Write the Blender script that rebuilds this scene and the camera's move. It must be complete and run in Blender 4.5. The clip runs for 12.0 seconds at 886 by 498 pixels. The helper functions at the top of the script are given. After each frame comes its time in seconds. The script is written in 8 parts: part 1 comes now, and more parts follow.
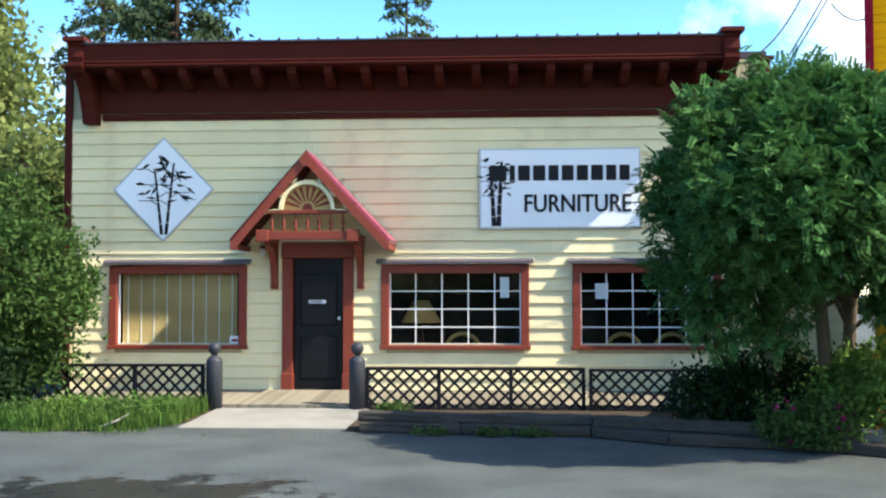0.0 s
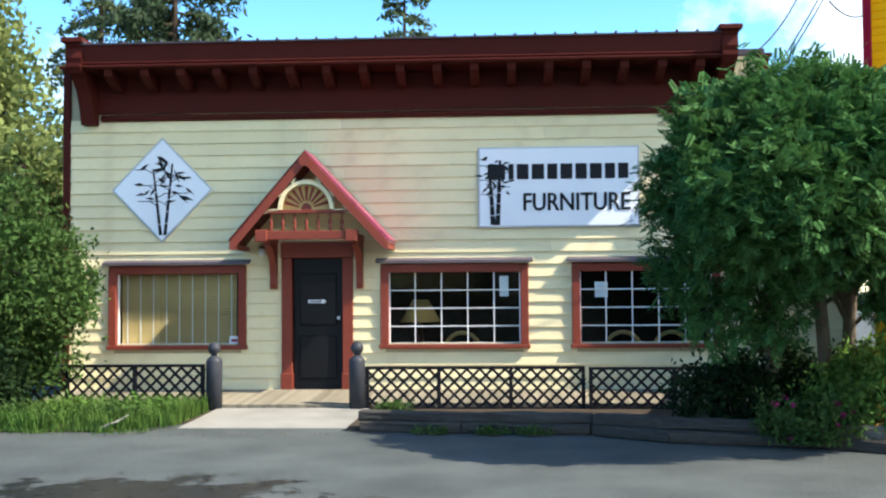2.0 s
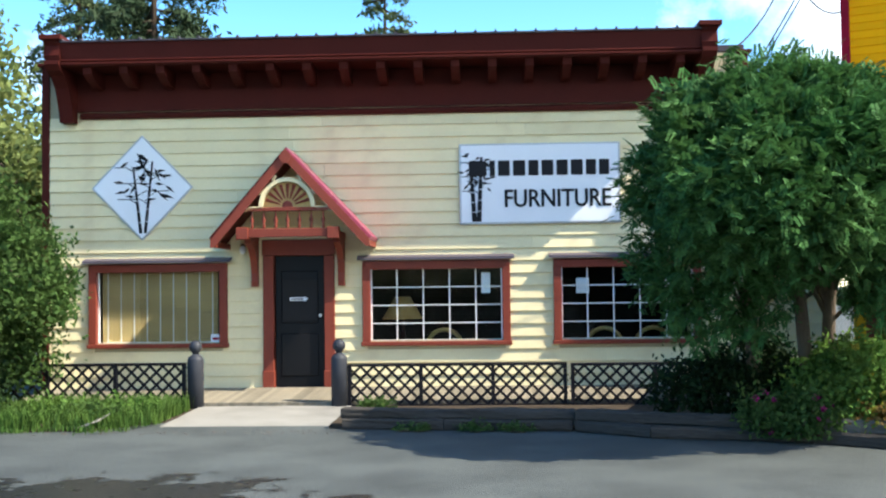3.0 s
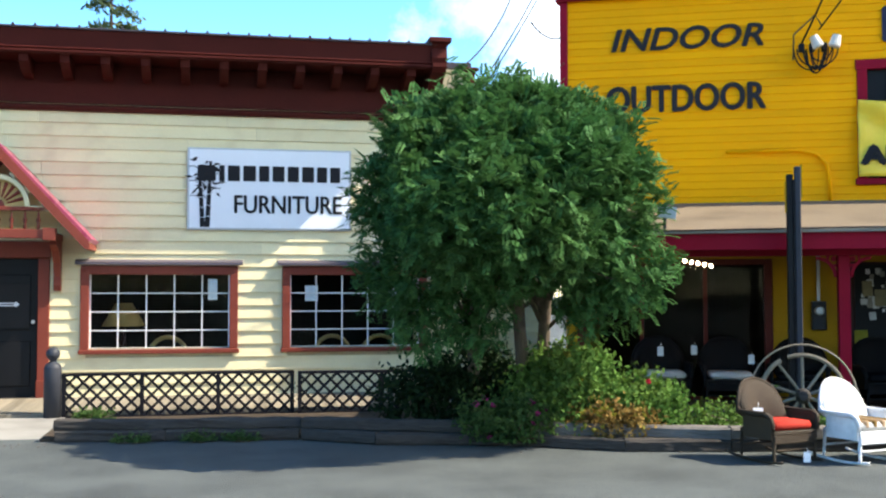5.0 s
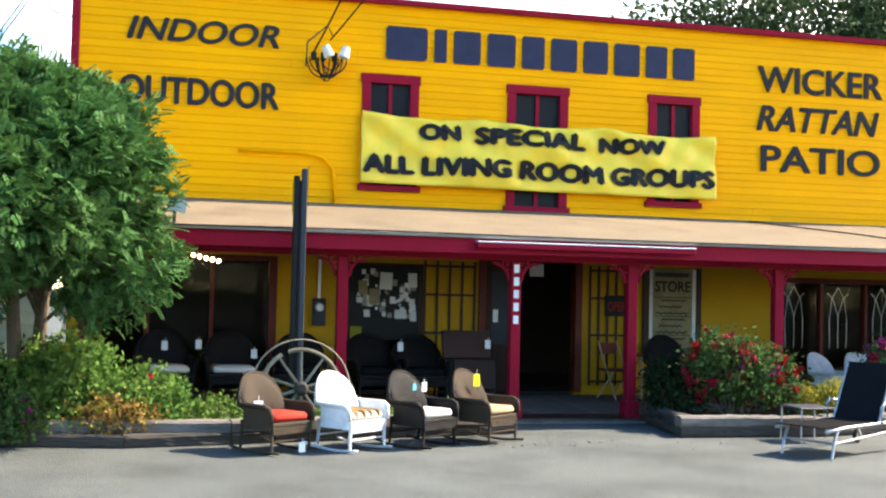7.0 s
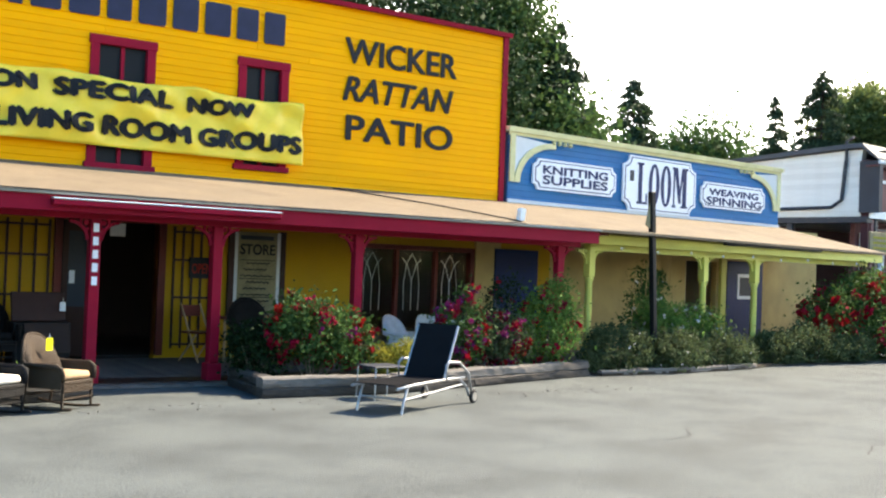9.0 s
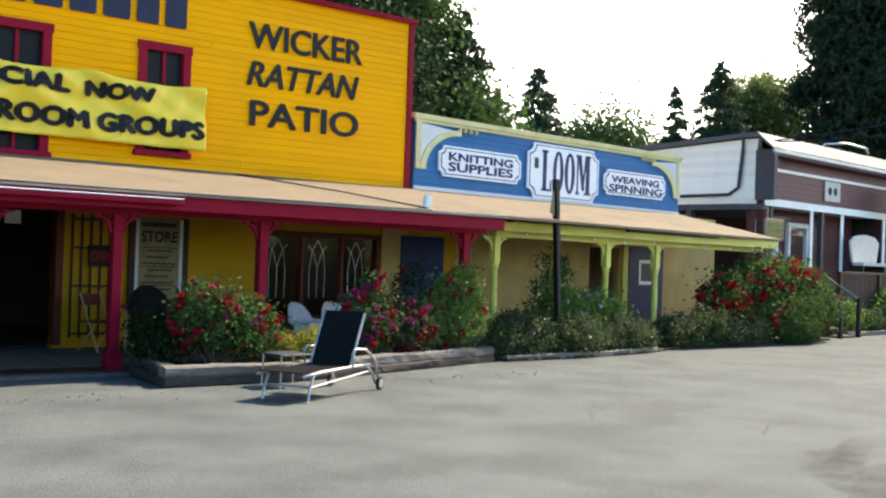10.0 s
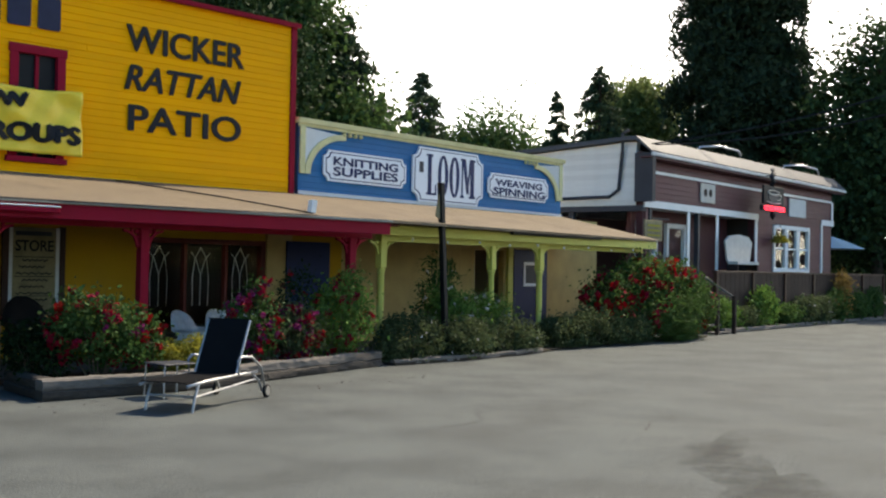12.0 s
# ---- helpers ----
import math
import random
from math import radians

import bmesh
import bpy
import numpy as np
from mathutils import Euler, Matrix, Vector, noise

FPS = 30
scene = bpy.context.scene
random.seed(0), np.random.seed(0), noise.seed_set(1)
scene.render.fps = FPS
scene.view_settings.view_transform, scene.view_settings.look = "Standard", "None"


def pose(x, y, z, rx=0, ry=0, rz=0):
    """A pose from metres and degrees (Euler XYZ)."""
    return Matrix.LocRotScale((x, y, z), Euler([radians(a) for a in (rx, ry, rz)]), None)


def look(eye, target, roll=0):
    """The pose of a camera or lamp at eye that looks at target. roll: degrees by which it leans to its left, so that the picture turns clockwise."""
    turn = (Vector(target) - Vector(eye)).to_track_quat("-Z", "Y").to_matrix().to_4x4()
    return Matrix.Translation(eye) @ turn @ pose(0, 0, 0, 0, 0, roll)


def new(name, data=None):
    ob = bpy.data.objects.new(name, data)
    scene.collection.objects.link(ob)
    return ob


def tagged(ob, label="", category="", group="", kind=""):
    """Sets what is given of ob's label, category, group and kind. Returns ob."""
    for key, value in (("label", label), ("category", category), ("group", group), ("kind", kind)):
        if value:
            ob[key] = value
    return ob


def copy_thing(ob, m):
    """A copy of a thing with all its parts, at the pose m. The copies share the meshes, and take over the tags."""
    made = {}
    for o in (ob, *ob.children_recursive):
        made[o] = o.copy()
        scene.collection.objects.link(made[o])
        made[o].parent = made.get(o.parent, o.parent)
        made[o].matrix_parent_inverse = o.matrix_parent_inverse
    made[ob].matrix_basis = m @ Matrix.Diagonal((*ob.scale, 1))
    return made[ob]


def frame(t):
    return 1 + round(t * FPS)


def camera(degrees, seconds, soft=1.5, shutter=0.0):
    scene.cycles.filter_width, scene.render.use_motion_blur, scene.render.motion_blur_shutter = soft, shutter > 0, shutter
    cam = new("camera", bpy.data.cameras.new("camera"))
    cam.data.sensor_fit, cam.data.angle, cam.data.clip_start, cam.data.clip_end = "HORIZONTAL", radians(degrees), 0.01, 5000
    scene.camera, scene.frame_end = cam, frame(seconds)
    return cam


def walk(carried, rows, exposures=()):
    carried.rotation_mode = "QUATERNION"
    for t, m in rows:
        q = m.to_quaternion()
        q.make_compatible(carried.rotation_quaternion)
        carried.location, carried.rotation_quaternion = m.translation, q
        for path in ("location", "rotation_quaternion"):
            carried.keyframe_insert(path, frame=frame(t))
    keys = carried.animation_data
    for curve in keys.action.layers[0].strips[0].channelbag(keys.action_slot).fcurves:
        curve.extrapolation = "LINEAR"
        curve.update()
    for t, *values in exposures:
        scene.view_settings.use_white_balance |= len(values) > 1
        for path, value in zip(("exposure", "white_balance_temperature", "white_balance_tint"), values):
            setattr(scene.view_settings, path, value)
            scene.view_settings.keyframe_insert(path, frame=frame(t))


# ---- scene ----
cam = camera(43.87, 12.0, soft=2.2)
PATH = [(0.0, 0.0, 2.37, 0.06), (0.5, 0.09, 2.43, 0.45), (1.0, 0.02, 2.34, 0.29), (1.5, 0.05, 2.27, 0.38), (2.0, -0.03, 2.32, 0.38),
        (2.5, -0.1, 2.24, 0.48), (4.5, -10.15, 1.95, 0.41), (5.0, -15.02, 2.46, 0.09), (5.5, -20.81, 2.77, 0.11), (6.0, -27.6, 2.76, -0.07),
        (6.5, -33.79, 2.69, -0.65), (7.0, -40.27, 2.44, -1.32), (7.5, -46.83, 2.05, -1.78), (9.5, -64.44, 0.85, -2.13), (10.0, -66.52, 0.64, -1.99),
        (10.5, -69.43, 0.84, -1.59), (11.0, -71.64, 0.92, -1.07), (11.5, -72.56, 1.06, -1.08), (12.0, -72.43, 1.02, -1.09)]
EYE = (0.0, 0.0, 1.65)
walk(cam, [(t, pose(*EYE, 90 + p, r, y)) for t, y, p, r in PATH], exposures=[(0, 1.86, 7000, 7), (2.5, 1.86, 7000, 7), (4.5, 1.95, 7100, 8), (5.5, 2.1, 7400, 10), (6.5, 2.4, 7900, 12), (7.5, 2.65, 7900, 12), (9.5, 2.32, 8000, 10), (10.5, 1.95, 8000, 10), (11, 1.68, 8000, 10), (12, 1.38, 8000, 10)])

# ---- light ----
SUN = Vector((0.82, -0.29, 0.9)).normalized()
world = bpy.data.worlds.new("sky_world")
scene.world = world
world.use_nodes = True
wn, wl = world.node_tree.nodes, world.node_tree.links
wn.clear()
sky = wn.new("ShaderNodeTexSky")
sky.sky_type, sky.sun_disc = "NISHITA", False
sky.sun_elevation = math.asin(SUN.z)
sky.sun_rotation = math.atan2(SUN.x, SUN.y)
sky.altitude, sky.air_density, sky.dust_density, sky.ozone_density = 1200, 1.0, 0.15, 1.6
bg = wn.new("ShaderNodeBackground")
bg.inputs["Strength"].default_value = 0.14
out = wn.new("ShaderNodeOutputWorld")
hue = wn.new("ShaderNodeHueSaturation")
hue.inputs["Saturation"].default_value, hue.inputs["Value"].default_value = 1.35, 0.85
wl.new(sky.outputs[0], hue.inputs["Color"])
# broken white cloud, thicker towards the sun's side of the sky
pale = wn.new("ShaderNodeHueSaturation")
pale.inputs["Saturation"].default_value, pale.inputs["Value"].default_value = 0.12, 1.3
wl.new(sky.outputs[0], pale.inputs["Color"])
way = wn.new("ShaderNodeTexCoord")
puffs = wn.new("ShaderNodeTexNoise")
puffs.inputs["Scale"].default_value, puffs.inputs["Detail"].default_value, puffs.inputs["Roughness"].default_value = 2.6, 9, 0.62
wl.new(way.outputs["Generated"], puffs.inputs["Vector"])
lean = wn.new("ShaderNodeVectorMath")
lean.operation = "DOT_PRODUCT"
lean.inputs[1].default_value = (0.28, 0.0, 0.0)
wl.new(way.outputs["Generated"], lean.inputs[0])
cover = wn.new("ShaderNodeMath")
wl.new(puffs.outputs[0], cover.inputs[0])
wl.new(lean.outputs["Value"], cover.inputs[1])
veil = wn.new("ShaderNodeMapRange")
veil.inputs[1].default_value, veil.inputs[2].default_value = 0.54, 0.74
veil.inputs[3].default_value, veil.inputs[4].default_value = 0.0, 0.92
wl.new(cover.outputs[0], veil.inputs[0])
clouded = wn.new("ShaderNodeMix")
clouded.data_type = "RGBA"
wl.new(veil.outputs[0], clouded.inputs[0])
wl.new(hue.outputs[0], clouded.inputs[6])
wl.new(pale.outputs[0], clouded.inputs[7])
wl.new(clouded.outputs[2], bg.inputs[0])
wl.new(bg.outputs[0], out.inputs[0])
sun = new("sun", bpy.data.lights.new("sun", "SUN"))
sun.data.energy, sun.data.angle, sun.data.color = 2.9, radians(0.5), (1.0, 0.95, 0.87)
sun.matrix_world = look((0, 0, 30), Vector((0, 0, 30)) - SUN)


# ---- materials ----
def pmat(name, base, rough=0.7, var=0.18, scale=2.0, bump=0.15, fine=60.0, metal=0.0, island=False, piece=0.0, stretch=(1, 1, 1), dirt=None, dirt_scale=1.2, coat=0.0, speck=0.5, spec=0.2):
    """Painted or natural surface: large stains, fine grain, relief, and a shift of tone from piece to piece."""
    m = bpy.data.materials.new(name)
    m.use_nodes = True
    n, l = m.node_tree.nodes, m.node_tree.links
    b = n["Principled BSDF"]
    b.inputs["Metallic"].default_value = metal
    b.inputs["Coat Weight"].default_value = coat
    b.inputs["Specular IOR Level"].default_value = 0.5 if metal else spec
    tc = n.new("ShaderNodeTexCoord")
    mp = n.new("ShaderNodeMapping")
    mp.inputs["Scale"].default_value = stretch
    l.new(tc.outputs["Object"], mp.inputs[0])
    big, small = n.new("ShaderNodeTexNoise"), n.new("ShaderNodeTexNoise")
    big.inputs["Scale"].default_value, big.inputs["Detail"].default_value = scale, 5
    small.inputs["Scale"].default_value, small.inputs["Detail"].default_value = fine, 3
    l.new(mp.outputs[0], big.inputs["Vector"])
    l.new(mp.outputs[0], small.inputs["Vector"])
    add = n.new("ShaderNodeMath")
    add.operation = "MULTIPLY_ADD"
    l.new(small.outputs[0], add.inputs[0])
    add.inputs[1].default_value = speck
    l.new(big.outputs[0], add.inputs[2])
    rng = n.new("ShaderNodeMapRange")
    rng.inputs[1].default_value, rng.inputs[2].default_value = 0.2 + speck / 2, 0.8 + speck / 2
    rng.inputs[3].default_value, rng.inputs[4].default_value = 1 - var, 1 + var
    l.new(add.outputs[0], rng.inputs[0])
    value = rng.outputs[0]
    if piece or island:
        src = n.new("ShaderNodeNewGeometry").outputs["Random Per Island"] if island else n.new("ShaderNodeObjectInfo").outputs["Random"]
        r2 = n.new("ShaderNodeMapRange")
        r2.inputs[3].default_value, r2.inputs[4].default_value = 1 - (piece or 0.2), 1 + (piece or 0.2)
        l.new(src, r2.inputs[0])
        mul = n.new("ShaderNodeMath")
        mul.operation = "MULTIPLY"
        l.new(value, mul.inputs[0])
        l.new(r2.outputs[0], mul.inputs[1])
        value = mul.outputs[0]
    hsv = n.new("ShaderNodeHueSaturation")
    hsv.inputs["Color"].default_value = (*base, 1)
    l.new(value, hsv.inputs["Value"])
    colour = hsv.outputs[0]
    if dirt:
        dn = n.new("ShaderNodeTexNoise")
        dn.inputs["Scale"].default_value, dn.inputs["Detail"].default_value = dirt_scale, 8
        l.new(mp.outputs[0], dn.inputs["Vector"])
        dr = n.new("ShaderNodeMapRange")
        dr.inputs[1].default_value, dr.inputs[2].default_value, dr.inputs[4].default_value = 0.5, 0.75, 0.8
        l.new(dn.outputs[0], dr.inputs[0])
        mix = n.new("ShaderNodeMix")
        mix.data_type = "RGBA"
        l.new(dr.outputs[0], mix.inputs[0])
        l.new(colour, mix.inputs[6])
        mix.inputs[7].default_value = (*dirt, 1)
        colour = mix.outputs[2]
    l.new(colour, b.inputs["Base Color"])
    rr = n.new("ShaderNodeMapRange")
    rr.inputs[3].default_value, rr.inputs[4].default_value = max(rough - 0.12, 0.03), min(rough + 0.12, 1)
    l.new(big.outputs[0], rr.inputs[0])
    l.new(rr.outputs[0], b.inputs["Roughness"])
    if bump:
        bp = n.new("ShaderNodeBump")
        bp.inputs["Strength"].default_value, bp.inputs["Distance"].default_value = bump, 0.02
        l.new(small.outputs[0], bp.inputs["Height"])
        l.new(bp.outputs[0], b.inputs["Normal"])
    return m


def leafmat(name, base, shift=0.25, trans=0.35):
    m = bpy.data.materials.new(name)
    m.use_nodes = True
    n, l = m.node_tree.nodes, m.node_tree.links
    b, o = n["Principled BSDF"], n["Material Output"]
    g = n.new("ShaderNodeNewGeometry")
    r = n.new("ShaderNodeMapRange")
    r.inputs[3].default_value, r.inputs[4].default_value = 1 - shift * 1.6, 1 + shift * 1.6
    l.new(g.outputs["Random Per Island"], r.inputs[0])
    r3 = n.new("ShaderNodeMapRange")
    r3.inputs[3].default_value, r3.inputs[4].default_value = 0.47, 0.53
    tc = n.new("ShaderNodeTexCoord")
    ns = n.new("ShaderNodeTexNoise")
    ns.inputs["Scale"].default_value = 1.3
    l.new(tc.outputs["Object"], ns.inputs["Vector"])
    l.new(ns.outputs[0], r3.inputs[0])
    h = n.new("ShaderNodeHueSaturation")
    h.inputs["Color"].default_value = (*base, 1)
    l.new(r.outputs[0], h.inputs["Value"])
    l.new(r3.outputs[0], h.inputs["Hue"])
    l.new(h.outputs[0], b.inputs["Base Color"])
    b.inputs["Roughness"].default_value = 0.7
    b.inputs["Specular IOR Level"].default_value = 0.1
    t = n.new("ShaderNodeBsdfTranslucent")
    l.new(h.outputs[0], t.inputs[0])
    mx = n.new("ShaderNodeMixShader")
    mx.inputs[0].default_value = trans
    l.new(b.outputs[0], mx.inputs[1])
    l.new(t.outputs[0], mx.inputs[2])
    l.new(mx.outputs[0], o.inputs[0])
    return m


def wickermat(name, base, rough=0.55):
    """Woven strands: two crossed waves give relief and darker gaps."""
    m = pmat(name, base, rough, 0.25, 5, 0.0)
    n, l = m.node_tree.nodes, m.node_tree.links
    b = n["Principled BSDF"]
    tc = n.new("ShaderNodeTexCoord")
    w1, w2 = n.new("ShaderNodeTexWave"), n.new("ShaderNodeTexWave")
    w1.bands_direction, w2.bands_direction = "Z", "X"
    for w in (w1, w2):
        w.inputs["Scale"].default_value, w.inputs["Distortion"].default_value = 16, 0.6
        l.new(tc.outputs["Object"], w.inputs["Vector"])
    mul = n.new("ShaderNodeMath")
    mul.operation = "MULTIPLY"
    l.new(w1.outputs["Fac"], mul.inputs[0])
    l.new(w2.outputs["Fac"], mul.inputs[1])
    bp = n.new("ShaderNodeBump")
    bp.inputs["Strength"].default_value, bp.inputs["Distance"].default_value = 0.9, 0.012
    l.new(mul.outputs[0], bp.inputs["Height"])
    l.new(bp.outputs[0], b.inputs["Normal"])
    return m


def glassmat(name, tint=(0.9, 0.95, 0.95), rough=0.02):
    m = bpy.data.materials.new(name)
    m.use_nodes = True
    b = m.node_tree.nodes["Principled BSDF"]
    b.inputs["Base Color"].default_value = (*tint, 1)
    b.inputs["Transmission Weight"].default_value = 1
    b.inputs["Roughness"].default_value, b.inputs["IOR"].default_value = rough, 1.15
    return m


def patchmat(name, base, rough, scale, low, high, seed, most=0.95):
    """A ragged patch: it lies only where a noise is high, and leaves the ground bare elsewhere."""
    m = pmat(name, base, rough, 0.4, 4, 0.3, 60)
    n, l = m.node_tree.nodes, m.node_tree.links
    tc, ns, mr = n.new("ShaderNodeTexCoord"), n.new("ShaderNodeTexNoise"), n.new("ShaderNodeMapRange")
    ns.noise_dimensions = "4D"
    ns.inputs["W"].default_value = seed
    ns.inputs["Scale"].default_value, ns.inputs["Detail"].default_value, ns.inputs["Roughness"].default_value = scale, 9, 0.68
    mr.inputs[1].default_value, mr.inputs[2].default_value, mr.inputs[4].default_value = low, high, most
    l.new(tc.outputs["Object"], ns.inputs["Vector"])
    flat, dist, sub = n.new("ShaderNodeMapping"), n.new("ShaderNodeVectorMath"), n.new("ShaderNodeMath")
    flat.inputs["Scale"].default_value = (1, 1, 0)
    dist.operation, sub.operation = "DISTANCE", "MULTIPLY_ADD"
    dist.inputs[1].default_value = (0.5, 0.5, 0)
    sub.inputs[1].default_value = -0.75
    l.new(tc.outputs["Generated"], flat.inputs[0])
    l.new(flat.outputs[0], dist.inputs[0])
    l.new(dist.outputs["Value"], sub.inputs[0])
    l.new(ns.outputs[0], sub.inputs[2])
    l.new(sub.outputs[0], mr.inputs[0])
    l.new(mr.outputs[0], n["Principled BSDF"].inputs["Alpha"])
    return m


def glowmat(name, colour, power):
    m = bpy.data.materials.new(name)
    m.use_nodes = True
    b = m.node_tree.nodes["Principled BSDF"]
    b.inputs["Base Color"].default_value = (*colour, 1)
    b.inputs["Emission Color"].default_value = (*colour, 1)
    b.inputs["Emission Strength"].default_value = power
    return m


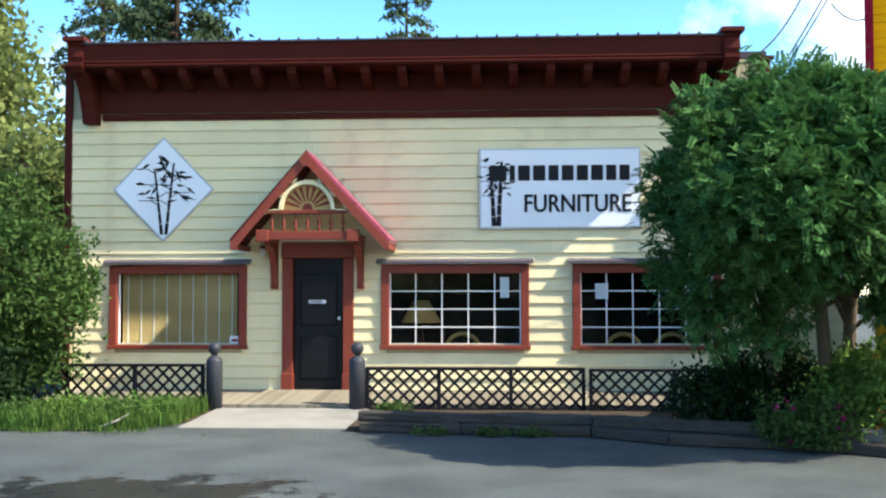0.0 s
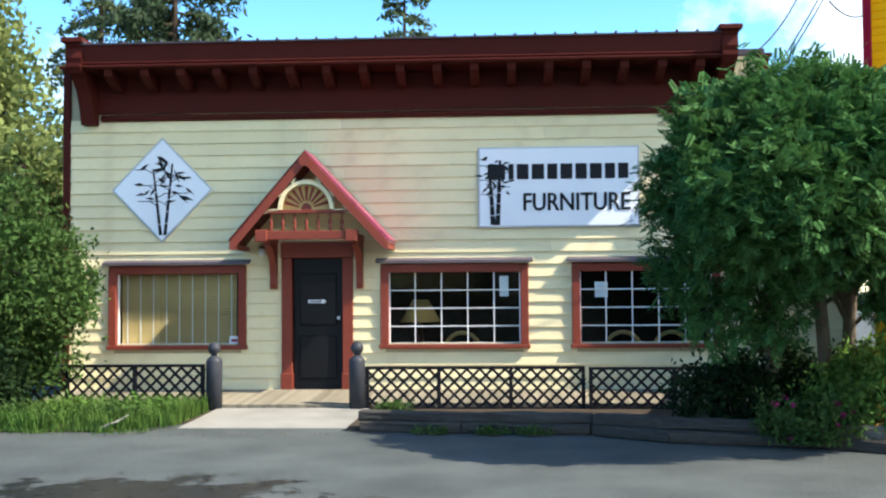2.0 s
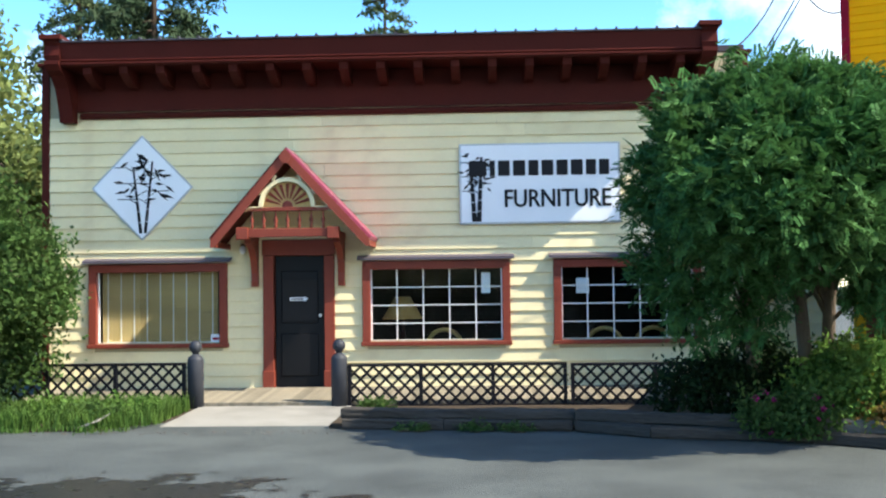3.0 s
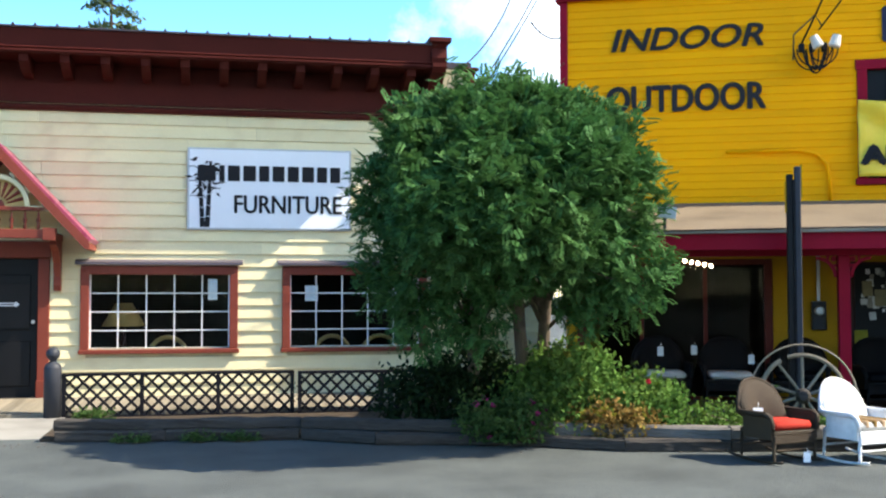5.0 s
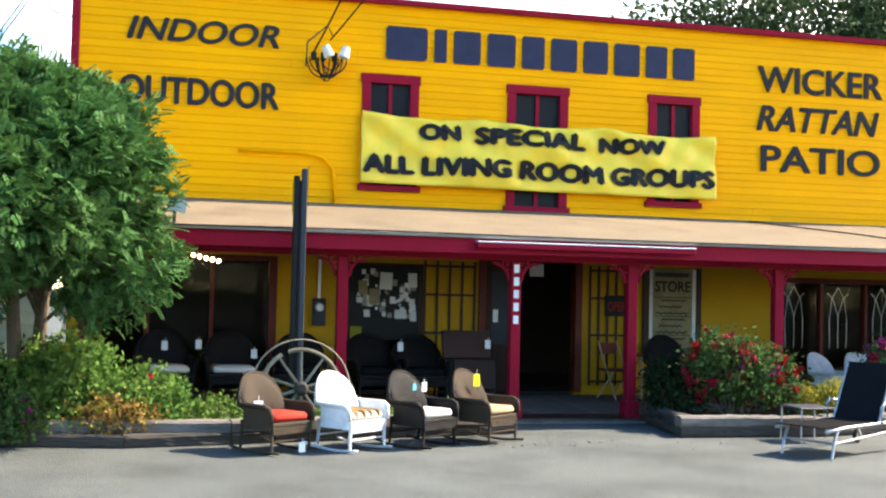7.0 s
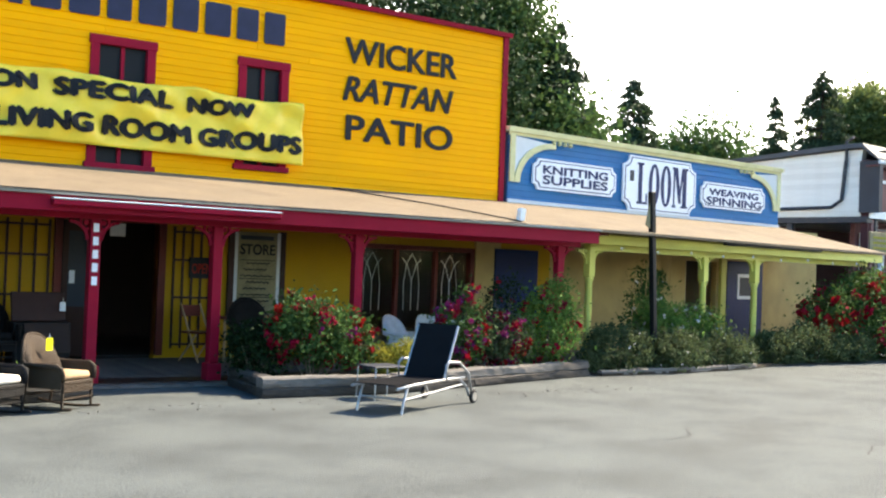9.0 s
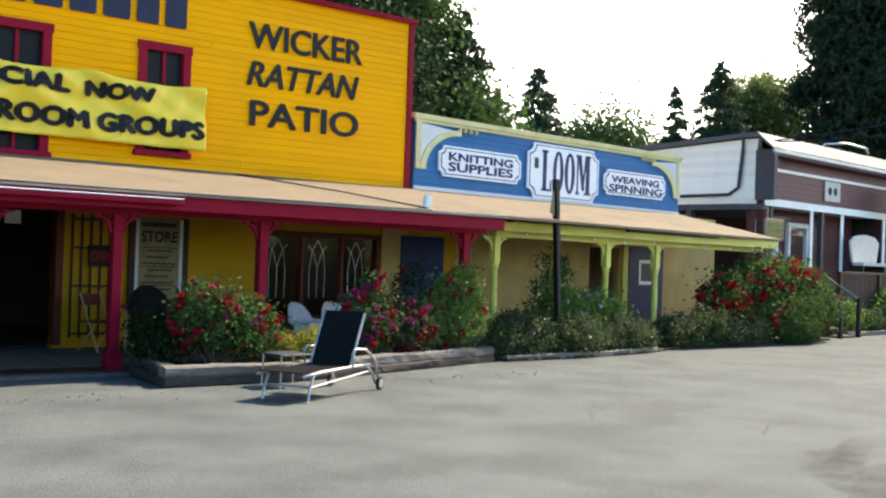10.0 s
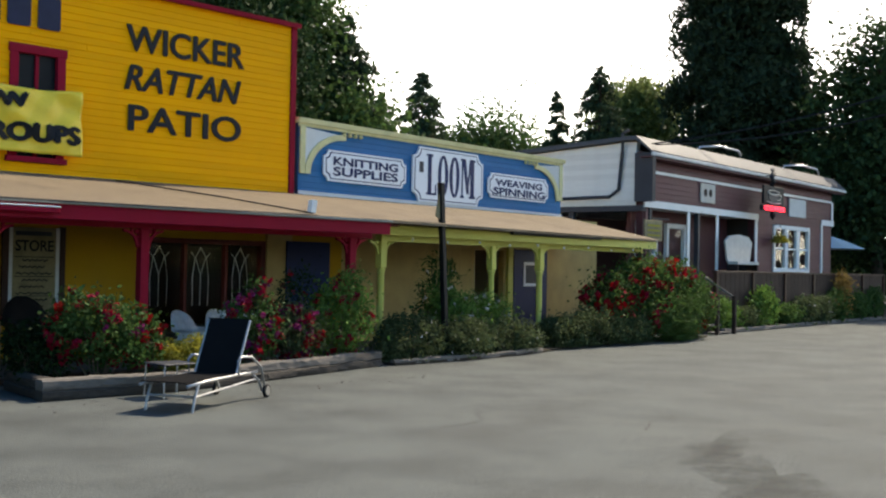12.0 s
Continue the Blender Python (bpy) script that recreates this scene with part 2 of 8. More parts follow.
M = dict(
    asphalt=pmat("asphalt", (0.072, 0.081, 0.079), 0.9, 0.5, 0.9, 0.8, 70, dirt=(0.095, 0.104, 0.098), dirt_scale=0.45, speck=2.6, spec=0.25),
    wet=patchmat("wet_asphalt", (0.022, 0.021, 0.02), 0.3, 2.2, 0.20, 0.27, 2.0),
    beige=pmat("beige_paint", (0.76, 0.66, 0.40), 0.6, 0.07, 1.0, 0.1, 40, piece=0.05, dirt=(0.66, 0.55, 0.33), dirt_scale=2.5),
    beige_wall=pmat("beige_sheathing", (0.42, 0.37, 0.24), 0.8, 0.1),
    brown=pmat("brown_trim_paint", (0.066, 0.013, 0.010), 0.6, 0.15, 1.5, 0.08, 30, spec=0.06),
    russet=pmat("russet_paint", (0.20, 0.042, 0.026), 0.5, 0.15, 2, 0.08, 40),
    darkhood=pmat("grey_hood_paint", (0.10, 0.085, 0.10), 0.5, 0.15, 3),
    pinktin=pmat("pink_tin", (0.30, 0.04, 0.09), 0.3, 0.1, 3, 0.03, spec=0.5),
    black=pmat("black_paint", (0.006, 0.006, 0.007), 0.5, 0.2, 3, 0.05),
    slate=pmat("slate_paint", (0.036, 0.039, 0.048), 0.5, 0.15, 3, 0.1),
    lattice=pmat("lattice_paint", (0.006, 0.005, 0.008), 0.55, 0.2, 4, 0.1, piece=0.2),
    white=pmat("white_paint", (0.80, 0.80, 0.78), 0.5, 0.05, 2, 0.05),
    signwhite=pmat("sign_white", (0.78, 0.80, 0.83), 0.4, 0.04, 1.5, 0.02),
    ink=pmat("sign_ink", (0.010, 0.010, 0.012), 0.6, 0.1, 4, 0.02),
    charcoal=pmat("charcoal_letters", (0.026, 0.025, 0.028), 0.6, 0.25, 4, 0.05, spec=0.1),
    navy=pmat("navy_letters", (0.022, 0.025, 0.055), 0.55, 0.25, 4, 0.05),
    yellow=pmat("yellow_paint", (1.0, 0.40, 0.002), 0.6, 0.08, 0.8, 0.08, 40, piece=0.05, dirt=(0.92, 0.37, 0.003), dirt_scale=1.6, spec=0.1),
    yellow_wall=pmat("yellow_sheathing", (0.45, 0.20, 0.005), 0.8, 0.1),
    # the store's yellow with the porch shade put into its base colour
    shaded_yellow=pmat("shaded_yellow_paint", (0.46, 0.24, 0.004), 0.6, 0.1, 1.5, 0.08, 40),
    magenta=pmat("crimson_trim_paint", (0.27, 0.007, 0.024), 0.5, 0.15, 2, 0.08, 40, spec=0.07),
    tan=pmat("tan_roofing", (0.165, 0.125, 0.082), 0.9, 0.18, 1.2, 0.4, 120, dirt=(0.115, 0.085, 0.055), dirt_scale=1.1),
    blue=pmat("blue_paint", (0.007, 0.135, 0.32), 0.6, 0.12, 1.5, 0.08, 40, piece=0.08),
    blue_wall=pmat("blue_sheathing", (0.012, 0.05, 0.16), 0.8, 0.1),
    darkblue=pmat("dark_blue_paint", (0.009, 0.02, 0.085), 0.5, 0.12),
    lime=pmat("lime_trim_paint", (0.60, 0.56, 0.13), 0.5, 0.12, 2, 0.08),
    palelime=pmat("pale_yellow_trim_paint", (0.66, 0.61, 0.33), 0.6, 0.15, 2, 0.1, 40, dirt=(0.48, 0.45, 0.22), dirt_scale=3),
    maroon=pmat("maroon_siding_paint", (0.115, 0.04, 0.045), 0.55, 0.12, 1.5, 0.08, 40, piece=0.08),
    maroon_wall=pmat("maroon_sheathing", (0.06, 0.02, 0.022), 0.8, 0.1),
    oldwhite=pmat("weathered_white_boards", (0.62, 0.63, 0.62), 0.6, 0.12, 1.5, 0.1, 40, piece=0.06),
    darkwood=pmat("dark_wood", (0.045, 0.018, 0.012), 0.5, 0.25, 3, 0.15, 40, stretch=(1, 1, 0.2)),
    redwood=pmat("dark_red_wood", (0.11, 0.018, 0.012), 0.5, 0.25, 3, 0.1, 40),
    fencewood=pmat("brown_fence_wood", (0.035, 0.02, 0.016), 0.7, 0.25, 3, 0.2, 40, piece=0.15),
    timber=pmat("weathered_timber", (0.15, 0.135, 0.12), 0.9, 0.4, 3, 0.7, 50, stretch=(0.15, 1, 1), dirt=(0.045, 0.035, 0.03), dirt_scale=2.5),
    timber_dark=pmat("dark_timber", (0.055, 0.048, 0.042), 0.9, 0.55, 3, 0.7, 50, stretch=(0.15, 1, 1), dirt=(0.012, 0.010, 0.009), dirt_scale=2),
    deck=pmat("deck_boards", (0.22, 0.19, 0.14), 0.85, 0.25, 3, 0.3, 60, piece=0.2, stretch=(1, 0.15, 1)),
    greydeck=pmat("grey_deck_boards", (0.115, 0.10, 0.09), 0.85, 0.25, 3, 0.3, 60, piece=0.2),
    concrete=pmat("pale_concrete", (0.27, 0.255, 0.225), 0.9, 0.15, 2, 0.3, 80, dirt=(0.19, 0.18, 0.16)),
    soil=pmat("bed_soil", (0.05, 0.037, 0.025), 0.95, 0.4, 4, 0.8, 30),
    # near black: the gloom of unlit interiors is put into this colour
    room=pmat("room_gloom_colour", (0.026, 0.023, 0.02), 0.8, 0.2),
    bamboo=pmat("bamboo_blind", (0.42, 0.30, 0.13), 0.7, 0.25, 4, 0.3, 80, stretch=(0.1, 1, 1)),
    plywood=pmat("woven_straw_panel", (0.48, 0.33, 0.13), 0.8, 0.2, 2, 0.3, 60),
    bark=pmat("bark", (0.13, 0.10, 0.075), 0.95, 0.4, 6, 0.8, 40, stretch=(1, 1, 0.25)),
    darkbark=pmat("dark_bark", (0.05, 0.035, 0.025), 0.95, 0.4, 6, 0.8, 40),
    steel=pmat("galvanised_steel", (0.45, 0.46, 0.48), 0.4, 0.1, 3, 0.05, metal=0.8),
    roofmetal=pmat("dark_roof_metal", (0.06, 0.05, 0.06), 0.45, 0.15, 2, 0.05),
    greyroof=pmat("grey_flashing", (0.060, 0.065, 0.075), 0.6, 0.15, 2, 0.1),
    wicker_brown=wickermat("brown_wicker", (0.050, 0.034, 0.021)),
    wicker_tan=wickermat("tan_wicker", (0.046, 0.029, 0.017)),
    wicker_black=wickermat("black_wicker", (0.008, 0.007, 0.007)),
    wicker_white=wickermat("white_wicker", (0.80, 0.80, 0.80)),
    red_cloth=pmat("red_cushion_cloth", (0.36, 0.026, 0.014), 0.85, 0.12, 6, 0.3, 150),
    cream_cloth=pmat("cream_cushion_cloth", (0.62, 0.58, 0.52), 0.85, 0.12, 6, 0.3, 150),
    tan_cloth=pmat("tan_cushion_cloth", (0.42, 0.27, 0.15), 0.85, 0.12, 6, 0.3, 150),
    sling=pmat("navy_sling_mesh", (0.010, 0.010, 0.011), 0.85, 0.15, 4, 0.25, 160, spec=0.03),
    alu=pmat("brushed_aluminium", (0.40, 0.40, 0.40), 0.5, 0.12, 4, 0.03, metal=0.7),
    cyan=pmat("light_blue_tag", (0.10, 0.5, 0.65), 0.6, 0.05),
    tag_yellow=pmat("yellow_tag", (0.8, 0.75, 0.02), 0.6, 0.05),
    bulb=glowmat("warm_bulb", (1.0, 0.75, 0.5), 6.0),
    neon=glowmat("red_neon", (1.0, 0.02, 0.05), 2.2),
    rubber=pmat("black_rubber", (0.015, 0.015, 0.016), 0.7, 0.2, 5),
    glass=glassmat("window_glass"),
    leaf=leafmat("rowan_leaves", (0.058, 0.145, 0.042), trans=0.25),
    leaf_pale=leafmat("pale_leaves", (0.15, 0.185, 0.06)),
    leaf_left=leafmat("shrub_leaves", (0.060, 0.112, 0.030)),
    # near-black green that carries the shade below trees in the leaf colour
    leaf_dark=leafmat("shade_darkened_leaves", (0.010, 0.024, 0.007), trans=0.1),
    leaf_bright=leafmat("bright_shrub_leaves", (0.10, 0.19, 0.04)),
    parchment=pmat("yellowed_board", (0.24, 0.20, 0.11), 0.7, 0.3, 4, 0.1, 40),
    leaf_mid=leafmat("wood_leaves", (0.055, 0.10, 0.03)),
    needle=leafmat("conifer_needles", (0.042, 0.068, 0.034), trans=0.2),
    needle_dark=leafmat("cedar_needles", (0.022, 0.038, 0.019), trans=0.12),
    leaf_wood=leafmat("dark_wood_leaves", (0.030, 0.056, 0.020), trans=0.2),
    needle_pale=leafmat("pale_conifer_needles", (0.08, 0.11, 0.05), trans=0.25),
    rose_leaf=leafmat("rose_leaves", (0.05, 0.10, 0.028)),
    lavender_leaf=leafmat("grey_green_leaves", (0.07, 0.095, 0.042)),
    gold_leaf=leafmat("golden_leaves", (0.28, 0.26, 0.04)),
    rust_leaf=leafmat("rusty_leaves", (0.27, 0.17, 0.05)),
    grass=leafmat("grass_blades", (0.075, 0.14, 0.03)),
    red_petal=leafmat("red_petals", (0.26, 0.006, 0.014), trans=0.2),
    pink_petal=leafmat("magenta_petals", (0.20, 0.018, 0.09), trans=0.2),
    white_petal=leafmat("white_petals", (0.7, 0.66, 0.66), trans=0.2),
)


# ---- building blocks ----
def facade(azimuth, distance):
    """Frame of a facade: x along it to the right, y away from the street, z up, origin on the ground."""
    a = radians(azimuth)
    return Matrix.Translation((-math.sin(a) * distance, math.cos(a) * distance, 0)) @ Matrix.Rotation(a, 4, "Z")


FB, FY, FL, FM = facade(-3.37, 17.2), facade(-27.28, 17.0), facade(-21.39, 15.58), facade(-20.72, 14.5)


def box(bm, x0, x1, y0, y1, z0, z1, m=None):
    v = [Vector((x, y, z)) for x in (x0, x1) for y in (y0, y1) for z in (z0, z1)]
    v = [bm.verts.new(m @ p if m else p) for p in v]
    for f in ((0, 1, 3, 2), (4, 6, 7, 5), (0, 4, 5, 1), (2, 3, 7, 6), (0, 2, 6, 4), (1, 5, 7, 3)):
        bm.faces.new([v[i] for i in f])
    return bm


def bevel(bm, width=0.01, segments=1):
    bmesh.ops.bevel(bm, geom=bm.edges[:], offset=width, segments=segments, affect="EDGES", profile=0.6)
    return bm


def prism(bm, outline, y0, y1):
    """Extrude an outline of (x, z) points from y0 to y1."""
    a = [bm.verts.new((x, y0, z)) for x, z in outline]
    b = [bm.verts.new((x, y1, z)) for x, z in outline]
    bm.faces.new(a)
    bm.faces.new(b[::-1])
    for i in range(len(a)):
        j = (i + 1) % len(a)
        bm.faces.new((a[j], a[i], b[i], b[j]))
    return bm


def prism_x(bm, outline, x0, x1):
    """Extrude a profile of (y, z) points from x0 to x1."""
    a = [bm.verts.new((x0, y, z)) for y, z in outline]
    b = [bm.verts.new((x1, y, z)) for y, z in outline]
    bm.faces.new(a)
    bm.faces.new(b[::-1])
    for i in range(len(a)):
        j = (i + 1) % len(a)
        bm.faces.new((a[j], a[i], b[i], b[j]))
    return bm


def tube(bm, points, radii, sides=8, closed=False):
    """A tube through points; radii is one radius or one per point."""
    pts = [Vector(p) for p in points]
    if not hasattr(radii, "__len__"):
        radii = [radii] * len(pts)
    rings, n = [], len(pts)
    for i, p in enumerate(pts):
        a = pts[(i - 1) % n] if closed or i else p
        b = pts[(i + 1) % n] if closed or i < n - 1 else p
        d = (b - a).normalized()
        side = d.cross(Vector((0, 0, 1)))
        if side.length < 0.05:
            side = d.cross(Vector((0, 1, 0)))
        side.normalize()
        up = side.cross(d)
        rings.append([bm.verts.new(p + (side * math.cos(2 * math.pi * k / sides) + up * math.sin(2 * math.pi * k / sides)) * radii[i]) for k in range(sides)])
    for i in range(n if closed else n - 1):
        r, s = rings[i], rings[(i + 1) % n]
        for k in range(sides):
            bm.faces.new((r[k], r[(k + 1) % sides], s[(k + 1) % sides], s[k]))
    if not closed:
        bm.faces.new(rings[0][::-1])
        bm.faces.new(rings[-1])
    return bm


def lathe(bm, profile, x=0, y=0, sides=20):
    """Turn a profile of (radius, z) about an upright axis."""
    rings = [[bm.verts.new((x + r * math.cos(2 * math.pi * k / sides), y + r * math.sin(2 * math.pi * k / sides), z)) for k in range(sides)] for r, z in profile]
    for a, b in zip(rings, rings[1:]):
        for k in range(sides):
            bm.faces.new((a[k], a[(k + 1) % sides], b[(k + 1) % sides], b[k]))
    bm.faces.new(rings[0][::-1])
    bm.faces.new(rings[-1])
    return bm


def mesh_of(bm, name, material, smooth=False):
    bmesh.ops.recalc_face_normals(bm, faces=bm.faces[:])
    me = bpy.data.meshes.new(name)
    bm.to_mesh(me)
    bm.free()
    me.materials.append(material)
    if smooth:
        me.shade_smooth()
    return me


def part(name, bm, material, parent, label="", smooth=False, m=None):
    """One mesh object under a thing or a part; bm may also be a ready mesh."""
    me = bm if isinstance(bm, bpy.types.Mesh) else mesh_of(bm, name, material, smooth)
    ob = new(name, me)
    ob.parent = parent
    if m is not None:
        ob.matrix_basis = m
    return tagged(ob, label) if label else ob


def thing(name, m, label, category, group="", kind=""):
    ob = new(name)
    ob.empty_display_size = 0.1
    ob.matrix_basis = m
    return tagged(ob, label, category, group, kind)


def solid(name, bm, material, m, label, category, group="", kind="", smooth=False):
    ob = new(name, mesh_of(bm, name, material, smooth))
    ob.matrix_basis = m
    return tagged(ob, label, category, group, kind)


def B():
    return bmesh.new()


def block(x0, x1, y0, y1, z0, z1, b=0.0):
    bm = box(bmesh.new(), x0, x1, y0, y1, z0, z1)
    return bevel(bm, b) if b else bm


def cells(u0, u1, z0, z1, holes):
    """Rectangles that fill u0..u1, z0..z1 but for the holes (u0, u1, z0, z1)."""
    us = sorted({u0, u1, *[min(max(h[i], u0), u1) for h in holes for i in (0, 1)]})
    zs = sorted({z0, z1, *[min(max(h[i], z0), z1) for h in holes for i in (2, 3)]})
    got = []
    for a, b in zip(us, us[1:]):
        run = None
        for c, d in zip(zs, zs[1:]):
            free = not any(h[0] < (a + b) / 2 < h[1] and h[2] < (c + d) / 2 < h[3] for h in holes)
            if free and run:
                run[3] = d
            elif free:
                run = [a, b, c, d]
                got.append(run)
            else:
                run = None
    return got


def wall(name, m, u0, u1, z0, z1, y0, y1, holes, material, label):
    bm = B()
    for a, b, c, d in cells(u0, u1, z0, z1, holes):
        box(bm, a, b, y0, y1, c, d)
    bmesh.ops.remove_doubles(bm, verts=bm.verts[:], dist=0.0005)
    return solid(name, bm, material, m, label, "wall", kind="structure")


BOARDS = {}


def siding(parent, u0, u1, z0, z1, rise, holes, material, y=0.0, seed=1, longest=4.2, lap=0.036):
    """Lapped boards, each an object; those of one length share a mesh."""
    rng = random.Random(seed)
    row = 0
    z = z0
    while z < z1 - 0.02:
        top = min(z + rise, z1)
        runs = [(u0, u1)]
        for h in holes:
            if h[2] < top - 0.01 and h[3] > z + 0.01:
                runs = [r for a, b in runs for r in ((a, min(b, h[0])), (max(a, h[1]), b)) if r[1] - r[0] > 0.02]
        for a, b in runs:
            cuts = [a]
            while b - cuts[-1] > longest * 1.25:
                cuts.append(cuts[-1] + longest * rng.uniform(0.6, 1.1))
            cuts.append(b)
            for c, d in zip(cuts, cuts[1:]):
                length, tall = round(d - c - 0.003, 3), round(top - z, 3)
                key = (length, tall, material.name, lap)
                if key not in BOARDS:
                    BOARDS[key] = mesh_of(prism_x(B(), [(0, 0), (-lap, 0.0), (-lap - 0.002, 0.006), (-0.008, tall + 0.008), (0, tall + 0.008)], 0, length), "board", material)
                ob = part("board", BOARDS[key], material, parent)
                ob.location = (c, y, z + rng.uniform(-0.002, 0.002))
                ob.rotation_euler = (0, rng.uniform(-0.0006, 0.0006), 0)
        z += rise
        row += 1


def words(name, text, material, parent, u0, u1, z0, z1, y=0.0, depth=0.012, slant=0.0, bold=0.0, heavy=0.0):
    """Raised lettering in the built-in font, fitted to the box u0..u1, z0..z1 on a front that faces -y."""
    cu = bpy.data.curves.new(name, "FONT")
    cu.body, cu.extrude, cu.offset, cu.shear = text, 0.05, bold, slant
    cu.resolution_u = 4
    ob = bpy.data.objects.new(name, cu)
    me = bpy.data.meshes.new_from_object(ob)
    bpy.data.objects.remove(ob)
    co = np.empty(len(me.vertices) * 3)
    me.vertices.foreach_get("co", co)
    co = co.reshape(-1, 3)
    lo, hi = co.min(0), co.max(0)
    p = (co - lo) / (hi - lo)
    got = np.stack([u0 + p[:, 0] * (u1 - u0), y - p[:, 2] * depth, z0 + p[:, 1] * (z1 - z0)], 1)
    lean = p[:, 0] * (hi - lo)[0] - slant * 0.7 * p[:, 1] * (hi - lo)[1]
    root = list(range(len(co)))

    def find(i):
        while root[i] != i:
            root[i] = root[root[i]]
            i = root[i]
        return i

    for e in me.edges:
        a, b = find(e.vertices[0]), find(e.vertices[1])
        root[a] = b
    spans = {}
    for i in range(len(co)):
        k = find(i)
        a, b = spans.get(k, (9e9, -9e9))
        spans[k] = (min(a, lean[i]), max(b, lean[i]))
    groups = []
    for k, (a, b) in sorted(spans.items(), key=lambda q: q[1]):
        if groups and a < groups[-1][0] - 0.35 * min(b - a, groups[-1][0] - groups[-1][2]):
            groups[-1][1].append(k)
            groups[-1][0] = max(groups[-1][0], b)
        else:
            groups.append([b, [k], a])
    made = []
    for _, keys, _ in groups:
        keys = set(keys)
        polys = [tuple(f.vertices) for f in me.polygons if find(f.vertices[0]) in keys]
        used = sorted({i for f in polys for i in f})
        at_ = {v: i for i, v in enumerate(used)}
        piece = bpy.data.meshes.new("letter")
        pts, faces = got[used], [tuple(at_[i] for i in f) for f in polys]
        if heavy:
            n = len(used)
            moves = ((0, 0, 0), (heavy, -0.001, 0), (-heavy, -0.0015, 0), (0, -0.002, heavy * 0.6), (0, -0.0025, -heavy * 0.6))
            faces = [tuple(i + k * n for i in f) for k in range(5) for f in faces]
            pts = np.concatenate([pts + np.array(mv) for mv in moves])
        piece.from_pydata(pts.tolist(), [], faces)
        piece.materials.append(material)
        ob = new("letter", piece)
        ob.parent = parent
        made.append(ob)
    return made


# ---- ground ----
bm = B()
bmesh.ops.create_grid(bm, x_segments=2, y_segments=2, size=1500)
solid("ground", bm, M["asphalt"], Matrix.Identity(4), "worn grey asphalt yard in front of the shops", "ground", kind="structure")


def blob_sheet(name, cx, cy, rx, ry, z, material, label, category, seed, rough=0.25, kind="structure"):
    """A thin irregular sheet lying on the ground."""
    rng = random.Random(seed)
    ph = [rng.uniform(0, 6.3) for _ in range(6)]
    bm = B()
    c = bm.verts.new((0, 0, 0))
    ring = []
    for k in range(90):
        a = 2 * math.pi * k / 90
        s = 1 + rough * sum(math.sin((j + 2) * a + ph[j]) / (j + 1.5) for j in range(6))
        ring.append(bm.verts.new((rx * s * math.cos(a), ry * s * math.sin(a), 0)))
    for k in range(90):
        bm.faces.new((c, ring[k], ring[(k + 1) % 90]))
    return solid(name, bm, material, Matrix.Translation((cx, cy, z)), label, category, kind=kind)


def strip_sheet(name, front, back, z, material, label, category, kind="structure"):
    """A sheet between two world lines of equal length."""
    bm = B()
    a = [bm.verts.new((x, y, z)) for x, y in front]
    b = [bm.verts.new((x, y, z)) for x, y in back]
    for i in range(len(a) - 1):
        bm.faces.new((a[i], a[i + 1], b[i + 1], b[i]))
    r = bmesh.ops.extrude_face_region(bm, geom=bm.faces[:])
    for v in [g for g in r["geom"] if isinstance(g, bmesh.types.BMVert)]:
        v.co.z = -0.02
    return solid(name, bm, material, Matrix.Identity(4), label, category, kind=kind)


def at(m, u, w, z=0.0):
    return m @ Vector((u, w, z))


def xy(m, u, w):
    p = m @ Vector((u, w, 0))
    return p.x, p.y


# ---- cream shop ----
W1, W2, W3 = (-6.24, -4.19, 0.88, 2.07), (-1.90, 0.25, 0.88, 2.07), (1.08, 3.20, 0.88, 2.07)
DOOR = (-3.54, -2.45, 0.14, 2.40)
HOLES = [W1, W2, W3, DOOR]
wall_cream = wall("wall_cream", FB, -6.97, 3.95, 0.0, 5.3, 0.0, 0.18, HOLES, M["beige_wall"], "cream clapboard front wall of a shop")
wall("wall_cream_left", FB, -6.97, -6.79, 0.0, 5.3, 0.18, 11, [], M["beige"], "cream side wall of the shop")
wall("wall_cream_right", FB, 3.77, 3.95, 0.0, 5.3, 0.18, 11, [], M["beige"], "cream side wall of the shop")
wall_annex = wall("wall_annex", FB, 3.97, 5.5, 0.0, 2.9, 0.6, 0.75, [], M["beige_wall"], "pale boarded wall in the gap between the shops")
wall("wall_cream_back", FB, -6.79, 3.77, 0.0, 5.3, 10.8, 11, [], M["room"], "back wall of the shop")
solid("floor_cream", block(-6.79, 3.77, 0.18, 10.8, 0.0, 0.13), M["room"], FB, "shop floor, coloured near black for the unlit interior", "floor", kind="structure")
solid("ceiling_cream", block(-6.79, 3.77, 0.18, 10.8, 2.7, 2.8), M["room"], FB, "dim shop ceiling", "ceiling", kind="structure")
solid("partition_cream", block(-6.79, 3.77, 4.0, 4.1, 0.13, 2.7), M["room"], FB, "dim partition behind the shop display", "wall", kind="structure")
solid("roof_cream", prism_x(B(), [(0.0, 5.32), (0.0, 5.42), (11.1, 5.02), (11.1, 4.92)], -7.05, 4.02), M["roofmetal"], FB, "dark metal shop roof", "roof", kind="structure")
siding(wall_cream, -6.97, 3.95, 0.14, 4.45, 0.196, HOLES, M["beige"], y=0.0, seed=4)
siding(wall_annex, 3.97, 5.5, 0.05, 2.85, 0.2, [], M["beige"], y=0.6, seed=5)
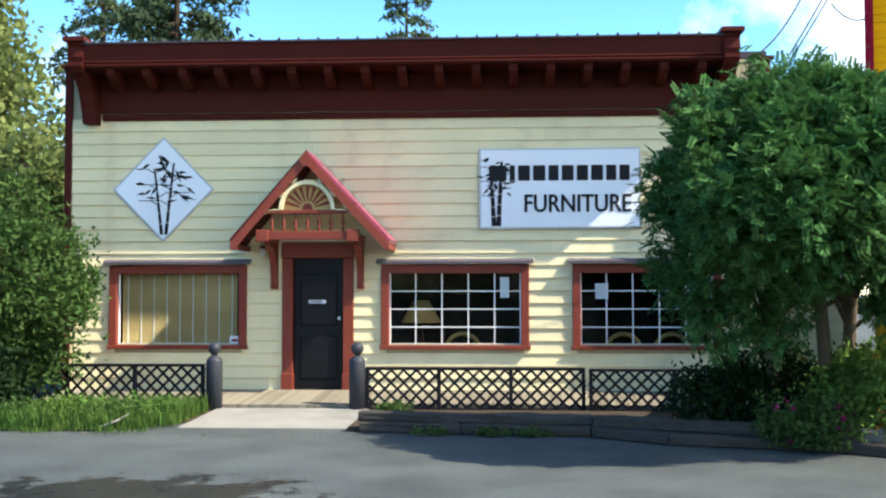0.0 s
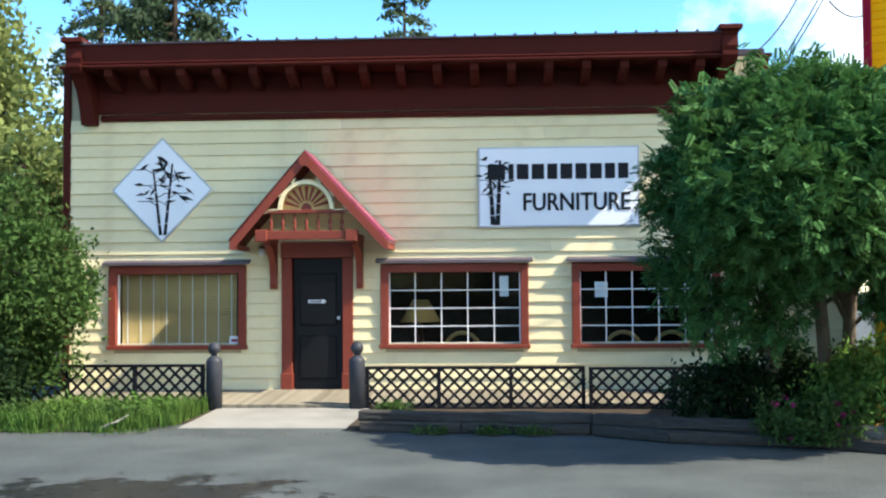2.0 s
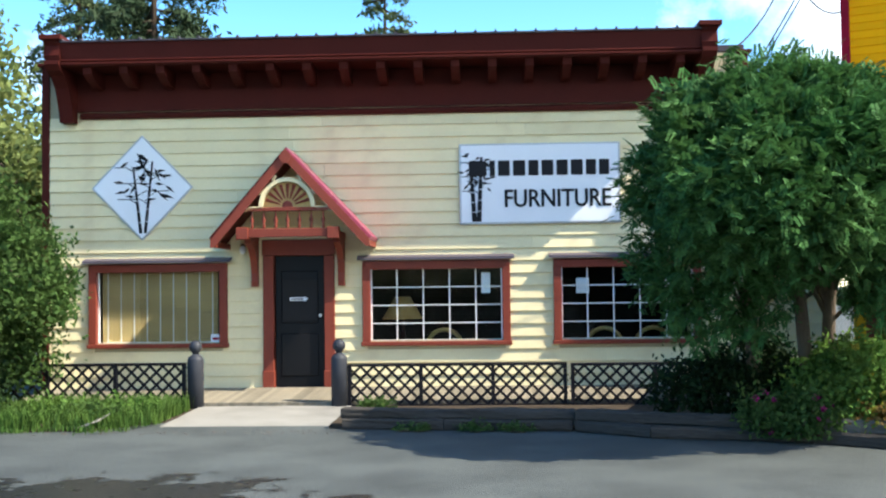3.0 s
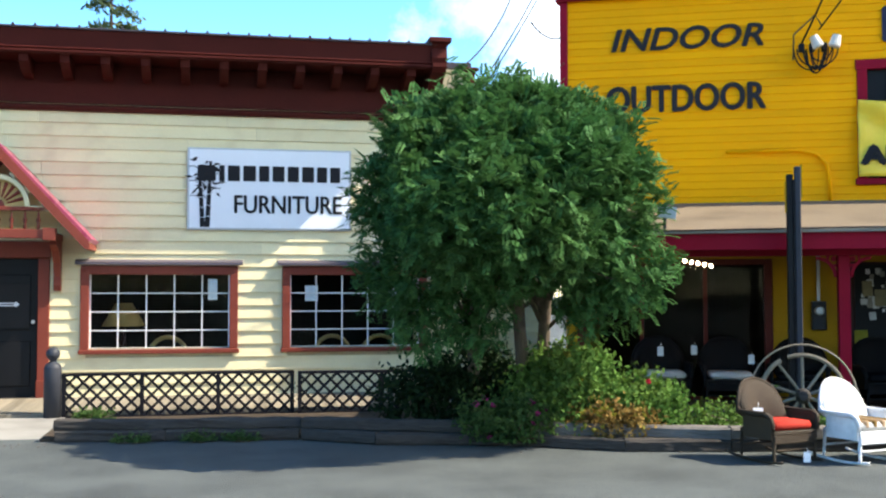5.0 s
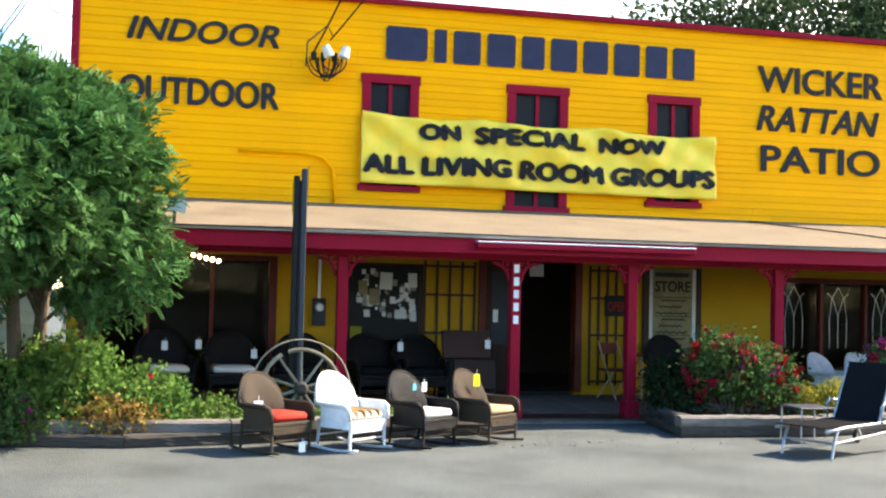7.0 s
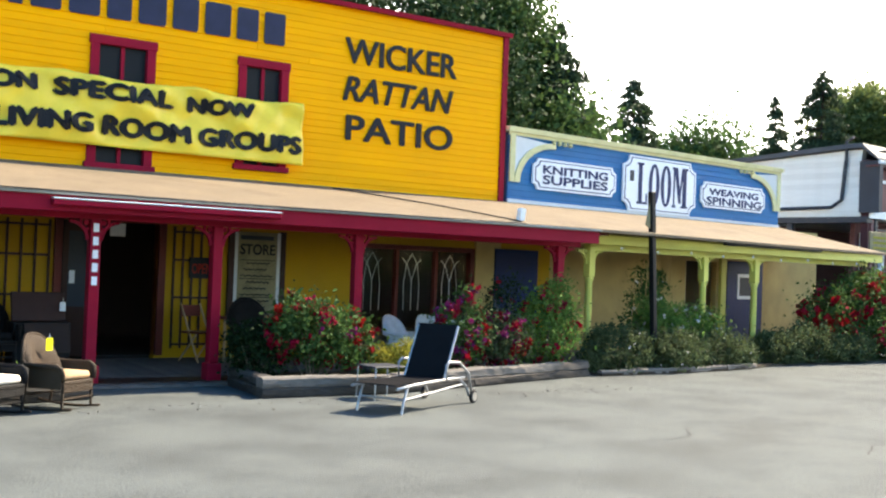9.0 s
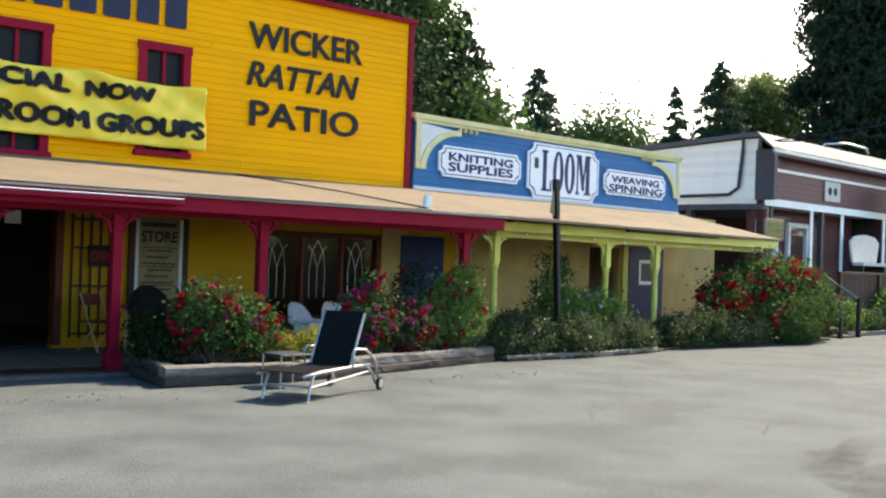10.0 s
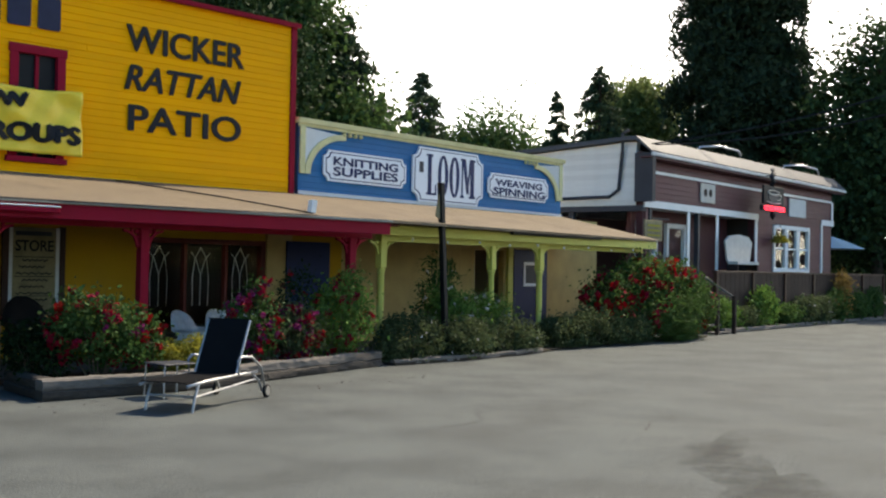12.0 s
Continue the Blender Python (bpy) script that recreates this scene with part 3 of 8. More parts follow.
for u in (-7.08, 3.95):
    t = thing("corner_trim", FB, "brown painted corner board of the shop", "trim", kind="structure")
    part("trim_board", block(u, u + 0.12, -0.05, 0.06, 0.0, 5.28, 0.006), M["brown"], t)
    part("cap", block(u - 0.05, u + 0.17, -0.11, 0.12, 5.28, 5.33, 0.006), M["brown"], t)

cornice = thing("cornice", FB, "deep brown painted cornice with rafter tails and metal roof edge", "cornice", kind="structure")
part("frieze", block(-6.5, 3.3, -0.05, -0.004, 4.55, 5.14), M["brown"], cornice)
part("frieze_moulding", prism_x(B(), [(-0.004, 4.43), (-0.07, 4.43), (-0.09, 4.47), (-0.09, 4.50), (-0.05, 4.53), (-0.004, 4.53)], -6.45, 3.3), M["brown"], cornice)
part("soffit", block(-6.5, 3.25, -0.72, 0.0, 5.15, 5.18), M["brown"], cornice)
part("fascia", prism_x(B(), [(-0.70, 5.14), (-0.75, 5.14), (-0.75, 5.20), (-0.78, 5.22), (-0.76, 5.25), (-0.80, 5.49), (-0.70, 5.49)], -6.49, 3.23), M["brown"], cornice)
part("fascia_moulding", prism_x(B(), [(-0.75, 5.15), (-0.79, 5.16), (-0.79, 5.185), (-0.75, 5.20)], -6.48, 3.22), M["brown"], cornice)
part("roof_edge", prism_x(B(), [(-0.84, 5.492), (-0.84, 5.515), (0.02, 5.58), (0.02, 5.545)], -6.55, 3.29), M["roofmetal"], cornice)
rib = mesh_of(prism(B(), [(-0.02, 0), (-0.012, 0.03), (0.012, 0.03), (0.02, 0)], -0.85, 0.02), "roof_rib", M["roofmetal"])
for i in range(33):
    part("roof_rib", rib, None, cornice).location = (-6.45 + i * 0.3, 0, 5.515)
tail = mesh_of(prism_x(B(), [(-0.05, -0.10), (-0.30, -0.09), (-0.52, -0.02), (-0.66, 0.05), (-0.68, 0.16), (-0.05, 0.16)], -0.065, 0.065), "rafter_tail", M["brown"])
for i in range(17):
    part("rafter_tail", tail, None, cornice).location = (-6.12 + i * 0.565, 0, 4.985)
for u in (-6.72, 3.22):
    part("end_bracket", prism_x(B(), [(-0.03, 4.36), (-0.22, 4.36), (-0.24, 4.42), (-0.30, 4.62), (-0.42, 4.86), (-0.60, 5.02), (-0.76, 5.08), (-0.84, 5.16), (-0.84, 5.22), (-0.03, 5.22)], u, u + 0.22), M["brown"], cornice)
    part("end_block", prism_x(B(), [(-0.05, 5.225), (-0.80, 5.225), (-0.83, 5.3), (-0.80, 5.45), (-0.86, 5.52), (-0.05, 5.52)], u - 0.01, u + 0.23), M["brown"], cornice)
    part("end_cap", block(u - 0.06, u + 0.28, -0.92, 0.0, 5.525, 5.60, 0.008), M["brown"], cornice)


def shop_window(name, hole, cols, rows, label, blind=False):
    u0, u1, z0, z1 = hole
    win = thing(name, FB, label, "window", kind="structure")
    f = 0.115
    for a, b, c, d in ((u0 - 0.08, u0 + 0.045, z0 - 0.02, z1), (u1 - 0.045, u1 + 0.08, z0 - 0.02, z1)):
        part("jamb", block(a, b, -0.075, 0.10, c, d, 0.008), M["russet"], win)
    part("head", block(u0 - 0.078, u1 + 0.078, -0.07, 0.10, z1 - 0.085, z1 + 0.05, 0.008), M["russet"], win)
    part("sill", block(u0 - 0.10, u1 + 0.10, -0.10, 0.10, z0 - 0.085, z0 - 0.02, 0.008), M["russet"], win)
    part("hood", prism_x(B(), [(0, z1 + 0.12), (-0.16, z1 + 0.06), (-0.16, z1 + 0.10), (0, z1 + 0.15)], u0 - 0.15, u1 + 0.15), M["darkhood"], win, "grey weathered hood")
    for u in (u0 - 0.02, u1 + 0.02):
        part("rosette", lathe(B(), [(0.035, -0.01), (0.035, 0.01), (0.015, 0.014)], 0, 0, 10), M["russet"], win, m=Matrix.Translation((u, -0.075, z1 - 0.015)) @ Matrix.Rotation(radians(90), 4, "X"))
    a0, a1, c0, c1 = u0 + 0.045, u1 - 0.045, z0 - 0.02, z1 - 0.085
    pane = part("pane", block(a0, a1, 0.045, 0.051, c0, c1), M["glass"], win)
    pane.visible_shadow = False
    for i in range(1, cols):
        u = a0 + (a1 - a0) * i / cols
        part("muntin", block(u - 0.009, u + 0.009, 0.03, 0.044, c0, c1), M["white"], win)
    for i in range(1, rows):
        z = c0 + (c1 - c0) * i / rows
        part("muntin", block(a0, a1, 0.027, 0.040, z - 0.009, z + 0.009), M["white"], win)
    for u in (a0, a1 - 0.02):
        part("stile", block(u, u + 0.02, 0.022, 0.058, c0, c1), M["white"], win)
    part("rail", block(a0 + 0.02, a1 - 0.02, 0.022, 0.058, c0, c0 + 0.025), M["white"], win)
    return win


shop_window("window_1", W1, 1, 1, "russet framed shop window with a lowered bamboo blind")
shop_window("window_2", W2, 5, 4, "russet framed shop window with white glazing bars")
shop_window("window_3", W3, 5, 4, "russet framed shop window with white glazing bars")
blind = thing("bamboo_blind", FB, "tan bamboo roller blind hung inside the window", "blind")
for i in range(46):
    z = 0.885 + i * 0.024
    part("slat", block(-6.14, -4.29, 0.08, 0.088, z, z + 0.021), M["bamboo"], blind)
for i in range(9):
    part("cord", block(-6.06 + i * 0.21, -6.046 + i * 0.21, 0.072, 0.078, 0.88, 1.99), M["oldwhite"], blind)
st = thing("window_sticker", FB, "small white sticker with red print on the glass", "sticker")
part("paper", block(-4.40, -4.24, 0.040, 0.0435, 0.885, 1.00), M["signwhite"], st)
part("print", block(-4.37, -4.27, 0.036, 0.0395, 0.91, 0.95), M["magenta"], st)
st = thing("paper_notice", FB, "white paper notice taped inside the window", "notice")
part("paper", block(1.36, 1.56, 0.06, 0.064, 1.58, 1.82), M["signwhite"], st)
st = thing("paper_notice", FB, "pale hanging notice inside the window", "notice")
part("paper", block(-0.12, 0.02, 0.06, 0.064, 1.60, 1.92), M["signwhite"], st)
# things behind the glass
lamp = thing("table_lamp", FB @ Matrix.Translation((-1.45, 1.2, 0.13)), "tan lampshade on a turned base in the window", "lamp")
part("shade", lathe(B(), [(0.34, 1.05), (0.13, 1.42), (0.12, 1.42), (0.33, 1.05)]), M["plywood"], lamp, smooth=True)
part("base", lathe(B(), [(0.12, 0.0), (0.05, 0.1), (0.09, 0.5), (0.03, 0.9), (0.03, 1.1)]), M["darkwood"], lamp, smooth=True)
for u in (-0.75, 1.9, 2.7):
    ch = thing("display_chair", FB @ Matrix.Translation((u, 1.1, 0.13)), "pale wicker chair standing in the shop window", "chair", "chairs in the shop window")
    part("backrest", tube(B(), [(0.3 * math.cos(a), 0.05, 0.55 + 0.32 * math.sin(a)) for a in [math.pi * k / 10 for k in range(11)]], 0.035), M["plywood"], ch, smooth=True)
    part("seat", block(-0.3, 0.3, -0.3, 0.2, 0.4, 0.5, 0.03), M["plywood"], ch)
    for a in (-0.26, 0.26):
        for b in (-0.26, 0.16):
            part("leg", block(a - 0.02, a + 0.02, b - 0.02, b + 0.02, 0, 0.4), M["darkwood"], ch)

door = thing("door_1", FB, "closed black panelled shop door in a russet frame", "door", kind="structure")
leaf = part("door_leaf", block(-3.36, -2.59, 0.03, 0.08, 0.15, 2.215, 0.004), M["black"], door)
for z0, z1 in ((0.33, 1.0), (1.16, 1.98)):
    part("panel_moulding", block(-3.27, -2.68, 0.012, 0.031, z0, z1, 0.012), M["black"], leaf)
part("panel", block(-3.25, -2.70, 0.004, 0.0125, 1.2, 1.85, 0.003), M["rubber"], leaf, "dark grey upper panel")
part("letter_plate", block(-3.10, -2.86, 0.02, 0.031, 0.33, 0.36, 0.004), M["slate"], leaf)
part("doorknob", lathe(B(), [(0.012, 0), (0.012, 0.03), (0.03, 0.05), (0.025, 0.075)], sides=12), M["steel"], leaf, "round metal knob", m=Matrix.Translation((-2.645, 0.03, 1.28)) @ Matrix.Rotation(radians(90), 4, "X"))
part("arrow_sign", prism(B(), [(-3.13, 1.515), (-2.90, 1.515), (-2.90, 1.495), (-2.84, 1.54), (-2.90, 1.585), (-2.90, 1.565), (-3.13, 1.565)], -0.004, 0.003), M["signwhite"], leaf, "white arrow sign")
part("arrow_print", block(-3.11, -2.92, -0.007, -0.0045, 1.53, 1.548), M["slate"], leaf)
for u in (-3.545, -2.58):
    part("jamb", block(u, u + 0.165, -0.06, 0.17, 0.14, 2.22, 0.008), M["russet"], door)
    part("plinth", block(u - 0.012, u + 0.177, -0.075, 0.17, 0.14, 0.42, 0.008), M["russet"], door)
part("lintel", block(-3.56, -2.40, -0.065, 0.17, 2.225, 2.47, 0.008), M["russet"], door)
part("threshold", block(-3.38, -2.58, -0.06, 0.16, 0.12, 0.149), M["darkwood"], door)

canopy = thing("door_canopy", FB, "russet gabled door canopy with fretwork, spindles and brackets", "canopy", kind="structure")
AP, EL, ER = (-2.99, 3.74), (-4.12, 2.42), (-1.76, 2.42)
for (ex, ez), mt in ((EL, "brown"), (ER, "pinktin")):
    s = 1 if ex > AP[0] else -1
    part("roof_slope", prism(B(), [AP, (ex, ez), (ex + 0.03 * s, ez + 0.05), (AP[0], AP[1] + 0.07)], -1.02, 0.0), M[mt], canopy, "glossy pink metal roofing" if s > 0 else "")
    part("bargeboard", prism(B(), [(AP[0], AP[1] + 0.03), (ex, ez + 0.02), (ex + 0.01 * s, ez - 0.10), (ex - 0.05 * s, ez - 0.10), (AP[0], AP[1] - 0.15)], -1.05, -1.0), M["russet"], canopy)
    part("eave_board", block(min(ex, ex - 0.06 * s), max(ex, ex - 0.06 * s), -1.0, 0.0, ez - 0.09, ez - 0.01), M["russet"], canopy)
    arc = [(AP[0] + s * (0.42 + 0.55 * math.sin(a)), 2.55 + 0.33 * math.cos(a)) for a in [math.pi / 2 * k / 10 for k in range(11)]]
    part("side_fret", prism(B(), arc + [(x, z + 0.05) for x, z in arc[::-1]], -0.98, -0.94), M["beige"], canopy, "cream curved fretwork")
    for k in range(3):
        x, z = AP[0] + s * (0.20 + 0.20 * k), 3.36 - 0.20 * k
        part("fret_block", block(-0.05, 0.05, -0.98, -0.95, -0.035, 0.035, 0.005), M["beige"], canopy, m=Matrix.Translation((x, 0, z)) @ Matrix.Rotation(radians(48 * s), 4, "Y"))
part("apex_block", prism(B(), [(AP[0] - 0.10, 3.66), (AP[0], 3.78), (AP[0] + 0.10, 3.66), (AP[0] + 0.05, 3.56), (AP[0] - 0.05, 3.56)], -1.08, -1.05), M["russet"], canopy)
ring = [(AP[0] + 0.42 * math.cos(a), 2.92 + 0.44 * math.sin(a)) for a in [math.pi * k / 20 for k in range(21)]]
part("arch", prism(B(), ring + [(AP[0] + (x - AP[0]) * 0.86, 2.92 + (z - 2.92) * 0.86) for x, z in ring[::-1]], -0.99, -0.93), M["beige"], canopy, "cream arch")
part("fan_panel", prism(B(), [(AP[0] + (x - AP[0]) * 0.86, 2.92 + (z - 2.92) * 0.86) for x, z in ring], -0.90, -0.88), M["plywood"], canopy, "carved sunburst panel")
for k in range(1, 10):
    a = math.pi * k / 10
    d = Vector((math.cos(a), 0, math.sin(a)))
    part("fan_ray", tube(B(), [Vector((AP[0], -0.905, 2.93)) + d * 0.12, Vector((AP[0], -0.905, 2.93)) + d * 0.34], [0.012, 0.03], 6), M["russet"], canopy)
part("fan_hub", lathe(B(), [(0.08, 0), (0.08, 0.02), (0.05, 0.03)], sides=12), M["russet"], canopy, m=Matrix.Translation((AP[0], -0.895, 2.94)) @ Matrix.Rotation(radians(90), 4, "X"))
part("spindle_rail", block(-3.68, -2.30, -0.98, -0.90, 2.86, 2.915, 0.006), M["russet"], canopy)
part("front_beam", block(-3.72, -2.24, -0.99, -0.89, 2.47, 2.60, 0.008), M["russet"], canopy)
spin = mesh_of(lathe(B(), [(0.012, 0), (0.03, 0.03), (0.014, 0.07), (0.034, 0.13), (0.016, 0.17), (0.012, 0.26)], sides=8), "spindle", M["russet"], True)
for i in range(7):
    part("spindle", spin, None, canopy).location = (-3.52 + i * 0.178, -0.94, 2.60)
for u in (-3.72, -2.36):
    part("side_beam", block(u, u + 0.12, -0.885, 0.0, 2.47, 2.57, 0.006), M["russet"], canopy)
    part("bracket", prism_x(B(), [(-0.03, 1.74), (-0.13, 1.74), (-0.15, 1.82), (-0.14, 1.95), (-0.20, 2.15), (-0.36, 2.32), (-0.62, 2.40), (-0.62, 2.465), (-0.03, 2.465)], u + 0.01, u + 0.11), M["russet"], canopy)
    part("bracket_cap", block(u - 0.03, u + 0.15, -1.02, -0.86, 2.44, 2.62, 0.01), M["russet"], canopy)
pl = thing("porch_lamp", FB @ Matrix.Translation((-3.85, -0.12, 2.32)), "small clear bulb lamp beside the door", "lamp")
part("bulb", lathe(B(), [(0.02, -0.07), (0.05, -0.03), (0.05, 0.02), (0.025, 0.06)], sides=12), M["signwhite"], pl, smooth=True)
part("holder", block(-0.03, 0.03, 0.0, 0.12, 0.05, 0.09), M["brown"], pl)


def bamboo_art(parent, cx, z0, h, y, seed, lean=0.11, thick=0.034, spread=1.0):
    """Dark painted bamboo: jointed canes with pointed leaves."""
    rng = random.Random(seed)
    for k, (dx, s) in enumerate(((-0.02, -1), (0.05, 1))):
        n = 6
        for i in range(n):
            bm = B()
            a, b = i / n, (i + 0.94) / n
            xa, xb = cx + dx + s * lean * h * a * 0.8, cx + dx + s * lean * h * b * 0.8
            w = thick * h * (1.15 - 0.6 * a)
            za, zb = z0 + h * (0.0 + 0.85 * a) * (1 if k else 0.9), z0 + h * 0.85 * b * (1 if k else 0.9)
            prism(bm, [(xa - w / 2, za), (xa + w / 2, za), (xb + w / 2, zb), (xb - w / 2, zb)], y - 0.004, y)
            part("cane", bm, M["ink"], parent)
        bm = B()
        for i in range(17):
            a = rng.uniform(0.35, 1.0)
            d = rng.choice((-1, 1))
            x, z = cx + dx + s * lean * h * a * 0.8 + d * rng.uniform(0.02, 0.30) * spread * h * (1.2 - a), z0 + h * (0.1 + 0.82 * a) + rng.uniform(-0.03, 0.05) * h
            ang = radians(rng.uniform(-70, 10)) if d > 0 else radians(rng.uniform(170, 250))
            L, wd = h * spread * rng.uniform(0.11, 0.18), h * 0.016
            t, q = Vector((math.cos(ang), math.sin(ang))), Vector((-math.sin(ang), math.cos(ang)))
            p = Vector((x, z))
            prism(bm, [tuple(p), tuple(p + t * L * 0.4 - q * wd), tuple(p + t * L), tuple(p + t * L * 0.4 + q * wd)], y - 0.0035, y + 0.0005)
        for i in range(5):
            a = 0.4 + 0.11 * i
            d = 1 if i % 2 else -1
            x = cx + dx + s * lean * h * a * 0.8
            tube(bm, [(x, y - 0.003, z0 + h * 0.85 * a), (x + d * 0.10 * spread * h, y - 0.003, z0 + h * (0.85 * a + 0.06)), (x + d * 0.24 * spread * h, y - 0.003, z0 + h * (0.85 * a + 0.06))], 0.005 * h, 4)
        part("leaf_sprig", bm, M["ink"], parent)


dia = thing("diamond_sign", FB, "white diamond sign painted with black bamboo", "sign")
CX, CZ = -5.46, 3.325
part("border", prism(B(), [(CX - 0.81, CZ), (CX, CZ - 0.835), (CX + 0.81, CZ), (CX, CZ + 0.835)], -0.06, -0.034), M["steel"], dia)
part("panel", prism(B(), [(CX - 0.775, CZ), (CX, CZ - 0.80), (CX + 0.775, CZ), (CX, CZ + 0.80)], -0.066, -0.0605), M["signwhite"], dia)
bamboo_art(dia, CX, CZ - 0.72, 1.35, -0.067, 3)
sg = thing("shop_sign", FB, "white signboard with black lettering and bamboo", "sign")
part("border", block(-0.44, 2.06, -0.07, -0.036, 2.67, 3.93, 0.006), M["steel"], sg)
part("panel", block(-0.41, 2.03, -0.078, -0.0705, 2.70, 3.90), M["signwhite"], sg)
words("lettering", "FURNITURE", M["ink"], sg, 0.27, 1.91, 2.93, 3.20, -0.079, 0.006, heavy=0.008)


def name_blocks(parent, u0, u1, z0, z1, y, material, widths, depth=0.01):
    """A shop's own name drawn as plain blocks, one for a letter."""
    gap = 0.26
    unit = (u1 - u0) / (sum(widths) + gap * (len(widths) - 1))
    u = u0
    h = z1 - z0
    for i, w in enumerate(widths):
        a, b = u, u + w * unit
        q = 0.07 * min(b - a, h)
        o = [(a + q, z0), (b - q, z0), (b, z0 + q), (b, z1 - q), (b - q, z1), (a + q, z1), (a, z1 - q), (a, z0 + q)]
        part("name_block", prism(B(), o, y - depth, y), material, parent)
        u = b + gap * unit


NAME = (1.5, 0.45, 1, 1.05, 0.85, 1, 0.95, 1, 0.85, 0.85)
name_blocks(sg, -0.29, 1.89, 3.42, 3.66, -0.079, M["ink"], NAME, 0.006)
bamboo_art(sg, -0.19, 2.71, 1.2, -0.079, 8, 0.05, 0.055, 0.6)

# walk, deck and fence in front of the cream shop
dk = thing("boardwalk", FB, "weathered plank boardwalk at the shop door, extended along the wall to bounce light", "boardwalk", kind="structure")
# planks beyond the door are added behind the fences to brighten the lower wall
for i in range(139):
    u = -6.93 + i * 0.083
    part("plank", box(B(), u, u + 0.078, -1.66 - 0.06 * (-4.2 < u < -2.05), -0.08, 0.05, 0.10, Matrix.Translation((0, 0, 0.07)) @ Matrix.Rotation(radians(2.4), 4, "X")), M["deck"], dk)
solid("walkway", prism_x(B(), [(-3.75, -0.01), (-1.74, -0.01), (-1.74, 0.05), (-3.6, 0.006)], -4.1, -1.95), M["concrete"], FB, "pale concrete ramp to the shop door", "walkway", kind="structure")
strip_sheet("bed_front", [xy(FB, u, w) for u, w in ((-1.95, -3.95), (0.9, -4.15), (1.75, -4.85), (3.4, -5.2))] + [xy(FY, 0.5, -4.7), xy(FY, 2.2, -4.3), xy(FY, 4.0, -3.9)],
            [xy(FB, u, w) for u, w in ((-1.95, -1.68), (0.9, -1.68), (1.75, -1.68), (3.4, -1.68))] + [xy(FY, 0.5, -2.9), xy(FY, 2.2, -2.9), xy(FY, 4.0, -2.9)], 0.04, M["soil"], "dark soil of the planted bed", "soil")
strip_sheet("bed_left", [xy(FB, u, w) for u, w in ((-14, -4.2), (-6.2, -4.1), (-4.8, -4.05), (-4.15, -3.2))], [xy(FB, u, w) for u, w in ((-14, -1.68), (-6.2, -1.68), (-4.8, -1.68), (-4.15, -1.68))], 0.03, M["soil"], "soil under the grass verge", "soil")
post = None
for u in (-4.16, -2.12):
    m = FB @ Matrix.Translation((u, -1.75, 0.0))
    if post:
        copy_thing(post, m)
        continue
    post = thing("gate_post", m, "grey round post with a ball finial", "post", "posts at the shop walk")
    part("shaft", lathe(B(), [(0.115, 0.0), (0.115, 0.70), (0.10, 0.745), (0.06, 0.775), (0.045, 0.79)], sides=20), M["slate"], post, smooth=True)
    part("ball", lathe(B(), [(0.03, 0.78), (0.05, 0.81), (0.083, 0.85), (0.092, 0.89), (0.083, 0.93), (0.05, 0.97), (0.01, 0.982)], sides=18), M["slate"], post, smooth=True)


def lattice_fence(u0, u1, z0, z1, y, label):
    fence = thing("lattice_fence", FB, label, "fence", "lattice fence panels")
    part("top_rail", block(u0, u1, y - 0.04, y + 0.04, z1 - 0.04, z1, 0.005), M["lattice"], fence)
    part("bottom_rail", block(u0, u1, y - 0.03, y + 0.03, z0, z0 + 0.04), M["lattice"], fence)
    n = max(1, round((u1 - u0) / 1.02))
    for i in range(n + 1):
        u = u0 + (u1 - u0 - 0.05) * i / n
        part("upright", block(u, u + 0.05, y - 0.032, y + 0.032, z0 + 0.04, z1 - 0.04), M["lattice"], fence)
    a, h = z0 + 0.04, z1 - z0 - 0.08
    full = {s: mesh_of(prism(B(), [(-0.026, 0), (0.026, 0), (s * h + 0.026, h), (s * h - 0.026, h)], -0.006, 0.006), "slat", M["lattice"]) for s in (1, -1)}
    step = 0.178
    for s in (1, -1):
        x = u0 - h if s > 0 else u0
        while x < (u1 if s > 0 else u1 + h):
            lo, hi = 0.0, h
            if s > 0:
                lo, hi = max(0, u0 - x), min(h, u1 - x)
            else:
                lo, hi = max(0, x - u1), min(h, x - u0)
            if hi - lo > 0.05:
                me = full[s] if hi - lo > h - 0.001 else mesh_of(prism(B(), [(s * lo - 0.026, lo), (s * lo + 0.026, lo), (s * hi + 0.026, hi), (s * hi - 0.026, hi)], -0.006, 0.006), "slat", M["lattice"])
                part("slat", me, None, fence).location = (x, y + s * 0.007, a)
            x += step
    return fence


lattice_fence(-2.0, 1.07, 0.02, 0.63, -1.75, "black painted lattice fence panel beside the walk")
lattice_fence(1.12, 4.6, 0.02, 0.62, -1.80, "black painted lattice fence panel behind shrubs")
lattice_fence(-7.3, -4.30, 0.05, 0.67, -1.75, "black painted lattice fence panel above tall grass")
TIMBERS = {}


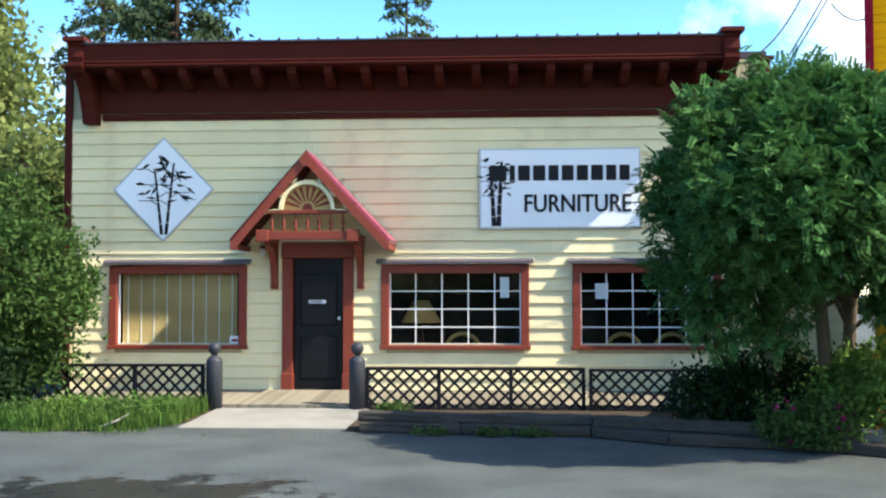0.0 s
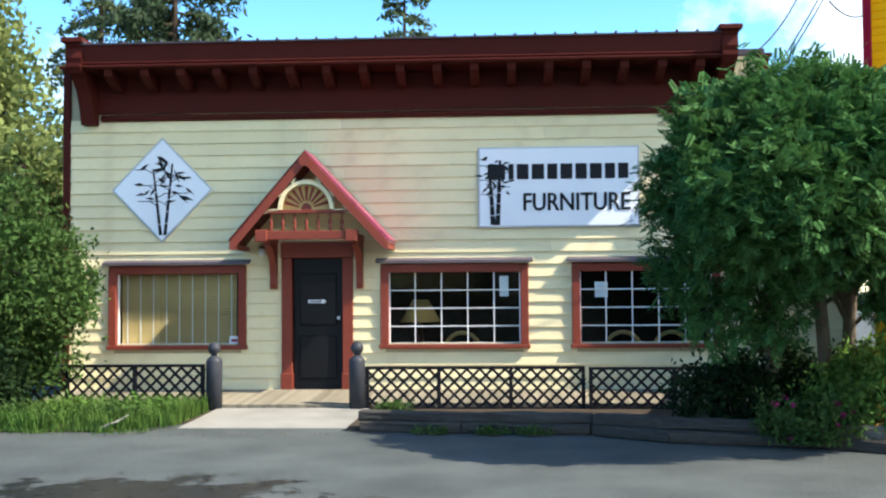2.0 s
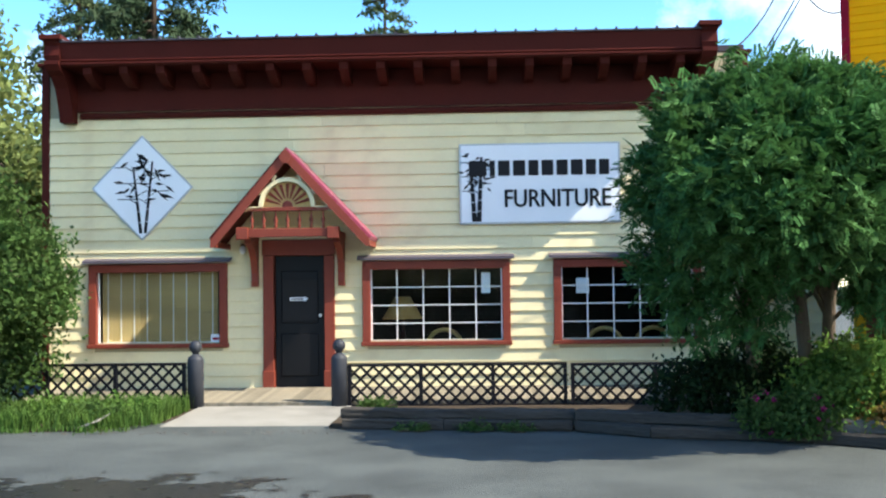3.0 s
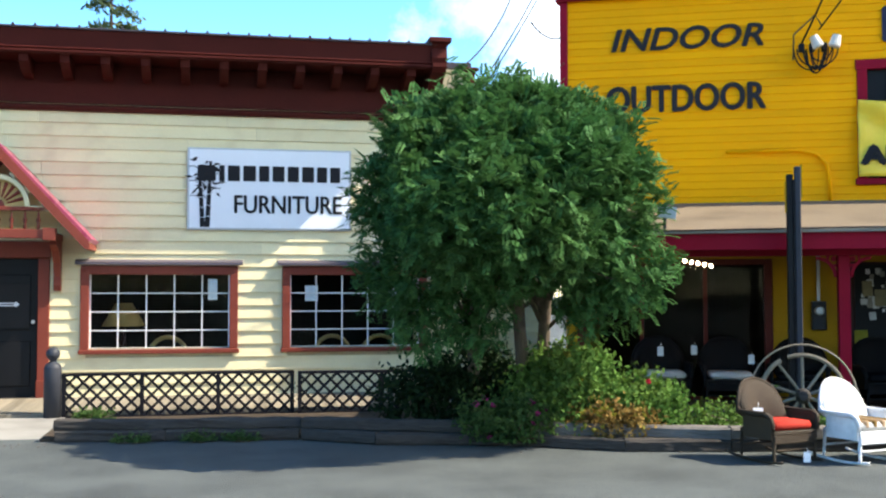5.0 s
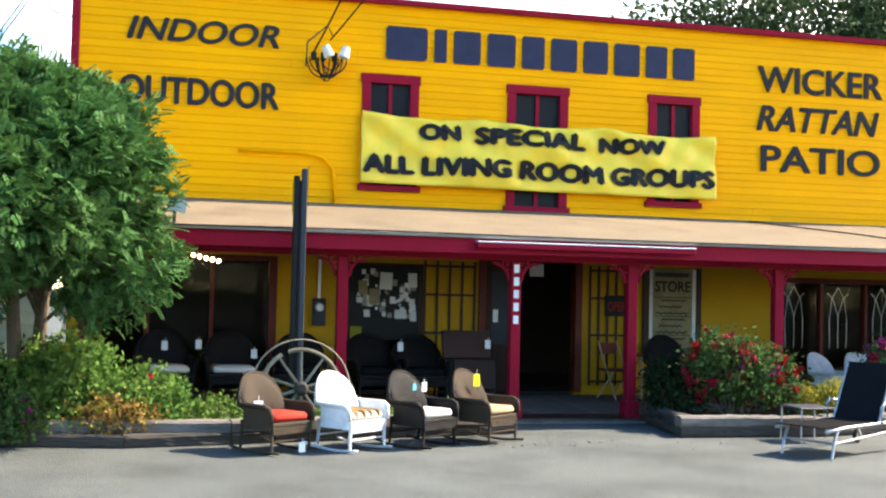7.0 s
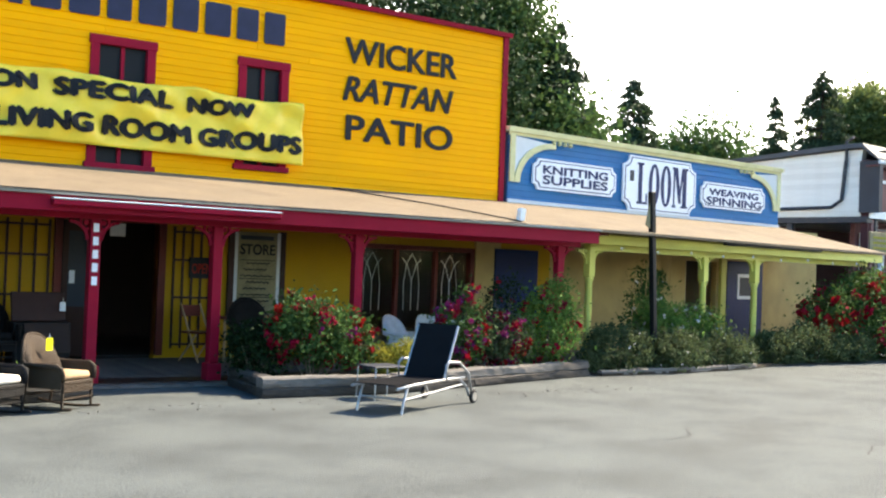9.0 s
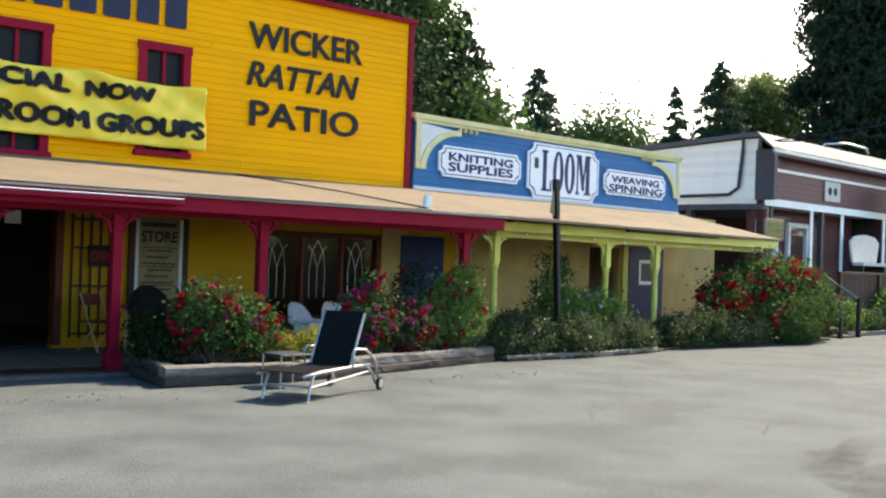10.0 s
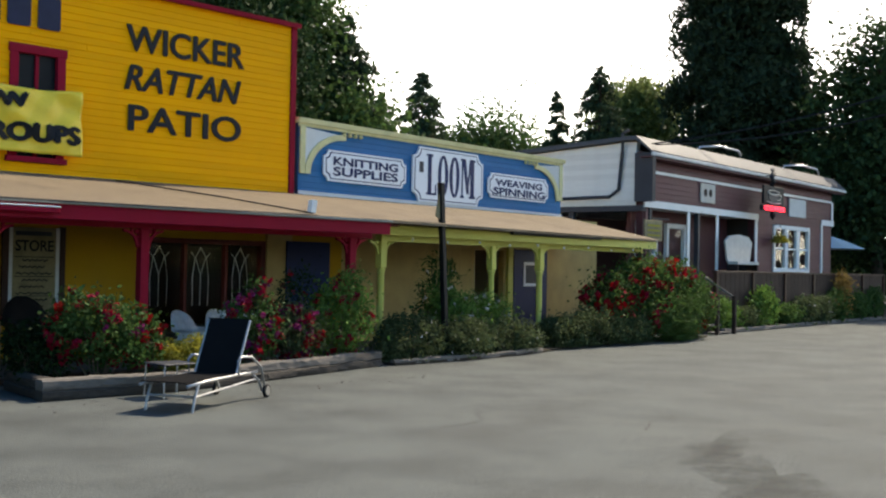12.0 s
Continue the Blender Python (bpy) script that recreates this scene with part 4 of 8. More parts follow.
def timber(p0, p1, z, h, d, dark=False, label="weathered grey landscape timber edging the bed"):
    """A squared baulk between two ground points; its front face lies on the line."""
    a, b = Vector((*p0, z)), Vector((*p1, z))
    L = (b - a).length
    ang = math.atan2(b.y - a.y, b.x - a.x)
    bm = B()
    c = 0.02
    section = [(c, 0), (d - c, 0), (d, c), (d, h - c), (d - c, h), (d * 0.5, h), (c, h), (0, h - c), (0, h * 0.5), (0, c)]
    rows = []
    n = max(3, int(L / 0.09))
    for i in range(n + 1):
        x = (L - 0.012) * i / n
        rows.append([])
        for y, q in section:
            j = noise.noise_vector(Vector((x * 1.6, y * 9, q * 9)) + a * 1.7)
            k = noise.noise_vector(Vector((x * 9, y * 14, q * 14)) + a * 3.1)
            rows[-1].append(bm.verts.new((x, y + 0.022 * j.y + 0.011 * k.y, max(0.0, q + (0.022 * j.z + 0.011 * k.z) * (q > 0.01)))))
    for r0, r1 in zip(rows, rows[1:]):
        for k in range(len(section)):
            m_ = (k + 1) % len(section)
            bm.faces.new((r0[k], r0[m_], r1[m_], r1[k]))
    bm.faces.new(rows[0][::-1])
    bm.faces.new(rows[-1])
    return solid("landscape_timber", bm, M["timber_dark" if dark else "timber"], Matrix.Translation(a) @ Matrix.Rotation(ang, 4, "Z"), label, "timber", "timbers edging the beds")


def timbers(points, z, h, d, dark=False):
    for p, q in zip(points, points[1:]):
        timber(p, q, z, h, d, dark)


timbers([xy(FB, -1.78, -4.05), xy(FB, -0.55, -4.2), xy(FB, 0.95, -4.40)], 0.0, 0.13, 0.2, True)
timbers([xy(FB, -1.80, -4.0), xy(FB, 0.98, -4.35)], 0.125, 0.12, 0.2, True)
FRONT = [xy(FB, 0.97, -4.42), xy(FB, 1.75, -5.02), xy(FB, 3.2, -5.40), xy(FY, -0.6, -5.15), xy(FY, 0.5, -4.93), xy(FY, 2.2, -4.52), xy(FY, 3.9, -4.15)]
timbers(FRONT, 0.0, 0.13, 0.2, True)
timbers([FRONT[0], FRONT[2]], 0.125, 0.13, 0.2, True)
timbers([FRONT[2], FRONT[4], FRONT[6]], 0.125, 0.13, 0.2)


# ---- yellow store ----
WA, WB, WC = (2.62, 3.37, 3.36, 5.03), (4.99, 5.86, 3.12, 5.01), (7.43, 8.19, 3.30, 5.0)
UPPER = [WA, WB, WC]
DY, LEFTW, MIDW, RIGHTW = (4.62, 6.12, 0.05, 2.22), (-1.55, 1.28, 0.06, 2.2), (2.42, 3.56, 0.06, 2.14), (9.75, 12.32, 0.06, 2.1)
BLUED = (12.85, 13.85, 0.14, 2.12)
wall_yellow = wall("wall_yellow", FY, -1.75, 12.87, 3.0, 6.25, 0.0, 0.18, UPPER, M["yellow_wall"], "yellow clapboard upper wall of a furniture store")
siding(wall_yellow, -1.70, 12.82, 3.02, 6.24, 0.117, UPPER, M["yellow"], y=0.0, seed=7, longest=4.8, lap=0.02)
wall("wall_porch", FY, -1.75, 14.2, 0.0, 3.0, 0.0, 0.18, [DY, LEFTW, MIDW, RIGHTW], M["shaded_yellow"], "yellow store wall under the porch, darkened in colour for the shade")
wall("wall_yellow_left", FY, -1.75, -1.57, 0.0, 6.2, 0.18, 12, [], M["shaded_yellow"], "side wall of the yellow store")
wall("wall_yellow_right", FY, 12.69, 12.87, 3.0, 6.2, 0.18, 12, [], M["shaded_yellow"], "side wall of the yellow store")
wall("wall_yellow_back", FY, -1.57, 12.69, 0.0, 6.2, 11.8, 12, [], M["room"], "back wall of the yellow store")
solid("floor_yellow", block(-1.57, 12.69, 0.18, 11.8, 0.0, 0.13), M["room"], FY, "store floor, coloured near black for the unlit interior", "floor", kind="structure")
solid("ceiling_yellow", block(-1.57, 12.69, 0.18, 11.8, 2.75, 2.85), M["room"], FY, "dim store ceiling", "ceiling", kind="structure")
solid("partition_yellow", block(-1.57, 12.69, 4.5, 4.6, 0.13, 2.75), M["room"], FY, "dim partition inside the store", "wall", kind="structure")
solid("roof_yellow", block(-1.75, 12.87, 0.19, 12, 6.0, 6.1), M["roofmetal"], FY, "flat dark store roof", "roof", kind="structure")
tr = thing("facade_trim", FY, "crimson painted edge boards of the yellow wall", "trim", kind="structure")
part("left_board", block(-1.82, -1.70, -0.05, 0.10, 3.0, 6.25, 0.006), M["magenta"], tr)
part("right_board", block(12.82, 12.94, -0.05, 0.10, 3.0, 6.25, 0.006), M["magenta"], tr)
part("cap", prism_x(B(), [(0.25, 6.25), (-0.12, 6.22), (-0.13, 6.30), (0.25, 6.33)], -1.88, 12.98), M["magenta"], tr)


def sash_window(name, hole, label):
    u0, u1, z0, z1 = hole
    w = thing(name, FY, label, "window", kind="structure")
    for a, b, c, d in ((u0 - 0.08, u0 + 0.06, z0, z1), (u1 - 0.06, u1 + 0.08, z0, z1)):
        part("jamb", block(a, b, -0.055, 0.08, c, d, 0.006), M["magenta"], w)
    part("head", block(u0 - 0.10, u1 + 0.10, -0.06, 0.08, z1 - 0.06, z1 + 0.08, 0.006), M["magenta"], w)
    part("sill", block(u0 - 0.12, u1 + 0.12, -0.09, 0.08, z0 - 0.09, z0, 0.006), M["magenta"], w)
    c = (u0 + u1) / 2
    part("mullion", block(c - 0.028, c + 0.028, 0.0, 0.07, z0, z1 - 0.06), M["magenta"], w)
    for a, b in ((u0 + 0.06, c - 0.028), (c + 0.028, u1 - 0.06)):
        part("screen", block(a, b, 0.04, 0.046, z0, z1 - 0.06), M["black"], w, "dark insect screen")
    return w


sash_window("window_4", WA, "crimson framed upper window with dark screen")
sash_window("window_5", WB, "crimson framed upper window with dark screen")
sash_window("window_6", WC, "crimson framed upper window with dark screen")
lt = thing("wall_lettering", FY, "dark painted words across the yellow wall", "lettering")
words("indoor", "INDOOR", M["charcoal"], lt, -1.02, 1.22, 5.40, 5.74, -0.028, 0.02, slant=0.25, heavy=0.012)
words("outdoor", "OUTDOOR", M["charcoal"], lt, -1.10, 1.24, 4.45, 4.85, -0.028, 0.02, heavy=0.016)
name_blocks(lt, 2.9, 8.16, 5.36, 5.89, -0.028, M["navy"], NAME, 0.02)
words("wicker", "WICKER", M["charcoal"], lt, 9.35, 11.72, 5.26, 5.70, -0.028, 0.02, heavy=0.014)
words("rattan", "RATTAN", M["charcoal"], lt, 9.34, 11.66, 4.60, 5.02, -0.028, 0.02, slant=0.25, heavy=0.014)
words("patio", "PATIO", M["charcoal"], lt, 9.42, 11.68, 3.90, 4.34, -0.028, 0.02, heavy=0.016)


def drape(u, v):
    """Sag and folds of a banner, by fractions across and up."""
    pull = sum(math.exp(-((v - 1 + 2.2 * abs(u - c)) * 5) ** 2) for c in (0.0, 0.33, 0.66, 1.0))
    return 0.022 * math.sin(u * 21 + v * 5) + 0.03 * math.sin(u * 9 - v * 4) + 0.028 * math.sin(u * 47 + v * 13) * (0.3 + 0.7 * v) + 0.014 * math.sin(u * 71 - v * 9) + 0.035 * pull


def banner_top(u):
    return 4.50 - 0.05 * u - 0.06 * abs(math.sin(u * math.pi * 3))


BU0, BU1 = 2.53, 8.52
bn = thing("banner", FY, "yellow vinyl banner with black lettering and creases", "banner")
bm = B()
NX, NZ = 150, 20
grid = [[bm.verts.new((BU0 + (BU1 - BU0) * i / NX, -0.13 - drape(i / NX, j / NZ), 3.38 - 0.03 * i / NX + (banner_top(i / NX) - 3.38) * j / NZ)) for j in range(NZ + 1)] for i in range(NX + 1)]
for i in range(NX):
    for j in range(NZ):
        bm.faces.new((grid[i][j], grid[i + 1][j], grid[i + 1][j + 1], grid[i][j + 1]))
M["vinyl"] = pmat("yellow_vinyl", (0.86, 0.60, 0.06), 0.28, 0.06, 1.5, 0.02, 20)
cloth = part("cloth", bm, M["vinyl"], bn, smooth=True)
sol = cloth.modifiers.new("thickness", "SOLIDIFY")
sol.thickness, sol.offset = 0.003, 0


def banner_words(text, u0, u1, z0, z1):
    for ob in words("lettering", text, M["ink"], bn, u0, u1, z0, z1, 0.0, 0.02, heavy=0.034):
        for v in ob.data.vertices:
            f = (v.co.x - BU0) / (BU1 - BU0)
            v.co.y -= 0.146 + drape(f, (v.co.z - 3.38) / 1.08)
            v.co.z -= 0.03 * f + 0.012 * math.sin(f * 12)


banner_words("ON", 3.47, 4.09, 4.12, 4.35)
banner_words("SPECIAL", 4.38, 6.18, 4.09, 4.33)
banner_words("NOW", 6.47, 7.58, 4.08, 4.30)
banner_words("ALL LIVING ROOM GROUPS", 2.58, 8.45, 3.56, 3.83)

# porch roof, beam and posts
CORNER, EAVE = at(FY, 12.9, 0, 3.05), at(FY, 12.45, -3.4, 2.45)


def roof_sheet(name, quad, thick, label, mt):
    bm = B()
    top = [bm.verts.new(p) for p in quad]
    low = [bm.verts.new(p - Vector((0, 0, thick))) for p in quad]
    bm.faces.new(top)
    bm.faces.new(low[::-1])
    for i in range(4):
        bm.faces.new((top[i], low[i], low[(i + 1) % 4], top[(i + 1) % 4]))
    return solid(name, bm, mt, Matrix.Identity(4), label, "roof", kind="structure")


roof_sheet("porch_roof_yellow", [at(FY, -1.85, 0, 3.05), CORNER, EAVE, at(FY, -1.85, -3.4, 2.45)], 0.05, "tan rolled porch roofing", M["tan"])
roof_sheet("porch_roof_blue", [CORNER, at(FL, 24.1, 0, 3.06), at(FL, 24.3, -2.75, 2.45), EAVE], 0.05, "tan rolled porch roofing", M["tan"])
solid("ceiling_porch", block(-1.75, 12.9, -3.1, -0.02, 2.36, 2.40), M["redwood"], FY, "dark boarded porch ceiling", "ceiling", kind="structure")
bmn = thing("porch_beam", FY, "crimson painted porch beam", "beam", kind="structure")
part("front_board", block(-1.85, 12.45, -3.36, -3.31, 2.20, 2.41, 0.006), M["magenta"], bmn)
part("drip_edge", block(-1.85, 12.45, -3.43, -3.37, 2.40, 2.44, 0.004), M["concrete"], bmn, "pale drip edge")
part("header", block(-1.85, 12.45, -2.90, -2.72, 2.14, 2.355), M["magenta"], bmn)
aw = thing("awning_valance", FY, "slim crimson awning case with a pale top", "awning")
part("case", block(3.55, 6.56, -3.50, -3.37, 2.27, 2.34, 0.012), M["magenta"], aw)
part("top_strip", block(3.55, 6.56, -3.51, -3.37, 2.345, 2.36, 0.004), M["signwhite"], aw)
pst = None


def turned_bracket(s):
    """Open fretted bracket: a concave brace, a rib, and a bead in the corner."""
    bm = B()
    sweep = [math.pi / 2 * k / 8 for k in range(9)]
    outer = [(s * (0.32 - 0.25 * math.cos(a)), 1.88 + 0.25 * math.sin(a)) for a in sweep]
    inner = [(s * (0.32 - 0.21 * math.cos(a)), 1.875 + 0.215 * math.sin(a)) for a in sweep[::-1]]
    prism(bm, outer + inner, -0.02, 0.02)
    prism(bm, [(s * (0.11 + 0.035 * math.cos(a)), 2.10 + 0.035 * math.sin(a)) for a in [math.pi * k / 5 for k in range(10)]], -0.018, 0.018)
    prism(bm, [(s * 0.16, 2.14), (s * 0.20, 2.14), (s * 0.19, 2.06), (s * 0.17, 2.06)], -0.016, 0.016)
    prism(bm, [(s * 0.07, 2.04), (s * 0.07, 2.00), (s * 0.125, 2.01), (s * 0.125, 2.03)], -0.016, 0.016)
    return bm


for u in (1.93, 4.26, 5.93, 8.15, 12.05):
    m = FY @ Matrix.Translation((u, -2.81, 0))
    if pst:
        copy_thing(pst, m)
        continue
    pst = thing("porch_post", m, "crimson painted square porch post with fretted brackets", "post", "posts of the crimson porch")
    part("shaft", block(-0.07, 0.07, -0.07, 0.07, 0.28, 2.14, 0.008), M["magenta"], pst)
    part("base", block(-0.105, 0.105, -0.105, 0.105, 0.0, 0.28, 0.012), M["magenta"], pst)
    for s in (1, -1):
        part("bracket", turned_bracket(s), M["magenta"], pst)
num = thing("number_board", FY, "pale house number characters down a post", "number sign")
for i in range(5):
    part("number_bar", block(4.225, 4.295, -2.89, -2.882, 1.98 - i * 0.17, 2.09 - i * 0.17), M["signwhite"], num)

pd = thing("porch_deck", FY, "grey weathered plank porch deck", "deck", kind="structure")
part("joist_bed", block(-1.75, 14.2, -2.95, -0.01, 0.0, 0.05), M["darkwood"], pd)
pk = mesh_of(box(B(), 0.003, 0.137, -3.15, -0.02, 0.0, 0.045), "plank", M["greydeck"])
for i in range(112):
    part("plank", pk, None, pd, m=Matrix.Translation((-1.72 + i * 0.14, 0, 0.055)) @ Matrix.Rotation(radians(1.2), 4, "X"))


def wall_window(name, m, hole, cols, rows, frame_mat, label, y=0.0):
    u0, u1, z0, z1 = hole
    w = thing(name, m, label, "window", kind="structure")
    t = 0.09
    for a, b, c, d in ((u0 - 0.03, u0 + t, z0, z1), (u1 - t, u1 + 0.03, z0, z1), (u0 + t, u1 - t, z1 - t, z1), (u0 + t, u1 - t, z0, z0 + t)):
        part("frame", block(a, b, y - 0.03, y + 0.12, c, d, 0.006), frame_mat, w)
    for i in range(1, cols):
        u = u0 + (u1 - u0) * i / cols
        part("mullion", block(u - 0.03, u + 0.03, y - 0.01, y + 0.1, z0 + t, z1 - t), frame_mat, w)
    for i in range(1, rows):
        z = z0 + (z1 - z0) * i / rows
        part("transom", block(u0 + t, u1 - t, y - 0.005, y + 0.095, z - 0.02, z + 0.02), frame_mat, w)
    p = part("pane", block(u0 + t, u1 - t, y + 0.05, y + 0.056, z0 + t, z1 - t), M["glass"], w)
    p.visible_shadow = False
    return w


wall_window("window_7", FY, LEFTW, 3, 1, M["redwood"], "dark red framed porch window")
wall_window("window_8", FY, MIDW, 1, 1, M["darkwood"], "dark framed window covered with posted notices")
wall_window("window_9", FY, RIGHTW, 3, 1, M["redwood"], "dark red framed porch window with wrought tracery")
dd = thing("door_2", FY, "open dark red double doorway into the store", "door", kind="structure")
for u in (4.50, 6.12):
    part("jamb", block(u, u + 0.12, -0.06, 0.2, 0.14, 2.22, 0.006), M["redwood"], dd)
part("lintel", block(4.5, 6.24, -0.06, 0.2, 2.22, 2.34, 0.006), M["redwood"], dd)
lf = part("door_leaf", block(0, 0.48, 0.0, 0.045, 0.15, 2.2), M["darkwood"], dd, m=Matrix.Translation((4.64, -0.02, 0)) @ Matrix.Rotation(radians(-20), 4, "Z"))
part("pane", block(0.08, 0.40, -0.006, -0.001, 0.9, 2.05), M["slate"], lf)
part("notice", block(0.10, 0.18, -0.012, -0.007, 1.25, 1.45), M["signwhite"], lf)
ex = thing("hanging_sign", FY, "small pale sign hung in the doorway", "sign")
part("plate", block(5.38, 5.62, 0.10, 0.12, 2.0, 2.2), M["oldwhite"], ex)
for u0, u1 in ((3.60, 4.44), (6.36, 7.0)):
    g = thing("trellis_panel", FY, "dark wooden trellis on the porch wall", "trellis")
    for i in range(5):
        u = u0 + (u1 - u0 - 0.03) * i / 4
        part("upright", block(u, u + 0.035, -0.045, -0.02, 0.25, 2.2), M["darkwood"], g)
    for z in (0.3, 1.05, 1.65, 2.1):
        part("crosspiece", block(u0, u1, -0.065, -0.046, z, z + 0.035), M["darkwood"], g)
op = thing("open_sign", FY, "small dark sign with red lettering on the trellis", "sign")
part("plate", block(6.62, 7.02, -0.10, -0.07, 1.38, 1.72), M["ink"], op)
words("lettering", "OPEN", M["red_cloth"], op, 6.66, 6.98, 1.46, 1.62, -0.101, 0.006)
ss = thing("store_board", FY, "tall painted store board with dim script lines", "sign")
part("board", block(7.40, 8.23, -0.06, -0.01, 0.72, 2.18, 0.006), M["parchment"], ss)
for a, b in ((7.40, 7.46), (8.17, 8.23)):
    part("pale_edge", block(a, b, -0.064, -0.061, 0.72, 2.18), M["oldwhite"], ss)
for a, b, c, d in ((7.30, 7.40, 0.68, 2.2), (8.23, 8.33, 0.68, 2.2)):
    part("side_trim", block(a, b, -0.07, -0.005, c, d), M["darkwood"], ss)
words("lettering", "STORE", M["ink"], ss, 7.50, 8.13, 1.80, 1.98, -0.061, 0.005, bold=0.02)
for i in range(9):
    a, b, z = 7.52 + 0.05 * (i % 3), 8.10 - 0.06 * ((i * 2) % 3), 0.82 + i * 0.105
    part("script_line", tube(B(), [(a + (b - a) * k / 14, -0.064, z + 0.018 * math.sin(k * 2.3 + i)) for k in range(15)], 0.011, 5), M["ink"], ss)
for i in range(4):
    part("rule_line", block(7.50, 8.14, -0.066, -0.061, 0.775 + i * 0.31, 0.787 + i * 0.31), M["ink"], ss)
part("curl", block(7.5, 8.1, -0.066, -0.061, 2.05, 2.12), M["slate"], ss)
nb = thing("notice_board", FY, "dark window board crowded with paper notices", "notice board")
part("board", block(2.46, 3.52, -0.07, -0.035, 0.95, 2.10), M["black"], nb)
rng = random.Random(5)
for i in range(64):
    a, c = rng.uniform(2.5, 3.40), rng.uniform(1.32, 2.02)
    s = rng.uniform(0.03, 0.095)
    part("paper", block(-s / 2, s / 2, -0.003, 0, -s * 0.6, s * 0.6), M[rng.choice(("signwhite", "oldwhite", "concrete", "oldwhite"))], nb, m=Matrix.Translation((min(a + s / 2, 3.43), -0.072 - 0.0008 * i, c)) @ Matrix.Rotation(rng.uniform(-0.1, 0.1), 4, "Y"))
for a, c, w_, h_ in ((2.62, 1.75, 0.10, 0.16), (2.98, 1.86, 0.14, 0.19), (3.40, 1.88, 0.10, 0.16), (2.80, 1.62, 0.12, 0.17), (3.22, 1.35, 0.13, 0.10), (3.42, 1.32, 0.07, 0.11)):
    part("paper", block(-w_, w_, -0.003, 0, -h_, h_), M["parchment" if a < 2.9 else "oldwhite"], nb, m=Matrix.Translation((a, -0.128, c)) @ Matrix.Rotation(0.05 * math.sin(a * 9), 4, "Y") @ Matrix.Diagonal((0.7, 1, 0.7, 1)))
part("paper", block(2.44, 2.62, -0.078, -0.072, 0.9, 1.15), M["gold_leaf"], nb)
mt = thing("electric_meter", FY @ Matrix.Translation((1.95, -0.02, 1.35)), "grey electric meter box on the wall", "meter")
part("box", block(-0.10, 0.10, -0.12, 0.0, -0.2, 0.22, 0.01), M["slate"], mt)
part("dial", lathe(B(), [(0.07, 0), (0.07, 0.06), (0.05, 0.08)], sides=16), M["steel"], mt, m=Matrix.Translation((0, -0.12, 0.08)) @ Matrix.Rotation(radians(90), 4, "X"))
part("conduit", block(-0.02, 0.02, -0.06, -0.02, 0.22, 0.95), M["steel"], mt)

# ---- blue shop ----
wall_blue = wall("wall_blue", FL, 14.72, 24.06, 3.0, 4.42, 0.0, 0.15, [], M["blue_wall"], "blue clapboard false front of a yarn shop")
siding(wall_blue, 14.74, 24.04, 3.06, 4.40, 0.115, [], M["blue"], y=0.0, seed=12, longest=4, lap=0.02)
LDOOR = (20.45, 21.6, 0.14, 2.1)
wall("wall_blue_porch", FL, 14.0, 25.9, 0.0, 3.0, 0.0, 0.15, [LDOOR], M["plywood"], "straw coloured boarded wall under the porch")
wall("wall_blue_right", FL, 23.9, 24.06, 0.0, 4.3, 0.16, 9, [], M["oldwhite"], "side wall of the blue shop")
wall("wall_blue_back", FL, 16, 23.9, 0.0, 3.0, 8.8, 9, [], M["room"], "back wall of the blue shop")
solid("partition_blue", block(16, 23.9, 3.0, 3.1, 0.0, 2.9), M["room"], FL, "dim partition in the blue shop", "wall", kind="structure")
solid("roof_blue", block(16, 24.0, 0.16, 9, 3.1, 3.2), M["roofmetal"], FL, "low dark roof behind the false front", "roof", kind="structure")
bt = thing("false_front_trim", FL, "lime yellow moulded trim with curved corner brackets", "trim", kind="structure")
part("cap", prism_x(B(), [(0.2, 4.44), (-0.10, 4.42), (-0.12, 4.52), (0.2, 4.54)], 14.66, 24.1), M["palelime"], bt)
part("under_moulding", block(14.7, 24.06, -0.06, -0.032, 4.36, 4.42), M["palelime"], bt)
part("base_board", block(14.72, 24.06, -0.05, -0.03, 3.02, 3.11), M["oldwhite"], bt)
for s, u in ((1, 14.74), (-1, 24.04)):
    part("edge_board", block(min(u, u + s * 0.13), max(u, u + s * 0.13), -0.07, -0.032, 3.45, 4.36), M["palelime"], bt)
    q = [(u + s * (1.25 - 1.12 * math.cos(a)), 3.45 + 0.85 * math.sin(a)) for a in [math.pi / 2 * k / 12 for k in range(13)]]
    part("curved_brace", prism(B(), q + [(u + s * (1.25 - 0.98 * math.cos(a)), 3.45 + 0.74 * math.sin(a)) for a in [math.pi / 2 * k / 12 for k in range(12, -1, -1)]], -0.075, -0.033), M["palelime"], bt)
    part("spandrel", prism(B(), [(u + s * 0.13, 4.35), (u + s * 0.13, 3.62)] + [(u + s * (1.25 - 1.12 * math.cos(a)), 3.45 + 0.85 * math.sin(a)) for a in [0.2 + 1.2 * k / 10 for k in range(11)]], -0.045, -0.031), M["oldwhite"], bt)
    for k in range(4):
        part("spool", lathe(B(), [(0.03, 0), (0.05, 0.03), (0.03, 0.06), (0.05, 0.09)], sides=10), M["palelime"], bt, m=Matrix.Translation((u + s * (1.2 + 0.16 * k), -0.07, 4.27)))


def notched(u0, u1, z0, z1, c):
    o = []
    for x, z, sx, sz in ((u0, z0, 1, 1), (u1, z0, -1, 1), (u1, z1, -1, -1), (u0, z1, 1, -1)):
        arc = [(x + sx * c * math.cos(a), z + sz * c * math.sin(a)) for a in [math.pi / 2 * k / 5 for k in range(6)]]
        o += arc[::-1] if sx * sz > 0 else arc
    return o


